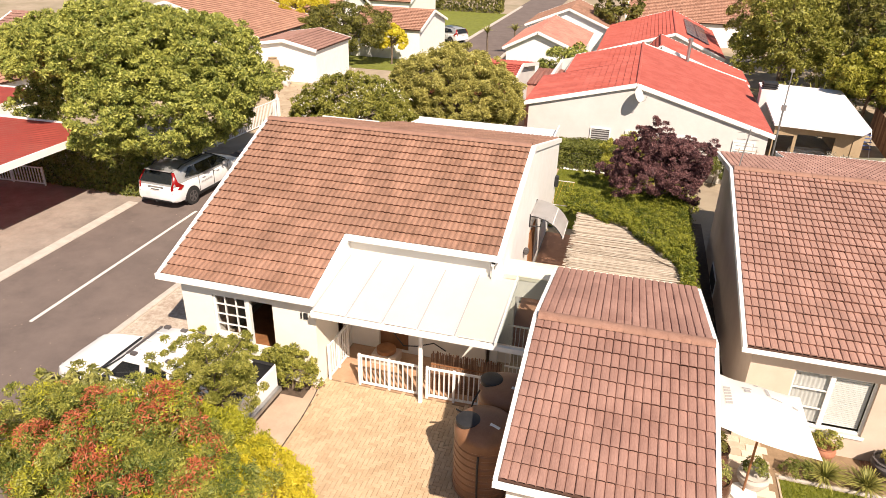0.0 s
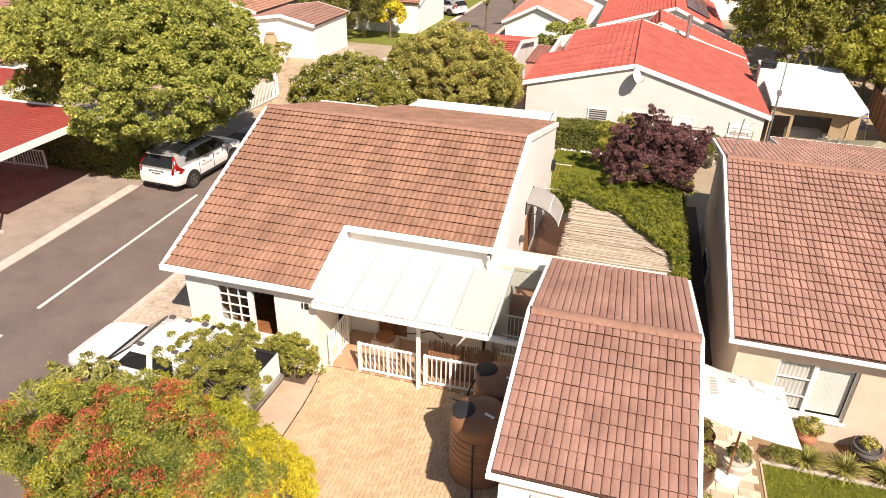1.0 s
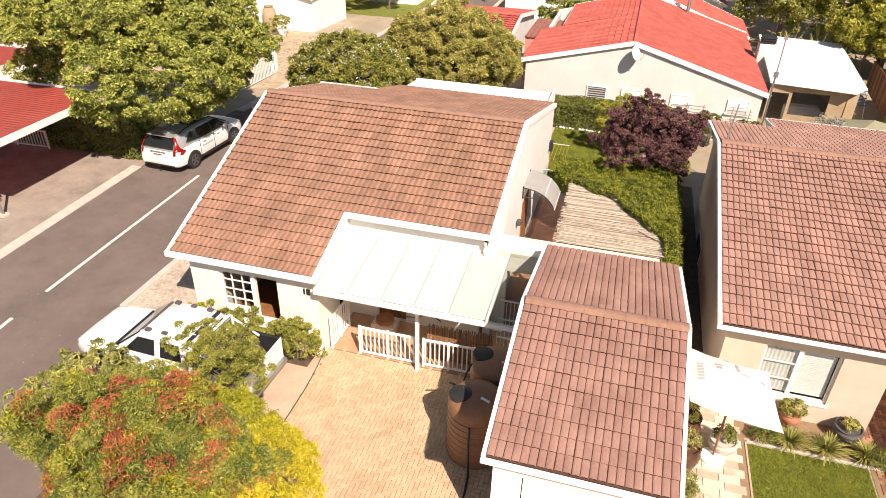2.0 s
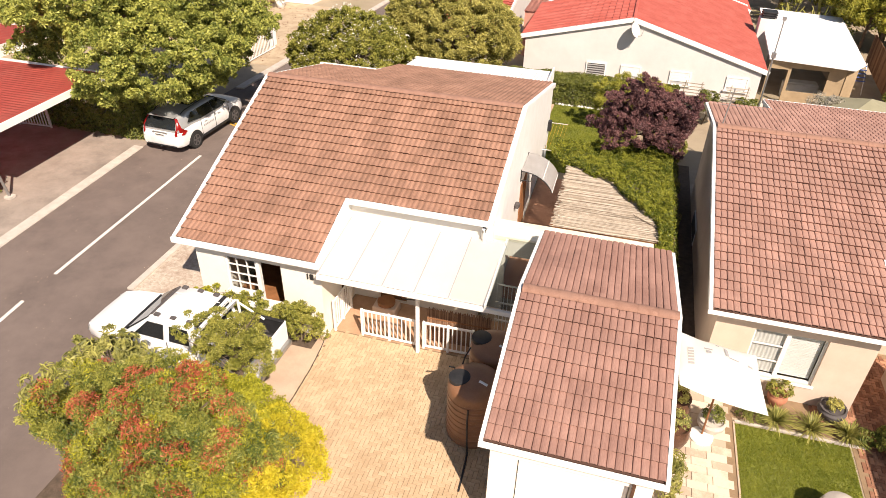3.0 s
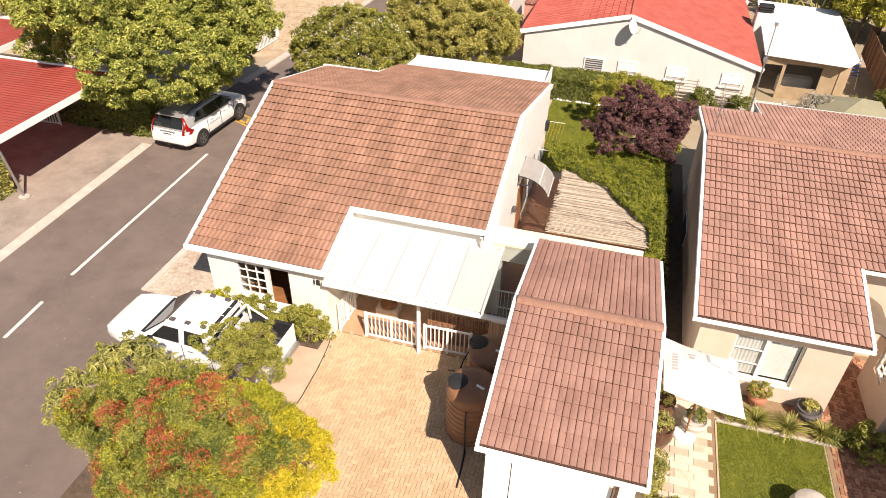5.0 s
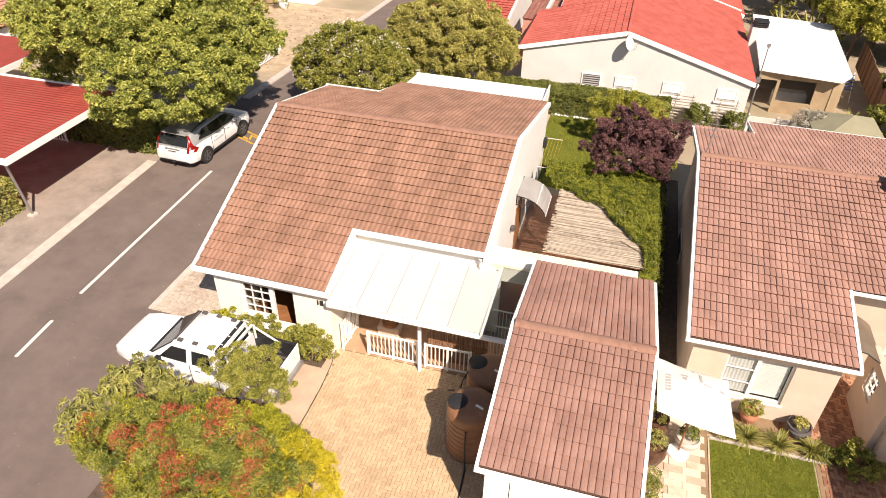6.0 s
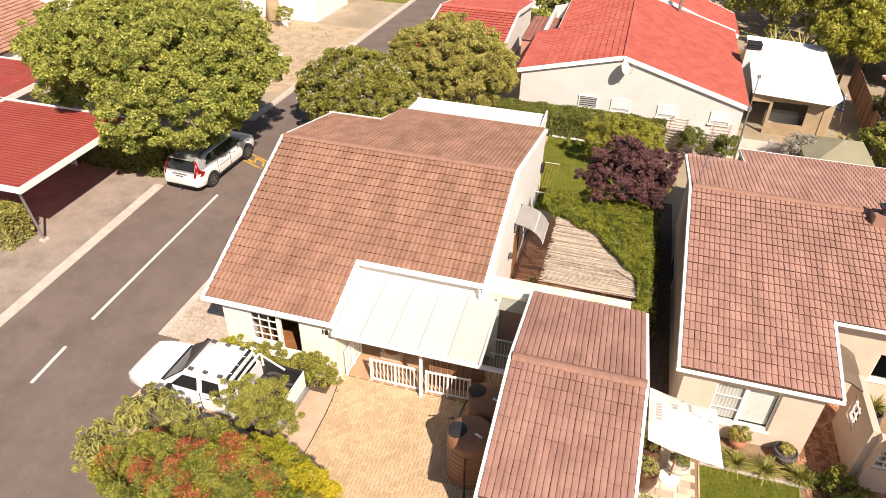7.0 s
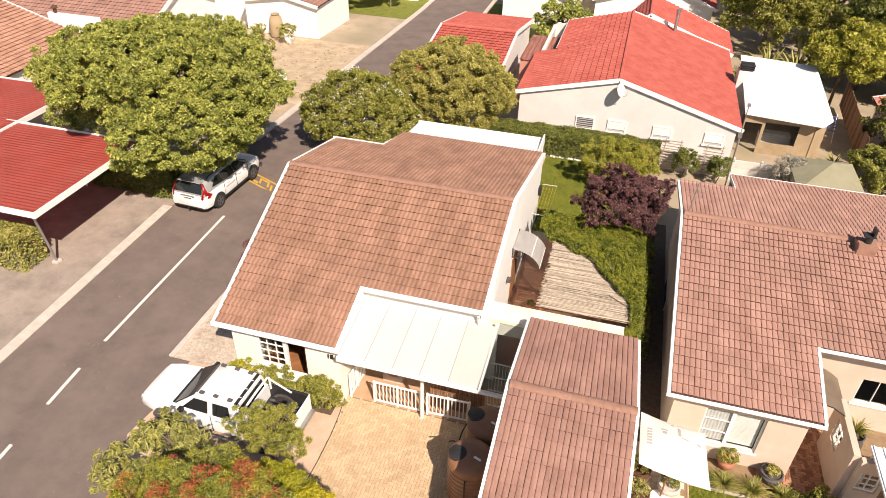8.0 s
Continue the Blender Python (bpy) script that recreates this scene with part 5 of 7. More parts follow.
    box(bm, -0.80, -2.468, 0.62, 0.80, -2.455, 1.06)
    part("tailgate_liner", bm, M["black"], root)
    for nm, b, mt in (("scuttle", (-0.74, 1.12, 1.085, 0.74, 1.26, 1.105), "black"), ("wiper", (-0.5, 1.02, 1.20, 0.05, 1.04, 1.215), "black"), ("roof_trim", (-0.64, -0.99, 1.655, 0.64, -0.90, 1.70), "black"), ("roof_trim", (-0.60, 0.36, 1.675, 0.60, 0.42, 1.70), "grey_pot")):
        bm = bmesh.new()
        box(bm, *b)
        part(nm, bm, M[mt], root, bevel=0.005)
    bm = bmesh.new()
    box(bm, -0.80, -2.66, 0.42, 0.80, -2.54, 0.56)
    part("rear_bumper", bm, M["steel"], root, bevel=0.02)
    for x in (-0.05, 0.3, -0.4):
        bm = bmesh.new()
        box(bm, x, -1.0, 1.715, x + 0.015, 0.3, 1.735)
        part("roof_ridge", bm, M["car_white"], root)
    return root


pickup((-9.62, 11.05, 0.028), radians(88))

# ---- driveway bricks ----
drive = thing("driveway", "tan herringbone brick driveway", "driveway", kind="structure")
bm = bmesh.new()
box(bm, -6.54, -6, -0.05, -0.90, 13.04, 0.012)
box(bm, -0.90, -6, -0.05, 2.10, 8.40, 0.012)
part("joint_bed", bm, M["joint"], drive)


def paver(name, w, l, h, material):
    bm = bmesh.new()
    g, c = 0.002, 0.006
    lo = [(g, g, 0), (w - g, g, 0), (w - g, l - g, 0), (g, l - g, 0)]
    hi = [(g + c, g + c, h), (w - g - c, g + c, h), (w - g - c, l - g - c, h), (g + c, l - g - c, h)]
    loft(bm, [lo, hi])
    return mesh_of(name, bm, material)


def lay(parent, name, me, spots, single):
    """Spots are (x, y, turned): single ones become objects, the rest is one joined mesh."""
    n = len(me.vertices)
    base = np.array([tuple(v.co) for v in me.vertices])
    quads = np.array([tuple(p.vertices) for p in me.polygons if len(p.vertices) == 4])
    vs, fs, k = [], [], 0
    for x, y, turn, z in spots:
        m = pose(x, y, z + random.uniform(-0.002, 0.003), random.uniform(-0.5, 0.5), random.uniform(-0.5, 0.5), turn)
        if single(x, y):
            ob = new(name, me)
            ob.parent = parent
            ob.matrix_local = m
        else:
            a = np.array(m)
            vs.append(base @ a[:3, :3].T + a[:3, 3])
            fs.append(quads + k * n)
            k += 1
    if vs:
        raw(name + "s", np.concatenate(vs), np.concatenate(fs), me.materials[0], parent, "stuff")


def herringbone(x0, x1, y0, y1, w, inside):
    """45-degree-free herringbone: pairs of upright and lying bricks, w wide and 2w long."""
    out = []
    ni, nj = int((x1 - x0) / w) + 4, int((y1 - y0) / w) + 4
    for i in range(-4, ni):
        for j in range(-4, nj):
            r = (i + j) % 4
            x, y = x0 + i * w, y0 + j * w
            if (i - j) % 4 == 0:
                out.append((x, y, 0.0, 0))
            if (i - j) % 4 == 1:
                out.append((x, y, 1.0, 0))
    return [(x, y, t, z) for x, y, t, z in out if inside(x, y)]


BW = 0.102
inside_drive = lambda x, y: (-6.5 < x < -1.05 and 3.0 < y < 12.98) or (-1.05 <= x < 1.9 and 3.0 < y < 8.1)
spots = []
for x, y, t, z in herringbone(-6.5, 2.1, 3.0, 12.95, BW, inside_drive):
    spots.append((x, y, 0, 0.008) if t == 0 else (x + 2 * BW, y, 90, 0.008))
lay(drive, "brick", paver("brick", BW, 2 * BW, 0.016, M["brick"]), spots, lambda x, y: -4.6 < x < -2.7 and 9.6 < y < 12.4)

# cream path and red bricks by the neighbour
path = thing("garden_path", "cream block path beside the lawn", "path", kind="structure")
bm = bmesh.new()
box(bm, 2.35, 2.0, -0.05, 4.32, 13.9, 0.012)
part("joint_bed", bm, M["joint"], path)
spots = []
for j in range(38):
    for i in range(-1, 5):
        x = 2.4 + i * 0.46 + (0.345 if j % 2 else 0)
        if 2.1 < x < 3.9:
            spots.append((x, 5.2 + j * 0.23, 0, 0.008))
lay(path, "paving_block", paver("paving_block", 0.46, 0.23, 0.018, M["cobble"]), spots, lambda x, y: True)
yard = thing("neighbour_yard", "red herringbone brick yard", "pavement", kind="structure")
bm = bmesh.new()
box(bm, 4.32, 12.95, -0.05, 12.5, 16.55, 0.010)
box(bm, 7.0, 4.0, -0.05, 12.5, 12.95, 0.010)
part("joint_bed", bm, M["joint"], yard)
spots = []
for x, y, t, z in herringbone(6.6, 9.6, 8.0, 16.5, BW, lambda x, y: (7.05 < x < 9.0 and 8.0 < y < 16.3) or (4.4 < x <= 7.05 and 13.3 < y < 14.0)):
    spots.append((x, y, 0, 0.006) if t == 0 else (x + 2 * BW, y, 90, 0.006))
lay(yard, "brick", paver("brick", BW, 2 * BW, 0.016, M["red_brick"]), spots, lambda x, y: y > 13.0 and x < 8.2)


# ---- lawns ----
def grass(name, label, x0, x1, y0, y1, n, seed, h=0.05):
    rng = np.random.default_rng(seed)
    bm = bmesh.new()
    z = gz((y0 + y1) / 2)
    root = solid(name, bm, M["lawn"], label, "lawn", kind="structure")
    bm = bmesh.new()
    sheet(bm, x0, x1, y0, y1, 0.018)
    part("turf", bm, M["lawn"], root)
    p = np.c_[rng.uniform(x0, x1, n), rng.uniform(y0, y1, n), np.zeros(n)]
    p[:, 2] = np.array([gz(y) for y in p[:, 1]]) + 0.018
    a = rng.uniform(0, 2 * math.pi, n)
    s = np.c_[np.cos(a), np.sin(a), np.zeros(n)] * 0.007
    tip = p + np.c_[rng.normal(0, 0.025, n), rng.normal(0, 0.025, n), h * rng.uniform(0.5, 1.2, n)]
    v = np.stack([p - s, p + s, tip], 1).reshape(-1, 3)
    raw("blades", v, np.arange(3 * n).reshape(-1, 3), M["l_grass"], root, "stuff")
    return root


grass("front_lawn", "bright green clipped front lawn", 4.36, 6.95, 5.0, 12.75, 60000, 5)
grass("back_lawn", "green back garden lawn with shade", -2.88, 1.3, 24.6, 32.45, 60000, 6)
bm = bmesh.new()
box(bm, -3.3, 28.15, -0.3, -2.9, 32.45, 0.0)
for v in bm.verts:
    v.co.z += gz(v.co.y) + 0.02
solid("garden_edging", bm, M["slab"], "pink concrete strip beside the back lawn", "pavement", kind="structure")
bm = bmesh.new()
box(bm, 4.32, 5.0, -0.02, 4.36, 12.8, 0.035)
solid("lawn_edging", bm, M["slab"], "narrow pale lawn edging", "kerb", kind="structure")

edge = thing("edging_stones", "row of small white edging stones below the hedge", "edging", (-2.8, 32.5, gz(32.5)), kind="structure")
for k in range(20):
    bm = bmesh.new()
    bmesh.ops.create_icosphere(bm, subdivisions=1, radius=0.09, matrix=Matrix.Translation((0.16 * k, 0.03 * math.sin(2.3 * k), 0.05)) @ Matrix.Diagonal((1, 0.8, 0.7 + 0.2 * math.sin(k), 1)))
    part("stone", bm, M["white"], edge, smooth=True)

# ---- scraps blown over the road ----
lrng = np.random.default_rng(77)
lx = np.concatenate([lrng.uniform(-18.0, -13.1, 110), lrng.uniform(-13.0, -10.8, 30)])
ly = np.concatenate([lrng.uniform(7.0, 24.0, 110), lrng.uniform(4.0, 9.0, 30)])
lp = np.c_[lx, ly, np.full(len(lx), 0.02)]
litter = thing("road_scraps", "pale dry leaves and scraps scattered on asphalt", "litter", (-15.0, 12.0, 0.0), kind="stuff")
leaf_mesh("scraps", lp - np.array((-15.0, 12.0, 0.0)), unit(lrng.normal(size=lp.shape) * 0.15 + np.array((0, 0, 1))), 0.032, M["slab"], litter, lrng, 0.6)


fx, fy = lrng.uniform(-27.5, -19.2, 420), lrng.uniform(33.5, 46.5, 420)
fp = np.c_[fx, fy, [gz(y) + 0.02 for y in fy]]
flit = thing("forecourt_litter", "brown dry leaves scattered on the paved forecourt", "litter", (-23.5, 40.0, gz(40)), kind="stuff")
leaf_mesh("leaves", fp - np.array((-23.5, 40.0, gz(40))), unit(lrng.normal(size=fp.shape) * 0.2 + np.array((0, 0, 1))), 0.16, M["reed_dark"], flit, lrng, 0.6)


# ---- pergola with reeds and creeper ----
perg = thing("reed_pergola", "pale dry reed pergola roof over the courtyard", "pergola", (-0.9, 16.5, 0))
bm = bmesh.new()
for i in range(280):
    y = 0.0 + 3.95 * i / 280 + random.uniform(-0.012, 0.012)
    x0, x1 = random.uniform(-0.14, 0.05), random.uniform(2.75, 3.0)
    z = 2.44 + random.uniform(-0.01, 0.02)
    tube(bm, [(x0, y, z), ((x0 + x1) / 2, y + random.uniform(-0.015, 0.015), z + random.uniform(-0.01, 0.01)), (x1, y + random.uniform(-0.03, 0.03), z)], random.uniform(0.006, 0.011), 5)
part("reeds", bm, M["reed"], perg, "split dry reeds", kind="stuff")
for y in (0.15, 2.0, 3.85):
    bar("beam", (-0.05, y, 2.42), (3.3, y, 2.42), 0.07, 0.09, M["wood"], perg)
for x in (0.05, 3.2):
    bar("rafter", (x, -0.1, 2.33), (x, 6.0, 2.33), 0.08, 0.10, M["wood"], perg)
    for y in (0.15, 3.0, 5.8):
        bm = bmesh.new()
        tube(bm, [(x, y, 0), (x, y, 2.24)], 0.05, 8)
        part("post", bm, M["wood"], perg, smooth=True)


def creeper():
    rng = np.random.default_rng(21)
    root = thing("creeper", "dense bright green creeper over the pergola", "climbing plant", (2.45, 19.0, 0))
    n = 110000
    edge_x = np.array((-1.55, -1.3, 0.35, 1.15, 1.95, 2.05))
    edge_y = np.array((21.0, 20.5, 19.6, 18.5, 17.4, 16.1))
    x, y = rng.uniform(-1.65, 2.32, n), rng.uniform(16.0, 22.9, n)
    lim = np.interp(x, edge_x, edge_y) + 0.18 * np.array([noise.noise(Vector((a * 2.5, b * 2.5, 3))) for a, b in zip(x, y)])
    ok = (y > lim) & (y < 22.0 + 0.22 * (x + 1.5))
    x, y = x[ok], y[ok]
    hump = np.array([noise.noise(Vector((a * 1.3, b * 1.3, 0))) + 0.7 * noise.noise(Vector((a * 3.5, b * 3.5, 5))) + 0.5 * noise.noise(Vector((a * 8, b * 8, 9))) for a, b in zip(x, y)])
    z = 2.56 + 0.22 * hump + rng.uniform(-0.10, 0.10, len(x))
    p = np.c_[x, y, z]
    k = 12000
    side = np.c_[2.28 + rng.normal(0, 0.08, k), rng.uniform(16.0, 22.8, k), 2.6 - np.abs(rng.normal(0, 0.55, k))]
    k2 = 3500
    near = np.c_[rng.uniform(1.9, 2.3, k2), 16.0 + rng.normal(0, 0.08, k2), 2.6 - np.abs(rng.normal(0, 0.45, k2))]
    p = np.concatenate([p, side, near])
    nr = unit(rng.normal(size=p.shape) * 0.7 + np.array((0.1, -0.2, 0.8)))
    o = np.array((2.45, 19.0, 0))
    leaf_mesh("leaves", p - o, nr, 0.085, M["l_creeper"], root, rng, 0.32)
    bm = bmesh.new()
    for y in (-2.2, -0.5, 1.5, 3.0):
        tube(bm, [(0.15, y, -0.02), (0.1, y + 0.1, 1.2), (0.0, y + 0.2, 2.4), (-1.2, y + 0.9, 2.52)], 0.035, 6, 0.012)
    part("stems", bm, M["bark"], root, kind="stuff")


creeper()

# ---- courtyard and back garden things ----
awn = thing("door_awning", "curved clear door awning on black brackets", "awning", (XW, 19.75, 2.2))
bm = bmesh.new()
rows = []
for i in range(13):
    a = i / 12 * 1.25
    rows.append([bm.verts.new((0.03 + 1.03 * math.sin(a) / math.sin(1.25), y, -0.12 + 0.62 * (math.cos(a) - math.cos(1.25)) / (1 - math.cos(1.25)))) for y in (-0.68, 0.0, 0.68)])
for p, q in zip(rows, rows[1:]):
    for k in (0, 1):
        bm.faces.new((p[k], p[k + 1], q[k + 1], q[k]))
bmesh.ops.solidify(bm, geom=list(bm.faces), thickness=0.006)
part("canopy", bm, mat("frosted_sheet", (0.66, 0.65, 0.64), (0.74, 0.73, 0.72), 2, 0.25, 0.0, translucent=0.5), awn, "frosted clear curved sheet", smooth=True)
for y in (-0.66, 0.66):
    bm = bmesh.new()
    tube(bm, [(0.03 + 1.03 * math.sin(1.25 * k / 6) / math.sin(1.25), y, -0.15 + 0.62 * (math.cos(1.25 * k / 6) - math.cos(1.25)) / (1 - math.cos(1.25))) for k in range(7)], 0.016, 6)
    tube(bm, [(0.02, y, 0.14), (0.34, y, 0.16), (0.38, y, 0.40)], 0.016, 6)
    tube(bm, [(0.02, y, 0.10), (0.02, y, 0.52)], 0.02, 6)
    part("bracket", bm, M["black"], awn, "black steel bracket", smooth=True)
for x, z, nm in ((0.72, 0.30, "ridge_strip"), (1.06, -0.13, "gutter_lip")):
    bm = bmesh.new()
    tube(bm, [(x, -0.68, z), (x, 0.68, z)], 0.014, 6)
    part(nm, bm, M["white"], awn)
bm = bmesh.new()
box(bm, XW + 0.002, 19.3, 0.05, XW + 0.03, 20.4, 2.02)
solid("courtyard_door", bm, M["wood"], "brown courtyard door below the awning", "door", kind="structure")
bm = bmesh.new()
box(bm, XW, 18.25, 1.75, XW + 0.16, 18.5, 1.90)
solid("wall_lamp", bm, M["grey_pot"], "small grey wall lamp on the white gable", "lamp", bevel=0.03)
rack = thing("clothes_rack", "white folding clothes rack on the wall", "clothes rack", (XW, 25.65, 1.05))
for y in (-1.35, 1.35):
    bar("rack_bar", (0.0, y, 0), (0.68, y, 0), 0.022, 0.022, M["white"], rack)
for x in (0.1, 0.24, 0.38, 0.52, 0.66):
    bm = bmesh.new()
    tube(bm, [(x, -1.35, 0), (x, 1.35, 0)], 0.006, 5)
    part("line", bm, M["yellow_paint"], rack, "yellow line")
bm = bmesh.new()
box(bm, XW, 25.35, 1.35, XW + 0.14, 25.65, 1.75)
solid("meter_box", bm, M["black"], "small black meter box on the white wall", "meter box", bevel=0.02)


def pot(name, label, at, r, h, material, group=""):
    root = thing(name, label, "plant pot", at, group)
    bm = bmesh.new()
    turned(bm, [(r * 0.55, 0), (r * 0.62, 0.02), (r * 0.98, h * 0.55), (r, h * 0.75), (r * 0.85, h * 0.93), (r * 0.95, h), (r * 0.84, h), (r * 0.80, h * 0.9), (0.02, h * 0.88)], k=24)
    part("pot_body", bm, material, root, smooth=True)
    return root


def potted(name, label, at, r, h, material, leafmat, n, lr, seed, size=0.07):
    root = pot(name, label, at, r, h, material)
    rng = np.random.default_rng(seed)
    p, nr, cc = crown_points(rng, (0, 0, h + lr * 0.55), (lr, lr, lr * 0.7), n, 30, lr * 0.35)
    leaf_mesh("foliage", p, nr, size, leafmat, root, rng)
    return root


potted("courtyard_pot", "brown clay pot with a small plant", (-1.42, 19.0, 0.012), 0.2, 0.36, M["terracotta"], M["l_dark"], 250, 0.14, 3, 0.06)
potted("urn", "tall dark glazed urn with succulents", (2.80, 12.25, 0.02), 0.38, 0.95, M["glaze"], M["l_olive"], 900, 0.24, 4, 0.06)
potted("urn", "dark glazed urn beside the garage", (2.85, 11.55, 0.02), 0.34, 0.75, M["glaze"], M["l_loquat"], 700, 0.26, 14, 0.06)
potted("bowl_pot", "white patterned bowl with succulents", (3.75, 12.35, 0.02), 0.33, 0.40, M["kerb"], M["l_hedge"], 800, 0.22, 15, 0.06)
potted("grey_pot", "wide dark grey pot of pale succulents", (6.62, 13.62, 0.01), 0.33, 0.40, M["grey_pot"], M["l_olive"], 500, 0.17, 5, 0.07)
potted("terracotta_pot", "terracotta pot with a green shrub", (5.38, 13.72, 0.01), 0.24, 0.40, M["terracotta"], M["l_bush"], 1000, 0.25, 6, 0.06)
bm = bmesh.new()
turned(bm, [(0.35, 0), (0.42, 0.1), (0.45, 0.35), (0.38, 0.6), (0.20, 0.72), (0.02, 0.74)], (6.2, 10.45, 0.0), 20)
solid("boulder", bm, M["kerb"], "smooth pale boulder on the lawn edge", "boulder", smooth=True)
for i, (x, y) in enumerate(((5.30, 13.02), (6.10, 12.98), (6.92, 13.02))):
    strap_plant("agapanthus", "arching green strap-leaf clump along the lawn", (x, y, 0.02), 0.62, 170, M["l_palm"], 40 + i, group="strap-leaf clumps")
for i, (x, y, r) in enumerate(((4.75, 13.0, 0.3), (7.3, 13.0, 0.25))):
    tree("low_plant", "low green filler plant between clumps", (x, y, 0.01), (x, y, 0.18), (r, r * 0.7, 0.18), 900, 0.06, M["l_hedge"], 60 + i, 20, 0.1, 0.01, 4, "plant")
tree("fern_shrub", "yellow green ferny shrub beside the garage", (2.62, 10.3, 0.02), (2.62, 10.3, 0.5), (0.36, 0.6, 0.45), 3500, 0.11, M["l_palm"], 70, 40, 0.16, 0.02, 8, "shrub", aspect=0.25)
tree("small_shrub", "dark green shrub on the path edge", (3.3, 9.3, 0.02), (3.3, 9.3, 0.4), (0.45, 0.4, 0.35), 2500, 0.09, M["l_bush"], 71, 40, 0.16, 0.02, 8, "shrub")
bm = bmesh.new()
box(bm, 4.36, 12.78, -0.02, 7.3, 12.84, 0.06)
solid("bed_edging", bm, M["kerb"], "pale stone edging of the planting bed", "kerb", kind="structure", bevel=0.01)

# ---- shade sail ----
sail = thing("shade_sail", "white canvas patio umbrella with faint grey print", "umbrella", (3.30, 12.05, 0))
C = [Vector(p) for p in ((-0.72, 0.98, 2.28), (1.05, 0.92, 2.05), (1.14, -0.92, 2.02), (-0.70, -0.82, 2.28))]


def sail_point(u, v):
    p = C[0].lerp(C[1], u).lerp(C[3].lerp(C[2], u), v)
    edge = 4 * u * (1 - u) * (0.06 if v in (0, 1) else 0) + 4 * v * (1 - v) * (0.05 if u in (0, 1) else 0)
    return p + Vector((0, 0, 0.22 * math.sin(math.pi * u) * math.sin(math.pi * v) - edge + 0.012 * noise.noise(Vector((u * 5, v * 5, 0)))))


def sail_patch(u0, u1, v0, v1, n, lift):
    bm = bmesh.new()
    g = [[bm.verts.new(sail_point(u0 + (u1 - u0) * i / n, v0 + (v1 - v0) * j / n) + Vector((0, 0, lift))) for j in range(n + 1)] for i in range(n + 1)]
    for i in range(n):
        for j in range(n):
            bm.faces.new((g[i][j], g[i + 1][j], g[i + 1][j + 1], g[i][j + 1]))
    return bm


part("canopy", sail_patch(0, 1, 0, 1, 16, 0), M["sail"], sail, "white canvas canopy", smooth=True)
for k in range(6):
    part("print_bar", sail_patch(0.10, 0.17, 0.30 + 0.055 * k, 0.34 + 0.055 * k, 3, 0.012), M["print"], sail)
for u0, u1, v0, v1 in ((0.30, 0.40, 0.26, 0.29), (0.32, 0.38, 0.31, 0.37), (0.56, 0.60, 0.14, 0.32), (0.60, 0.72, 0.33, 0.35), (0.84, 0.90, 0.30, 0.34), (0.46, 0.50, 0.10, 0.13)):
    part("print_bar", sail_patch(u0, u1, v0, v1, 3, 0.012), M["print"], sail)
bm = bmesh.new()
tube(bm, [(0.25, 0.0, 0.1), (0.25, 0.0, 2.15)], 0.025, 8)
part("pole", bm, M["wood"], sail, "wooden pole")
bm = bmesh.new()
turned(bm, [(0.28, 0), (0.28, 0.06), (0.1, 0.12), (0.04, 0.12)], (0.25, 0.0, 0.02), 20)
part("base", bm, M["white"], sail, "white round base", smooth=True)

# ---- low courtyard wall and roof beside the neighbour ----
low = thing("garden_wall", "beige garden wall with white lattice windows", "wall", (8.2, 14.0, 0), kind="structure")
walls("wall_leaf", low, M["beige"], "",
      ("y", 0.0, -0.6, 1.5, 0, 2.05, [(0.35, 1.0, 0.95, 1.75)], 0.18),
      ("x", -0.78, 0.18, 0.95, 0, 2.05, [(0.30, 0.85, 0.9, 1.6)], 0.18))
window("lattice_window", low, "y", 0.06, 0.35, 1.0, 0.95, 1.75, 2, 3, sill=False)
window("lattice_window", low, "x", -0.72, 0.30, 0.85, 0.9, 1.6, 2, 3, sill=False)
strap_plant("spiky_plant", "spiky green strap plant on the wall", (8.75, 15.0, 1.2), 0.6, 80, M["l_palm"], 80, up=0.9)
pot("plant_stand", "dark pot below the spiky plant", (8.75, 15.0, 0.01), 0.34, 1.25, M["grey_pot"])
wr = thing("white_canopy", "white ribbed canopy roof beside the wall", "canopy", (8.6, 12.2, 0))
bm = bmesh.new()
box(bm, 0, -2.6, 2.18, 3.0, 1.5, 2.24)
for k in range(13):
    box(bm, 0.05 + 0.24 * k, -2.6, 2.24, 0.08 + 0.24 * k, 1.5, 2.27)
part("sheet", bm, M["white_sheet"], wr)
for x, y in ((0.1, 1.3), (2.9, 1.3), (0.1, -2.4), (2.9, -2.4)):
    bm = bmesh.new()
    box(bm, x - 0.04, y - 0.04, 0, x + 0.04, y + 0.04, 2.18)
    part("post", bm, M["white"], wr)
aw2 = thing("window_awning", "curved smoky awning on the beige wall", "awning", (7.45, 15.6, 2.05))
bm = bmesh.new()
rows = []
for i in range(7):
    a = i / 6
    rows.append([bm.verts.new((0.0 + 0.85 * a, y, 0.30 - 0.35 * a * a)) for y in (-0.8, 0.8)])
for (p, q), (r, s) in zip(rows, rows[1:]):
    bm.faces.new((p, q, s, r))
bmesh.ops.solidify(bm, geom=list(bm.faces), thickness=0.008)
part("canopy", bm, mat("brown_sheet", (0.34, 0.28, 0.22), (0.42, 0.35, 0.28), 2, 0.3, 0.0, translucent=0.3), aw2, smooth=True)
bm = bmesh.new()
tube(bm, [(0.0, -0.8, 0.30), (0.4, -0.8, 0.22), (0.85, -0.8, -0.06)], 0.018, 6)
part("bracket", bm, M["black"], aw2)

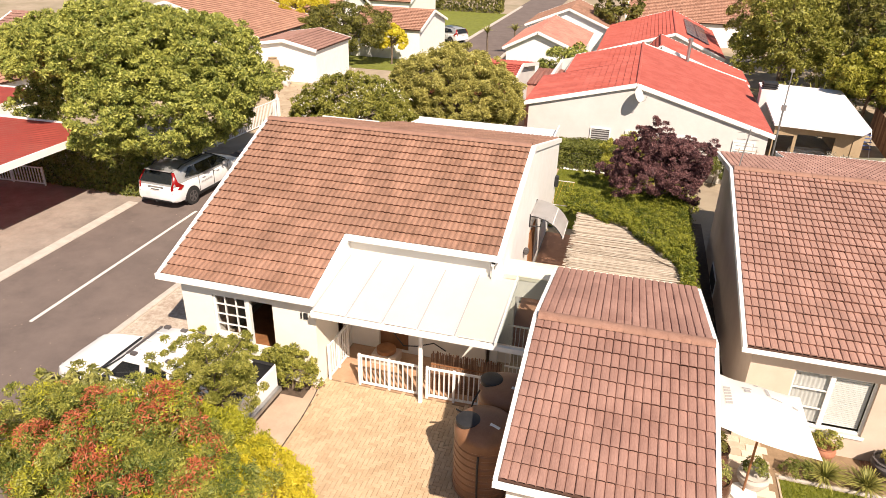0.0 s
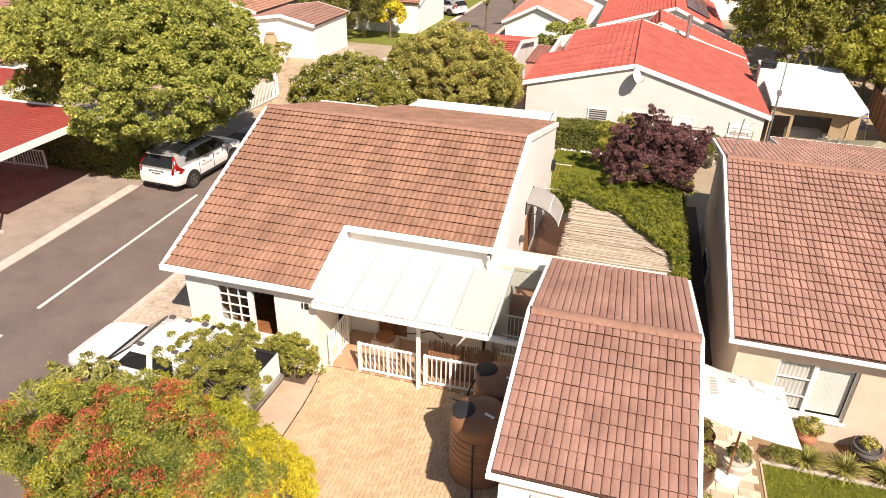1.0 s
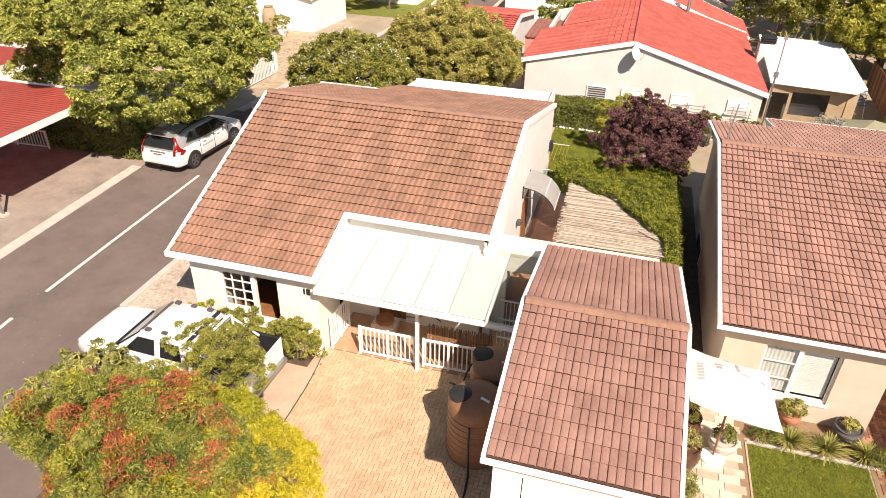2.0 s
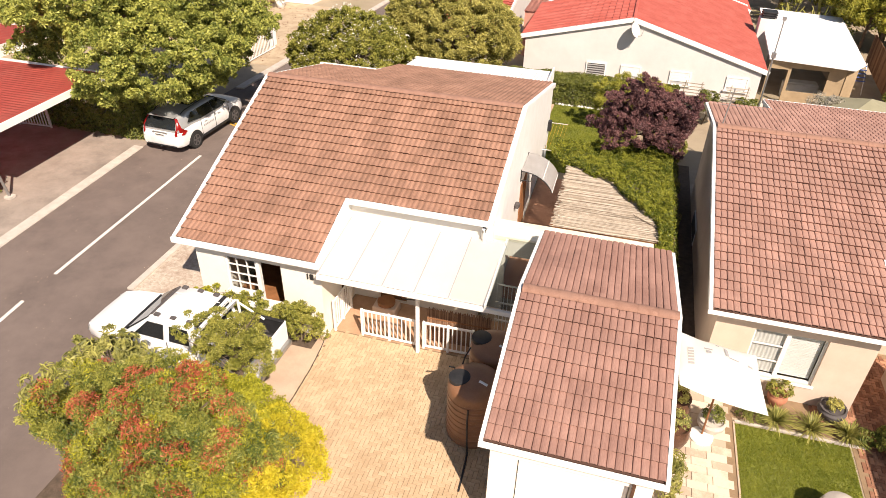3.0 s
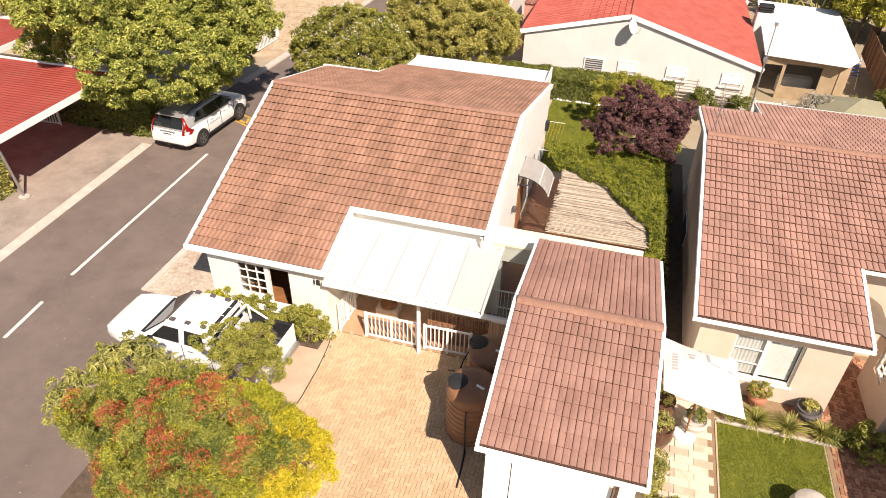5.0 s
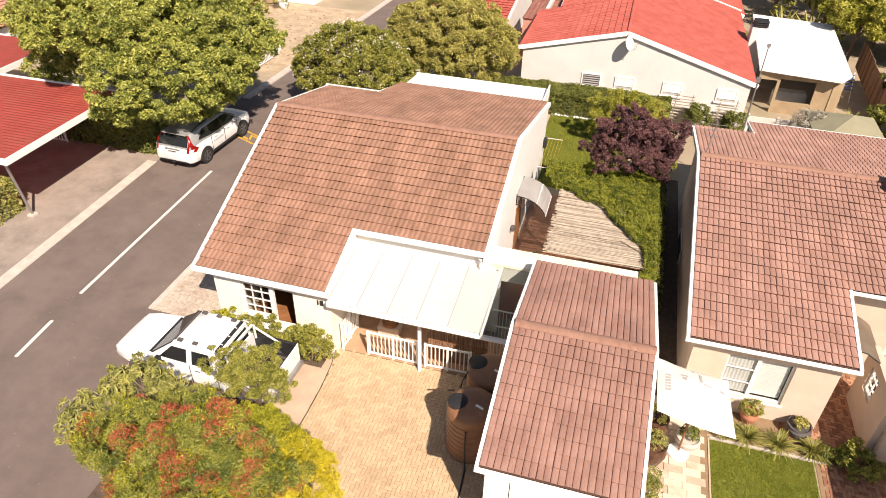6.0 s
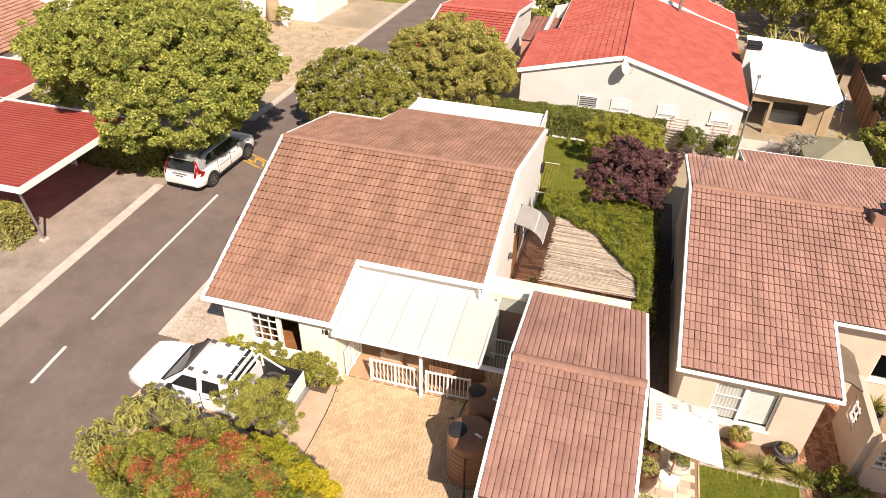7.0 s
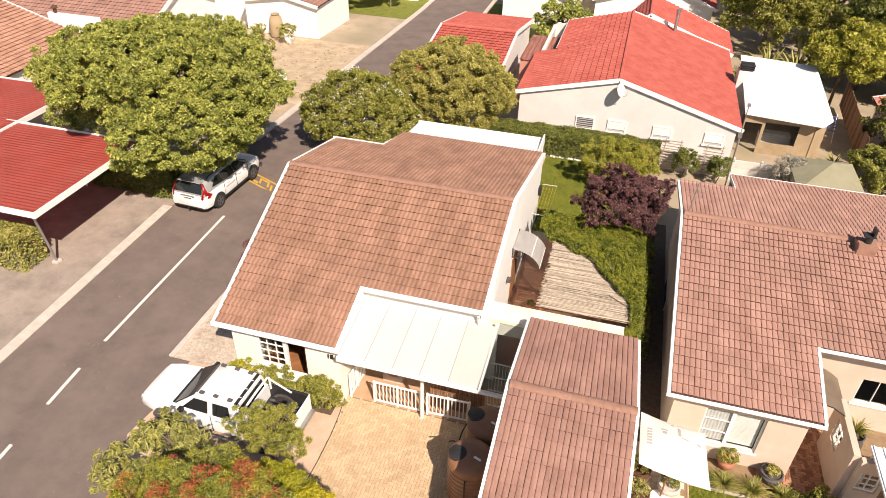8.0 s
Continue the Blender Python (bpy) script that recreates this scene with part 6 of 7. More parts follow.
# ---- trees and shrubs near the house ----
tree("flowering_tree", "green tree with clusters of red blossom", (-7.3, 6.5, 0), (-6.68, 6.55, 2.38), (2.28, 1.15, 1.85), 260000, 0.06, M["l_near"], 109, 950, 0.175, 0.13, 40, aspect=0.36, low=-0.85, rough=0.3, brush=0.9,
     extra=((M["l_lime"], 0.09, 0.06, "new_growth", 0.22, 5.2), (M["l_red"], 0.15, 0.05, "blossom", 0.15, 0.4)))
tree("light_shrub", "light green bushy shrub between tree and driveway", (-5.7, 7.7, 0), (-5.85, 7.58, 2.5), (0.98, 0.62, 0.72), 32000, 0.062, M["l_lime"], 108, 190, 0.17, 0.06, 16, "shrub", aspect=0.34, low=-0.8, brush=0.9)
tree("yellow_shrub", "bright yellow leaved shrub on the driveway edge", (-5.2, 7.2, 0), (-4.88, 6.98, 2.38), (1.02, 0.92, 0.55), 46000, 0.062, M["l_yellow"], 102, 260, 0.17, 0.06, 26, "shrub", aspect=0.34, low=-0.6, rough=0.5, brush=0.9)
tree("silvery_shrub", "grey green shrub beside the pickup", (-6.7, 9.0, 0), (-6.6, 8.8, 3.1), (0.84, 0.52, 0.68), 24000, 0.06, M["l_bush"], 103, 120, 0.13, 0.05, 34, "shrub", aspect=0.36, rough=1.0, low=-0.8, brush=0.7)
tree("loquat_shrub", "broad leaved grey green shrub by the road", (-9.6, 8.4, 0), (-9.6, 8.6, 1.95), (0.95, 0.6, 0.5), 2600, 0.19, M["l_loquat"], 104, 70, 0.2, 0.04, 26, "shrub", aspect=0.26, rough=0.9, droop=0.4)
tree("loquat_shrub", "broad leaved shrub leaning over the road edge", (-10.9, 7.7, 0), (-10.95, 7.7, 1.15), (0.55, 0.5, 0.55), 1100, 0.19, M["l_loquat"], 134, 34, 0.2, 0.035, 16, "shrub", aspect=0.26, rough=0.9, droop=0.4)
tree("wall_shrub", "green shrub against the cream wall", (-7.0, 12.35, 0), (-7.0, 12.35, 0.65), (0.62, 0.42, 0.55), 6500, 0.075, M["l_bush"], 105, 90, 0.13, 0.03, 16, "shrub", rough=0.7, brush=0.6)
tree("wall_shrub", "leafy shrub below the front window", (-8.5, 12.45, 0), (-8.5, 12.45, 0.62), (0.95, 0.36, 0.5), 8000, 0.08, M["l_bush"], 106, 90, 0.12, 0.03, 18, "shrub", rough=0.8, brush=0.6)
tree("wall_shrub", "thin shrub at the house corner", (-9.8, 12.4, 0), (-9.8, 12.4, 0.75), (0.55, 0.32, 0.6), 1600, 0.09, M["l_lime"], 107, 34, 0.12, 0.03, 18, "shrub", rough=0.9)
plane("wall_bed", -10.3, -6.6, 12.1, 12.88, 0.034, M["soil"], "dark soil bed along the cream wall", "ground")
plane("tree_bed", -10.2, -6.7, 5.2, 9.4, 0.034, M["soil"], "dark soil bed below the flowering tree", "ground")
tree("shade_tree", "large dense round green tree behind the car", (-22.2, 25.4, 0), (-20.5, 24.6, 4.2), (5.5, 5.45, 3.2), 330000, 0.125, M["l_big"], 110, 3100, 0.27, 0.30, 40, aspect=0.54, low=-0.62, rough=0.25, brush=0.6, keep=lambda x, y, z: not (x < -19.6 and y < 22.1 and z < 5.2) and not (x < -25.0 and y < 24))
tree("blossom_bush", "large bush with scattered white blossom", (-13.2, 30.0, gz(30)), (-12.7, 30.0, 1.8), (3.0, 2.2, 2.2), 95000, 0.11, M["l_bush"], 111, 800, 0.24, 0.10, 22, "bush", brush=0.6,
     extra=((M["l_white"], 0.03, 0.10, "blossom", 0.3, 0.4),))
tree("willowy_tree", "olive green bushy tree with drooping leaves", (-8.3, 33.2, gz(33)), (-8.6, 33.4, 2.5), (3.45, 2.7, 2.4), 130000, 0.17, M["l_olive"], 112, 1100, 0.28, 0.14, 24, aspect=0.26, droop=0.5, low=-0.8, rough=0.2, brush=0.8)
tree("plum_shrub", "dark purple leaved plum tree behind the creeper", (1.5, 22.6, 0), (1.4, 22.25, 3.4), (1.5, 1.0, 1.45), 110000, 0.062, M["l_purple"], 113, 760, 0.13, 0.08, 40, "shrub", rough=0.6, brush=0.9, low=-0.35)
tree("golden_shrub", "light yellow green garden shrub", (0.85, 29.8, gz(29.8)), (0.85, 29.8, 1.1), (1.75, 0.95, 1.3), 30000, 0.11, M["l_gold"], 114, 180, 0.2, 0.05, 14, "shrub", aspect=0.25, brush=0.9, rough=0.5)
tree("back_shrub", "green shrub behind the plum", (2.4, 27.2, gz(27)), (2.4, 27.2, 0.7), (0.8, 0.9, 0.9), 5000, 0.12, M["l_bush"], 115, 50, 0.22, 0.05, 12, "shrub")
leaf_block("garden_hedge", "dense green hedge along the back garden", -6.2, 2.9, 32.5, 33.95, gz(33), 0.85, 46000, 0.10, M["l_hedge"], 120)
leaf_block("ivy_hedge", "dark hedge below the big tree", -29.0, -18.9, 21.95, 23.0, 0, 1.9, 30000, 0.13, M["l_hedge"], 121)
leaf_block("carport_hedge", "green hedge behind the carport post", -26.0, -21.2, 15.3, 16.5, 0, 1.45, 12000, 0.12, M["l_palm"], 122)
leaf_block("side_growth", "dark climbing growth in the narrow passage", 2.4, 2.85, 17.5, 25.0, 0, 0.9, 7000, 0.12, M["l_dark"], 123)

# ---- carports ----
def carport(label, x0, x1, y0, y1, z, n, group="carports"):
    root = thing("carport", label, "carport", (x1, y0, 0), group)
    bm = bmesh.new()
    w, d = x1 - x0, y1 - y0
    k = int(d / 0.19) * 2
    rows = []
    for x, zz in ((-w, z - 0.05), (0, z)):
        rows.append([bm.verts.new((x, d * i / k, zz + (0.022 if i % 2 else 0))) for i in range(k + 1)])
    for i in range(k):
        bm.faces.new((rows[0][i], rows[1][i], rows[1][i + 1], rows[0][i + 1]))
    bmesh.ops.solidify(bm, geom=list(bm.faces), thickness=0.006)
    part("roof_sheet", bm, M["red_tin"], root, "red corrugated sheet roof")
    for nm, p0, p1 in (("fascia", (0.03, -0.05, z), (0.03, d + 0.05, z)), ("fascia", (-w, -0.03, z), (0, -0.03, z)), ("fascia", (-w, d + 0.03, z), (0, d + 0.03, z))):
        bar(nm, p0, p1, 0.05, 0.26, M["white"], root, 0.05)
    for i in range(4):
        bm = bmesh.new()
        box(bm, -w + 0.02, 0.1 + (d - 0.25) * i / 3, z - 0.16, -0.02, 0.16 + (d - 0.25) * i / 3, z - 0.06)
        part("rafter", bm, M["white"], root)
    for x, y in ((-0.55, 0.25), (-w + 0.5, 0.25), (-w + 0.5, d - 0.25)):
        bm = bmesh.new()
        tube(bm, [(x, y + 0.4, 0), (x + 0.1, y, z - 0.15)], 0.05, 8)
        part("post", bm, M["steel"], root, smooth=True)
        bm = bmesh.new()
        box(bm, x - 0.15, y + 0.25, 0, x + 0.15, y + 0.55, 0.12)
        part("footing", bm, M["kerb"], root, bevel=0.02)
    return root


carport("red sheet carport with white fascia boards", -27.2, -20.0, 15.6, 21.85, 2.88, 20)
carport("second red sheet carport behind the first", -36.0, -26.6, 20.6, 26.0, 2.90, 24)
rail("low_fence", "low white slatted fence beside the hedge", (-26.8, 21.55, 0), (-23.6, 21.75, 0), 0.85, 22)
rail("picket_fence", "white picket fence beside the road", (-20.3, 29.6, gz(29.6)), (-20.4, 36.3, gz(36.3)), 1.25, 40)

tree("yellow_tuft", "small yellow shrub near the road corner", (-10.6, 4.6, 0), (-10.6, 4.6, 0.5), (0.5, 0.5, 0.45), 4000, 0.09, M["l_yellow"], 124, 40, 0.18, 0.03, 10, "shrub")
tree("corner_shrub", "dark green shrub below the garden wall", (8.0, 12.9, 0.01), (8.0, 12.9, 0.35), (0.45, 0.5, 0.35), 3000, 0.1, M["l_bush"], 125, 40, 0.16, 0.03, 10, "shrub")
wb = thing("wheelie_bin", "black plastic wheelie bin beside the house wall", "bin", (-11.75, 18.7, 0.012))
bm = bmesh.new()
loft(bm, [[(-w, -w * 1.1, z), (w, -w * 1.1, z), (w, w * 1.1, z), (-w, w * 1.1, z)] for w, z in ((0.22, 0.06), (0.29, 0.95), (0.31, 0.98))])
part("bin_body", bm, M["black"], wb, bevel=0.02)
bm = bmesh.new()
box(bm, -0.31, -0.36, 0.98, 0.31, 0.34, 1.05)
part("lid", bm, M["black"], wb, bevel=0.02)
for sx in (-0.25, 0.25):
    bm = bmesh.new()
    tube(bm, [(sx - 0.03, 0.26, 0.1), (sx + 0.03, 0.26, 0.1)], 0.1, 12)
    part("wheel", bm, M["rubber"], wb)
aer = thing("roof_aerial", "thin grey aerial on the gable end", "aerial", (3.45, 20.9, 4.2))
bm = bmesh.new()
tube(bm, [(0, 0, 0), (0.12, 0.1, 1.25)], 0.018, 6)
part("pole", bm, M["steel"], aer)
for k in range(3):
    bar("element", (-0.2, 0.05, 0.75 + 0.2 * k), (0.4, 0.05, 0.75 + 0.2 * k), 0.012, 0.012, M["steel"], aer)
tree("wall_climber", "dark shaggy shrub beside the street wall", (-11.85, 17.6, 0.012), (-11.85, 17.6, 1.1), (0.42, 0.9, 0.9), 9000, 0.20, M["l_purple"], 241, 60, 0.2, 0.04, 16, "shrub", aspect=0.12, droop=0.8, rough=0.6)


# ---- houses behind ----
def gable_house(name, label, x0, x1, y0, y1, ze, zr, axis, roofmat, wallmat, base=None, over=0.25, windows=(), ridge=None, group="", tl=0.34):
    """A plain gabled house: ridge along x or y, tiled slopes, white barge boards. windows: (side, a0, a1, z0, z1)."""
    g = gz((y0 + y1) / 2) - 0.5 if base is None else base
    root = thing(name, label, "house", group=group)
    holes = {s: [w[1:] for w in windows if w[0] == s] for s in "snwe"}
    walls("wall", root, wallmat, "",
          ("x", y0 + over, x0 + over, x1 - over, g, ze - 0.05, holes["s"]), ("x", y1 - over - 0.2, x0 + over, x1 - over, g, ze - 0.05, holes["n"]),
          ("y", x0 + over, y0 + over + 0.2, y1 - over - 0.2, g, ze - 0.05, holes["w"]), ("y", x1 - over - 0.2, y0 + over + 0.2, y1 - over - 0.2, g, ze - 0.05, holes["e"]))
    for s, a0, a1, z0, z1 in windows:
        if s in "sn":
            window("window", root, "x", y0 + over + 0.08 if s == "s" else y1 - over - 0.14, a0, a1, z0, z1, 1, 2)
        else:
            window("window", root, "y", x0 + over + 0.08 if s == "w" else x1 - over - 0.14, a0, a1, z0, z1, 1, 2)
    rf = part("roof", bmesh.new(), M["deck"], root, "tiled roof")
    if axis == "x":
        ym = (y0 + y1) / 2 if ridge is None else ridge
        sl = [((x0, y0, ze), (1, 0, 0), (0, ym - y0, zr - ze), x1 - x0), ((x1, y1, ze), (-1, 0, 0), (0, ym - y1, zr - ze), x1 - x0)]
        ends = [((x, y0, ze), (x, ym, zr), (x, y1, ze)) for x in (x0, x1)]
        rl = ((x0, ym, zr + 0.04), (x1, ym, zr + 0.04))
        gables = [[(x, y0 + over, ze - 0.05), (x, ym, zr - 0.08), (x, y1 - over, ze - 0.05)] for x in (x0 + over, x1 - over - 0.2)]
        push = (0.2, 0, 0)
    else:
        xm = (x0 + x1) / 2 if ridge is None else ridge
        sl = [((x1, y0, ze), (0, 1, 0), (xm - x1, 0, zr - ze), y1 - y0), ((x0, y1, ze), (0, -1, 0), (xm - x0, 0, zr - ze), y1 - y0)]
        ends = [((x0, y, ze), (xm, y, zr), (x1, y, ze)) for y in (y0, y1)]
        rl = ((xm, y0, zr + 0.04), (xm, y1, zr + 0.04))
        gables = [[(x0 + over, y, ze - 0.05), (xm, y, zr - 0.08), (x1 - over, y, ze - 0.05)] for y in (y0 + over, y1 - over - 0.2)]
        push = (0, 0.2, 0)
    for o, al, up_, w in sl:
        f = slope_frame(o, al, up_)
        bm = bmesh.new()
        deck(bm, f, w, Vector(up_).length)
        part("underlay", bm, M["deck"], rf)
        tiles(rf, f, w, Vector(up_).length, roofmat, lambda i, j: False, tl=tl)
    bm = bmesh.new()
    tube(bm, rl, 0.09, 6)
    part("ridge_capping", bm, roofmat, rf)
    for tri in ends:
        for p, q in zip(tri, tri[1:]):
            bar("barge_board", p, q, 0.14, 0.22, M["white"], rf, 0.08)
    for pr in gables:
        bm = bmesh.new()
        prism(bm, pr, push)
        part("gable", bm, wallmat, root)
    return root


# the red-roofed house behind the garden: ridge along y, unequal eaves
RY0, RY1 = 34.45, 47.3
RXL, RXM, RXR = -5.15, 0.25, 6.85
RZL, RZM, RZR = 2.36, 3.68, 1.76
rg = -1.2
red = thing("red_house", "pale plastered house with bright red tiled roof", "house")
bm = bmesh.new()
front = [(RXL + 0.2, RY0 + 0.06, rg), (RXL + 0.2, RY0 + 0.06, RZL - 0.02), (RXM, RY0 + 0.06, RZM - 0.1), (RXR - 0.25, RY0 + 0.06, RZR + 0.0), (RXR - 0.25, RY0 + 0.06, rg)]
prism(bm, front, (0, 0.2, 0))
part("gable_wall", bm, M["pale"], red, "pale plaster gable wall")
bm = bmesh.new()
prism(bm, [(x, RY1 - 0.4, z) for x, y, z in front], (0, 0.2, 0))
part("gable_wall", bm, M["pale"], red)
walls("wall", red, M["pale"], "", ("y", RXL + 0.2, RY0 + 0.26, RY1 - 0.4, rg, RZL - 0.1), ("y", RXR - 0.45, RY0 + 0.26, RY1 - 0.4, rg, RZR - 0.1))
for a in (-1.72, 0.0, 2.41, 5.08):
    bm = bmesh.new()
    z0, z1 = 0.72, 1.38
    box(bm, a, RY0 + 0.0, z0, a + 0.06, RY0 + 0.056, z1)
    box(bm, a + 0.95, RY0 + 0.0, z0, a + 1.01, RY0 + 0.056, z1)
    box(bm, a + 0.06, RY0 + 0.0, z1 - 0.06, a + 0.95, RY0 + 0.056, z1)
    w = part("window", bm, M["white"], red, "small white louvre window")
    bm = bmesh.new()
    box(bm, a + 0.06, RY0 + 0.045, z0 + 0.004, a + 0.95, RY0 + 0.056, z1 - 0.062)
    part("pane", bm, M["grey_pot"] if a < -1 else M["print"], w)
    for k in range(5):
        if a >= -1 and k < 1:
            continue
        bm = bmesh.new()
        box(bm, a + 0.07, RY0 + 0.015, z0 + 0.04 + 0.115 * k, a + 0.94, RY0 + 0.04, z0 + 0.115 * k + (0.085 if a < -1 else 0.15))
        part("louvre", bm, M["print"] if a < -1 else M["white"], w)
    bm = bmesh.new()
    box(bm, a - 0.06, RY0 - 0.05, z0 - 0.07, a + 1.07, RY0 + 0.058, z0 - 0.004)
    part("window_sill", bm, M["white"], w)
rr = part("roof", bmesh.new(), M["deck"], red, "bright red tiled roof")
for o, al, up_, w, tl in (((RXR, RY0, RZR), (0, 1, 0), (RXM - RXR, 0, RZM - RZR), RY1 - RY0, 0.34), ((RXL, 41.0, RZL), (0, -1, 0), (RXM - RXL, 0, RZM - RZL), 41.0 - RY0, 0.34)):
    f = slope_frame(o, al, up_)
    bm = bmesh.new()
    deck(bm, f, w, Vector(up_).length)
    part("underlay", bm, M["red_tile"], rr)
    tiles(rr, f, w, Vector(up_).length, M["red_tile"], lambda i, j: False, tl=tl, flat=0.12 if o[0] > 0 else 1.0)
f = slope_frame((-3.9, RY1, RZL + (RXL + 3.9) / (RXL - RXM) * (RZM - RZL)), (0, -1, 0), (RXM - RXL, 0, RZM - RZL))
lw = Vector((RXM + 3.9, 0, (RZM - RZL) * (RXM + 3.9) / (RXM - RXL))).length
bm = bmesh.new()
deck(bm, f, RY1 - 41.0, lw)
part("underlay", bm, M["red_tile"], rr)
tiles(rr, f, RY1 - 41.0, lw, M["red_tile"], lambda i, j: False)
zl = lambda x: RZL + (x - RXL) / (RXM - RXL) * (RZM - RZL)
for p, q in (((RXL - 0.05, RY0 - 0.02, RZL), (RXM, RY0 - 0.02, RZM)), ((RXM, RY0 - 0.02, RZM), (RXR + 0.05, RY0 - 0.02, RZR)), ((RXM, RY1, RZM), (RXR + 0.05, RY1, RZR)), ((-3.9, 41.1, zl(-3.9)), (-3.9, RY1, zl(-3.9))), ((-3.9, RY1, zl(-3.9)), (RXM, RY1, RZM))):
    bar("barge_board", p, q, 0.12, 0.20, M["white"], rr, 0.07)
bm = bmesh.new()
tube(bm, [(RXM, RY0, RZM + 0.05), (RXM, RY1, RZM + 0.05)], 0.09, 6)
part("ridge_capping", bm, M["red_tile"], rr)
bm = bmesh.new()
tube(bm, [(3.1, 46.6, 2.7), (3.1, 46.6, 4.1)], 0.11, 10)
part("flue", bm, M["steel"], red, "silver flue pipe", smooth=True)
bm = bmesh.new()
tube(bm, [(3.1, 46.6, 4.1), (3.1, 46.6, 4.3)], 0.16, 10)
part("flue_cap", bm, M["steel"], red)
# dish on the gable
dish = thing("satellite_dish", "grey satellite dish on the gable wall", "satellite dish", (0.42, RY0 - 0.40, 3.28))
bm = bmesh.new()
m = Vector((0, 0, 1)).rotation_difference(Vector((0.80, -0.42, 0.42))).to_matrix().to_4x4()
k = 22
loft(bm, [[m @ Vector((r * math.cos(2 * math.pi * i / k), r * math.sin(2 * math.pi * i / k), -h)) for i in range(k)] for r, h in ((0.36, 0.0), (0.35, 0.02), (0.27, 0.05), (0.14, 0.085), (0.03, 0.095))])
part("reflector", bm, M["grey_wall"], dish, smooth=True)
bm = bmesh.new()
tube(bm, [(-0.05, 0.47, -0.22), (-0.1, 0.2, -0.2), (-0.08, 0.03, -0.05)], 0.025, 6)
tube(bm, [(0.0, 0.0, -0.38), (0.3, -0.16, -0.2), (0.36, -0.2, 0.08)], 0.014, 6)
part("arm", bm, M["steel"], dish)
# rear extension of the red roof
gable_house("rear_block", "rear block with matching red tiled roof", -0.6, 7.2, 47.5, 52.6, 1.4, 3.55, "y", M["red_tile"], M["pale"], -1.6, 0.2, ridge=1.4)
# garage wing of the red house
gable_house("red_wing", "low wing with red tiled roof", -12.5, -7.1, 38.2, 52.0, 1.05, 2.2, "x", M["red_tile"], M["pale"], -1.6, 0.2, ridge=45.0)
bm = bmesh.new()
n = 16
rows = [[bm.verts.new((-6.1 + 2.2 * i / n, y, 2.0 + 0.03 * (i % 2))) for i in range(n + 1)] for y in (40.4, 45.4)]
for i in range(n):
    bm.faces.new((rows[0][i], rows[0][i + 1], rows[1][i + 1], rows[1][i]))
bmesh.ops.solidify(bm, geom=list(bm.faces), thickness=0.01)
box(bm, -6.05, 40.5, -1.4, -3.95, 45.3, 1.98)
solid("link_roof", bm, M["pink_tin"], "pink ribbed sheet roof between the red roofs", "roof", kind="structure")

# white-roofed patio room
pat = thing("patio_room", "tan walled patio room with white sheet roof", "building", (7.2, 36.7, 0))
bm = bmesh.new()
pts = [(-0.05, 0.1), (3.85, -0.4), (4.45, 0.5), (4.65, 8.3), (0.2, 8.9)]
prism(bm, [(x, y, 1.72 + 0.035 * y) for x, y in pts], (0, 0, 0.10))
part("roof", bm, M["white_sheet"], pat, "white sheet roof")
bm = bmesh.new()
for i in range(20):
    box(bm, 0.1 + 0.19 * i, -0.38 + 0.5 * (1 - i / 19), 1.70, 0.16 + 0.19 * i, -0.30 + 0.5 * (1 - i / 19), 1.80)
part("roof_lip", bm, M["white_sheet"], pat, kind="stuff")
walls("wall", pat, M["tan"], "tan canvas and board wall", ("x", 0.25, 0.05, 3.7, -1.2, 1.72, [(0.1, 1.0, -0.9, 1.25), (1.15, 2.9, 0.15, 1.35)], 0.1))
bm = bmesh.new()
prism(bm, [(3.7, 0.2, -1.2), (4.3, 0.7, -1.2), (4.45, 8.2, -1.2), (4.3, 8.2, -1.2), (4.2, 0.8, -1.2), (3.7, 0.35, -1.2)], (0, 0, 2.9))
part("wall", bm, M["tan"], pat)
bm = bmesh.new()
box(bm, 1.15, 0.29, 0.15, 2.9, 0.31, 1.35)
part("pane", bm, M["window_glass"], pat)
bm = bmesh.new()
box(bm, 1.2, 1.2, -1.0, 2.9, 1.9, 0.3)
part("sofa", bm, M["grey_wall"], pat, "pale sofa inside", bevel=0.08)
chim = thing("chimney_stack", "white plastered chimney with black cowl", "chimney", (7.35, 41.5, -1.0))
bm = bmesh.new()
box(bm, -0.45, -0.4, 0, 0.45, 0.4, 3.6)
part("shaft", bm, M["pale"], chim, bevel=0.02)
bm = bmesh.new()
for k in range(3):
    box(bm, -0.38, -0.34, 3.66 + 0.12 * k, 0.38, 0.34, 3.72 + 0.12 * k)
box(bm, -0.3, -0.28, 3.6, 0.3, 0.28, 3.95)
part("cowl", bm, M["black"], chim)
mast = thing("aerial_mast", "tall grey aerial mast behind the tiled roof", "mast", (5.41, 26.7, gz(26.7)))
bm = bmesh.new()
tube(bm, [(0, 0, -0.05), (0, 0, 3.0), (0, 0, 5.0)], 0.032, 8)
tube(bm, [(0, 0, 5.0), (0, 0, 6.3)], 0.02, 8)
part("pole", bm, M["steel"], mast)
bm = bmesh.new()
box(bm, -0.06, -0.05, 6.25, 0.06, 0.05, 6.36)
part("head", bm, M["steel"], mast)
bm = bmesh.new()
box(bm, -0.07, -0.07, 4.9, 0.07, 0.07, 5.08)
part("clamp", bm, M["steel"], mast)
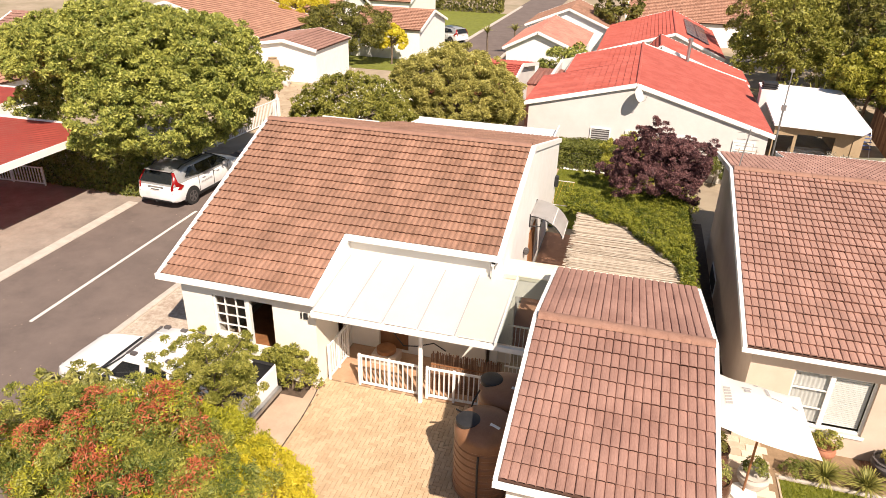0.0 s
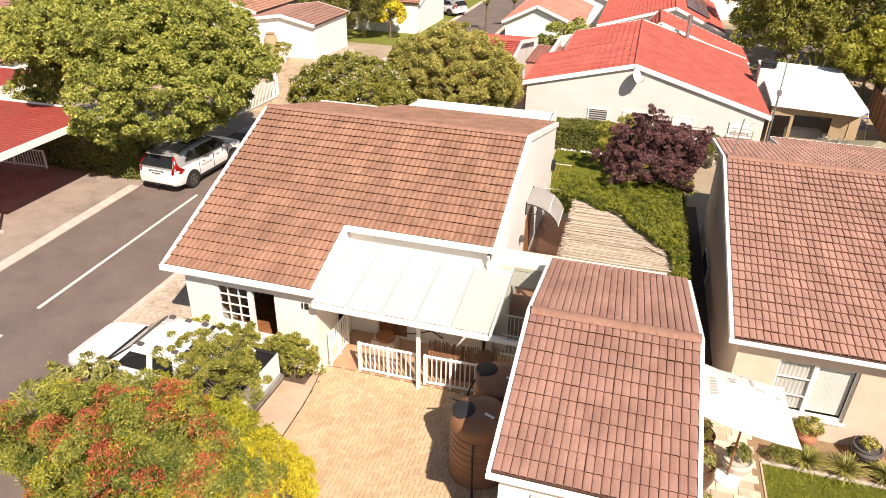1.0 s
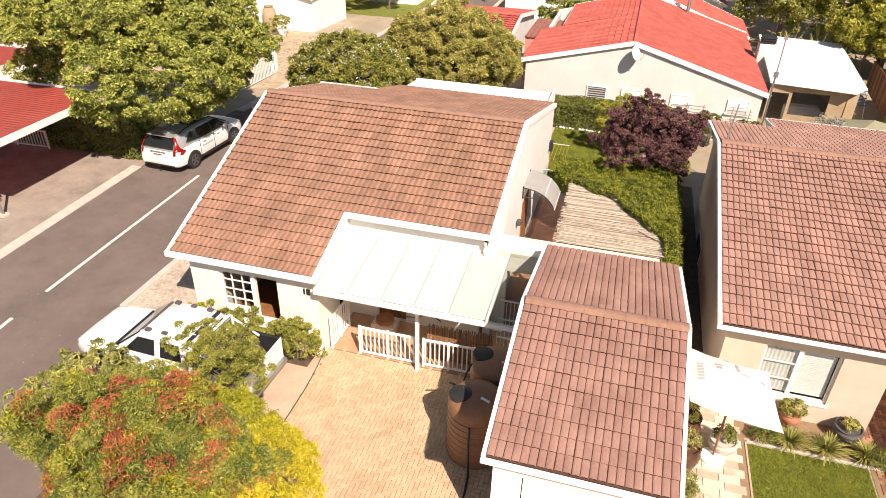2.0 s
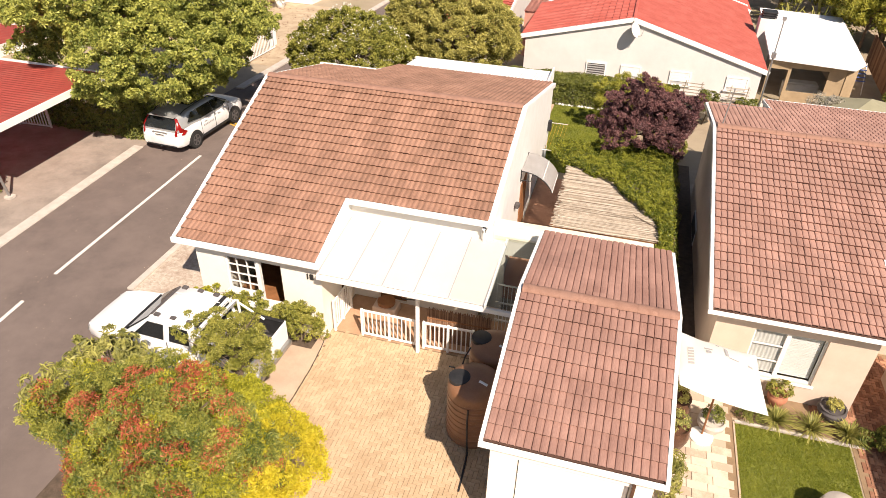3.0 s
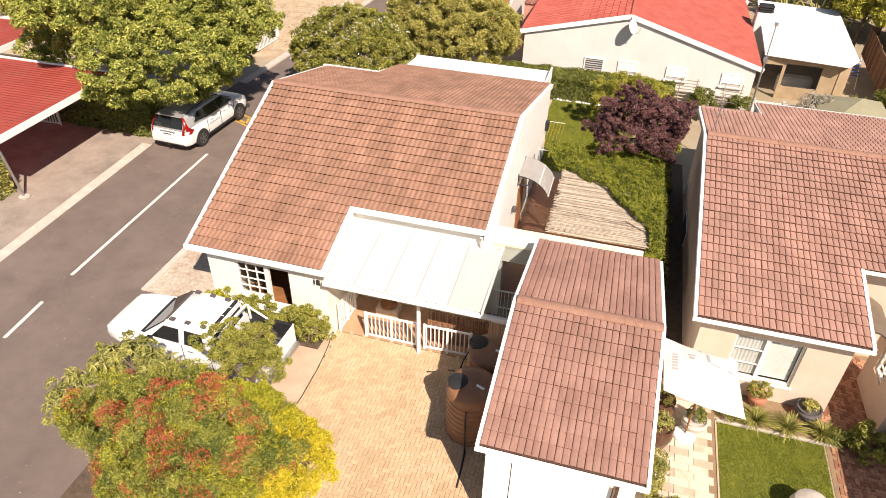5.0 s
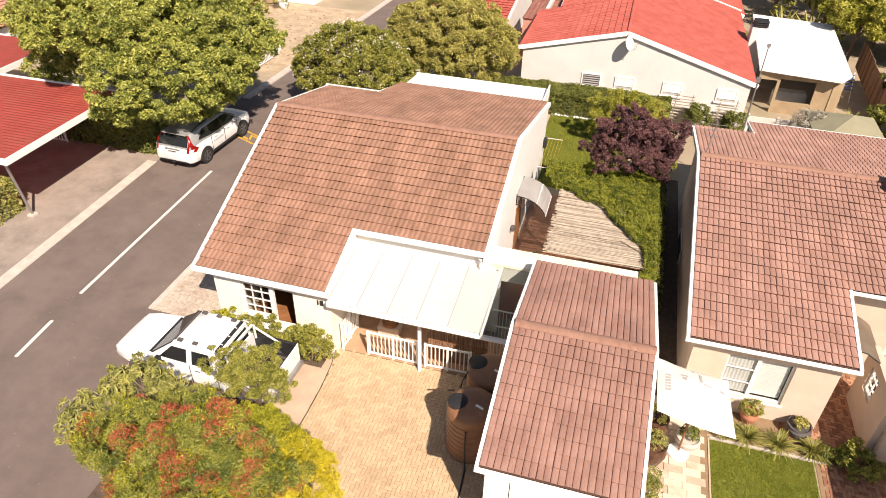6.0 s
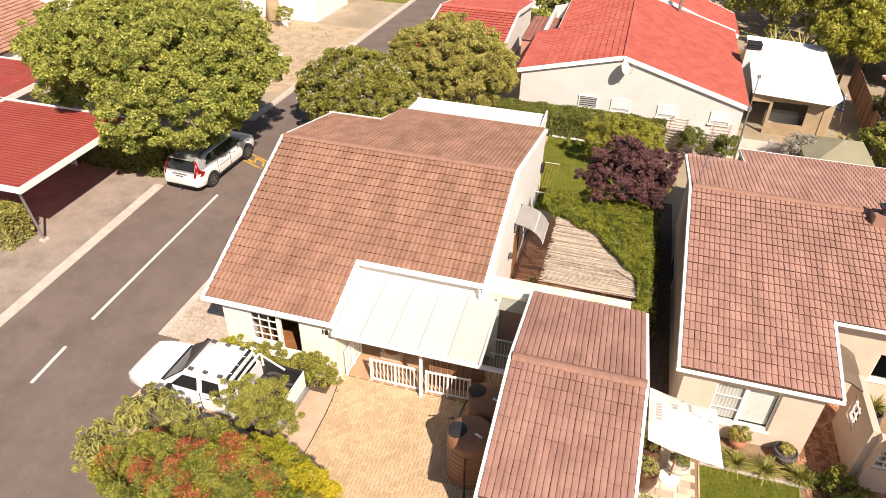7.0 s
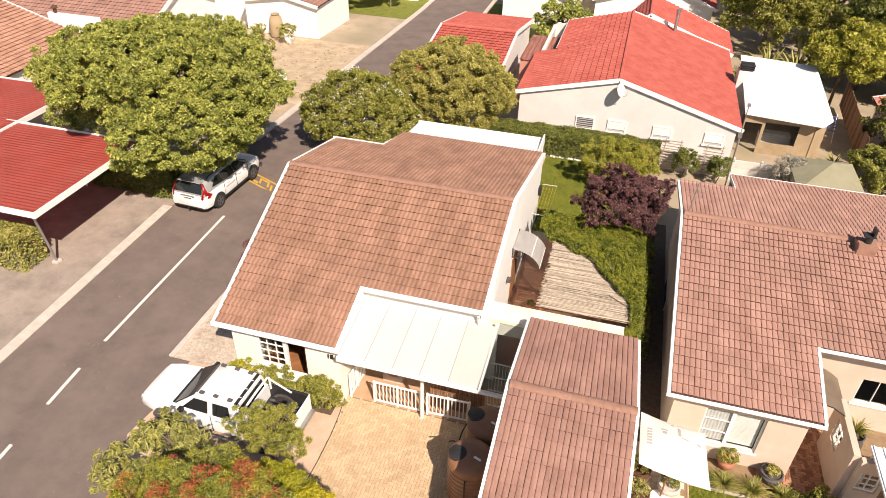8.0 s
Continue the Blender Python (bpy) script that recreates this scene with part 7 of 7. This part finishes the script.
# boundary wall of pale panels
bw = thing("panel_wall", "pale grey panelled boundary wall", "wall", kind="structure")
for i in range(7):
    x = 2.6 + 1.35 * i
    for j in range(3):
        bm = bmesh.new()
        box(bm, x, 33.0, -0.5 + 0.42 * j, x + 1.28, 33.08, -0.09 + 0.42 * j)
        part("panel", bm, M["grey_wall"], bw, bevel=0.008)
    bm = bmesh.new()
    box(bm, x - 0.09, 32.96, -0.6, x + 0.01, 33.12, 0.85)
    part("post", bm, M["grey_wall"], bw)
for x in (3.0, 5.05):
    tr = thing("trellis", "weathered grey trellis against the wall", "trellis", (x, 32.8, -0.35), "trellises")
    for s in (0, 0.75):
        bar("upright", (s, 0, 0), (s + 0.1, -0.05, 1.9), 0.035, 0.035, M["reed"], tr)
    for k in range(12):
        bar("rung", (-0.05, -0.02, 0.15 + 0.15 * k), (0.95, -0.05, 0.15 + 0.15 * k), 0.045, 0.03, M["reed"], tr)
tree("wall_rose", "climbing rose with pink flowers by the wall", (2.2, 32.2, gz(32)), (2.2, 32.2, 0.6), (0.6, 0.5, 0.8), 3500, 0.10, M["l_bush"], 130, 40, 0.2, 0.03, 10, "shrub", extra=((M["l_red"], 0.03, 0.12, "blossom", 0.36, 0.4),))
tree("wall_cypress", "small dark shrub by the panel wall", (4.2, 32.3, gz(32)), (4.2, 32.3, 0.55), (0.55, 0.5, 0.75), 3500, 0.10, M["l_hedge"], 131, 40, 0.2, 0.03, 10, "shrub")
tree("wall_cypress", "dark potted shrub by the trellis", (5.9, 32.2, gz(32)), (5.9, 32.2, 0.55), (0.5, 0.5, 0.7), 3000, 0.10, M["l_hedge"], 132, 40, 0.2, 0.03, 10, "shrub")
tree("bare_shrub", "pale silvery shrub before the patio", (9.1, 31.9, gz(32)), (9.1, 31.9, 0.9), (0.75, 0.7, 0.9), 2600, 0.22, M["l_grey"], 133, 50, 0.28, 0.05, 20, "shrub", aspect=0.12)
tent = thing("khaki_gazebo", "khaki canvas gazebo roof behind the house", "gazebo", (10.4, 30.9, gz(31)))
bm = bmesh.new()
ap = bm.verts.new((0.15, 0.3, 2.45))
cs = [bm.verts.new(c) for c in ((-1.45, -1.6, 1.75), (1.5, -1.6, 1.75), (1.5, 2.0, 1.75), (-1.45, 2.0, 1.75))]
lo = [bm.verts.new(c.co - Vector((0, 0, 0.3))) for c in cs]
for i in range(4):
    bm.faces.new((cs[i], cs[(i + 1) % 4], ap))
    bm.faces.new((lo[i], lo[(i + 1) % 4], cs[(i + 1) % 4], cs[i]))
part("canopy", bm, M["khaki"], tent)
for x, y in ((-1.4, -1.5), (1.45, -1.5), (1.45, 1.9), (-1.4, 1.9)):
    bm = bmesh.new()
    tube(bm, [(x, y, -0.05), (x, y, 1.75)], 0.025, 6)
    part("pole", bm, M["steel"], tent)

# ---- far left houses ----
gable_house("far_house", "white garage house with faded red roof", -29.8, -23.2, 47.6, 54.2, 1.55, 2.15, "y", M["tile_pink"], M["white"], -2.0, 0.2, ridge=-26.0)
gable_house("far_house", "long cream house with faded orange roof", -46.0, -28.8, 49.0, 60.5, 1.9, 4.2, "y", M["far_tile"], M["white"], -2.0, 0.25, ridge=-37.0)
gable_house("far_house", "low house with pale pinkish tiled roof", -47.0, -33.3, 21.5, 34.9, 2.0, 4.0, "y", M["far_tile"], M["white"], -1.5, 0.25)
gable_house("far_house", "house with brown tiled roof behind the parapet", -45.0, -31.0, 37.5, 46.5, 1.9, 3.8, "x", M["tile_pink"], M["white"], -1.5, 0.25)
bm = bmesh.new()
box(bm, -37.6, 36.2, -1.0, -33.6, 36.5, 2.9)
solid("parapet_wall", bm, M["white"], "white plastered parapet wall between roofs", "wall", kind="structure", bevel=0.03)
bm = bmesh.new()
turned(bm, [(0.12, 0), (0.12, 0.3), (0.25, 0.35), (0.05, 0.55)], (-37.0, 36.35, 2.88), 10)
solid("roof_cowl", bm, M["glaze"], "small rusty chimney cowl on the parapet", "cowl", smooth=True)
gable_house("far_house", "white house with orange tiled roof beyond trees", -27.0, -19.6, 62.0, 71.0, 1.3, 2.6, "x", M["far_tile"], M["white"], -2.2, 0.2)
gable_house("far_house", "long white house with orange roof", -50.0, -30.0, 66.0, 76.0, 1.6, 4.0, "x", M["far_tile"], M["white"], -2.2, 0.3)
gable_house("far_house", "white house with salmon red roof", -11.2, -4.5, 58.5, 70.0, 0.9, 2.35, "y", M["salmon"], M["white"], -2.2, 0.3, ridge=-8.3)
gable_house("far_house", "distant house with red ribbed roof", -3.4, 6.8, 60.0, 77.0, 0.9, 2.7, "y", M["red_tile"], M["white"], -2.2, 0.3, ridge=2.7)
gable_house("far_house", "distant house with brown tiled roof", -2.0, 14.0, 82.0, 95.0, 1.0, 3.6, "x", M["far_tile"], M["white"], -2.2, 0.3)
gable_house("far_house", "distant house with dark roof and white gable", -12.0, -3.0, 74.0, 84.0, 0.8, 2.6, "y", M["tile"], M["white"], -2.2, 0.3)
gable_house("far_house", "neighbouring house with salmon tiled roof", 14.6, 26.0, 33.5, 42.0, 1.6, 3.4, "y", M["salmon"], M["cream"], -1.5, 0.3)
gable_house("far_house", "distant white house across the lawn", -44.0, -28.0, 84.0, 96.0, 1.2, 3.2, "x", M["far_tile"], M["white"], -2.2, 0.3)
sp = thing("solar_panel", "dark solar panel array on the red roof", "solar panel", (5.6, 63.0, 1.43))
m = slope_frame((0, 0, 0), (0, 1, 0), (-4.1, 0, 1.8))
for i in range(6):
    for j in range(2):
        bm = bmesh.new()
        box(bm, 1.7 * i, 1.1 * j, 0.14, 1.7 * i + 1.64, 1.1 * j + 1.04, 0.18, m)
        part("panel", bm, M["solar"], sp)
bm = bmesh.new()
turned(bm, [(0.35, 0), (0.5, 0.15), (0.55, 1.0), (0.45, 1.6), (0.3, 1.75), (0.36, 1.85), (0.3, 1.85)], (-26.6, 47.0, gz(47)), 20)
solid("tall_urn", bm, M["tan"], "tall ribbed clay urn before the far house", "urn", smooth=True)
potted("far_pot", "white pot with a leafy shrub", (-25.0, 45.9, gz(45.9)), 0.35, 0.6, M["white"], M["l_palm"], 700, 0.65, 140, 0.18)
potted("far_pot", "small pot with a green shrub", (-27.7, 46.2, gz(46.2)), 0.3, 0.45, M["terracotta"], M["l_bush"], 500, 0.5, 141, 0.16)
tree("young_tree", "thin young sapling in the forecourt", (-23.9, 41.0, gz(41)), (-23.9, 41.0, 0.5), (0.35, 0.35, 0.7), 300, 0.16, M["l_bush"], 142, 16, 0.15, 0.03, 8)
bm = bmesh.new()
box(bm, -20.95, 36.6, gz(36.6) - 0.05, -20.7, 37.1, 0.62)
solid("white_pillar", bm, M["white"], "white gate pillar beside the road", "pillar", bevel=0.02)
bm = bmesh.new()
box(bm, -21.2, 77.0, -1.5, -20.5, 77.3, -0.4)
solid("white_box", bm, M["white"], "white utility box on the lawn", "utility box", bevel=0.03)

# ---- far trees ----
tree("far_tree", "round olive tree beside the far road", (-25.6, 58.5, -1.4), (-25.6, 58.5, 1.4), (4.2, 3.2, 2.2), 26000, 0.2, M["l_dark"], 150, 220, 0.5, 0.2, 18, brush=0.6)
tree("far_tree", "yellow green tree behind white garage", (-32.5, 62.5, -1.4), (-32.5, 62.5, 2.2), (3.2, 3.0, 2.4), 18000, 0.22, M["l_yellow"], 151, 150, 0.5, 0.2, 14, brush=0.6)
tree("far_tree", "small yellowish tree near the far house", (-21.6, 59.5, -1.4), (-21.6, 59.5, 0.8), (1.3, 1.3, 1.3), 3000, 0.28, M["l_yellow"], 152, 40, 0.4, 0.1, 12)
tree("far_tree", "leafy tree beside the salmon roof", (-5.0, 53.8, gz(54)), (-5.0, 53.8, 0.6), (2.0, 1.8, 1.6), 6000, 0.25, M["l_big"], 153, 60, 0.5, 0.12, 14)
tree("far_tree", "dark conical tree among the roofs", (-2.6, 78.0, -1.4), (-2.6, 78.0, 2.0), (2.0, 1.8, 3.2), 5000, 0.34, M["l_dark"], 154, 50, 0.6, 0.15, 12)
for i, (x, y) in enumerate(((-14.2, 66.0), (-12.0, 68.5))):
    t = thing("road_palm", "small palm beside the road", "palm", (x, y, -1.44), "road palms")
    bm = bmesh.new()
    tube(bm, [(0, 0, 0), (0.05, 0, 1.2), (0, 0, 2.4)], 0.12, 7, 0.08)
    part("trunk", bm, M["bark"], t)
    strap = strap_plant("fronds", "", (0, 0, 2.35), 1.3, 40, M["l_palm"], 160 + i, up=0.5, w=0.09)
    lv = strap.children[0]
    lv.parent = t
    lv.location = (0, 0, 2.35)
    bpy.data.objects.remove(strap)
leaf_block("far_hedge", "dark clipped hedge by the far lawn", -30.5, -20.0, 100.0, 103.0, -1.44, 0.6, 5000, 0.4, M["l_dark"], 155)
for i, (x, y, rx, ry, rz, zc, mt) in enumerate((
    (10.5, 57.0, 3.6, 3.2, 3.6, 2.6, "l_bush"), (15.5, 60.0, 4.2, 3.6, 4.4, 3.4, "l_dark"), (21.0, 58.0, 4.2, 3.6, 4.6, 3.4, "l_dark"), (12.5, 66.0, 4.5, 4.0, 5.0, 4.2, "l_olive"),
    (20.0, 67.0, 5.0, 4.0, 5.4, 4.4, "l_olive"), (27.0, 64.0, 5.0, 4.5, 5.6, 4.4, "l_dark"), (16.0, 50.5, 2.6, 2.4, 3.0, 2.2, "l_hedge"), (19.5, 48.0, 2.4, 2.4, 2.8, 2.0, "l_big"), (24.0, 51.0, 3.2, 3.0, 3.4, 2.4, "l_dark"))):
    tree("wood_tree", "tall dark tree in the wooded belt", (x, y, gz(y)), (x, y, zc), (rx, ry, rz), 26000, 0.24, M[mt], 170 + i, 330, 0.5, 0.2, 16, group="wooded belt", brush=0.5, rough=0.45)
tree("bright_tree", "bright green tree behind the patio room", (13.4, 45.4, gz(45)), (13.4, 45.0, 3.0), (1.9, 1.7, 1.6), 30000, 0.22, M["l_gold"], 180, 150, 0.42, 0.12, 14, brush=0.6, rough=0.5)
tree("side_shrub", "leafy shrub beside the wooden fence", (13.4, 34.4, gz(34)), (13.4, 34.4, 0.6), (1.1, 1.5, 1.2), 7000, 0.15, M["l_bush"], 181, 50, 0.3, 0.06, 12, "shrub")
for i, (x, y) in enumerate(((12.4, 52.5), (14.0, 53.5), (10.2, 50.5), (11.6, 48.8), (17.0, 54.0))):
    t = strap_plant("banana_plant", "broad leaved strap plant below the trees", (x, y, gz(y)), 2.6, 26, M["l_palm"], 190 + i, up=0.95, w=0.16, group="broad-leaved plants")
for i, (x, y) in enumerate(((12.2, 36.4), (8.2, 50.0), (9.4, 51.5))):
    strap_plant("spiky_shrub", "spiky strap-leaved shrub by the fence", (x, y, gz(y)), 1.0, 50, M["l_palm"], 200 + i, up=0.8, w=0.05, group="spiky shrubs")
fence = thing("board_fence", "dark weathered board fence", "fence", (13.6, 37.0, gz(38)))
for i in range(30):
    bm = bmesh.new()
    box(bm, 0.02 * i, 0.30 * i, 0, 0.02 * i + 0.03, 0.30 * i + 0.27, 1.7 + random.uniform(-0.05, 0.05))
    part("board", bm, M["reed_dark"], fence)
chair = thing("deck_chair", "blue and white folded chair by the patio", "chair", (12.25, 40.0, gz(40)))
for k in range(5):
    bar("slat", (0.0, 0.14 * k, 0.75 + 0.16 * k), (0.5, 0.14 * k, 0.75 + 0.16 * k), 0.12, 0.02, mat("blue_web", (0.05, 0.10, 0.30), (0.08, 0.14, 0.38), 4, 0.7, 0.0) if k == 0 else bpy.data.materials["blue_web"], chair)
for x in (0, 0.5):
    bar("frame", (x, -0.1, 0), (x, 0.75, 1.5), 0.03, 0.03, M["white"], chair)

tree("fence_shrub", "dense dark green shrub by the wooden fence", (14.3, 33.9, gz(34)), (14.3, 33.9, 1.0), (1.3, 1.1, 1.2), 9000, 0.14, M["l_bush"], 231, 80, 0.28, 0.06, 16, "shrub", rough=0.4)
tree("fence_shrub", "dark shrub in shade behind the fence", (15.4, 38.0, gz(38)), (15.4, 38.0, 1.4), (1.6, 1.6, 1.7), 9000, 0.18, M["l_dark"], 232, 80, 0.34, 0.08, 16, "shrub", rough=0.4)
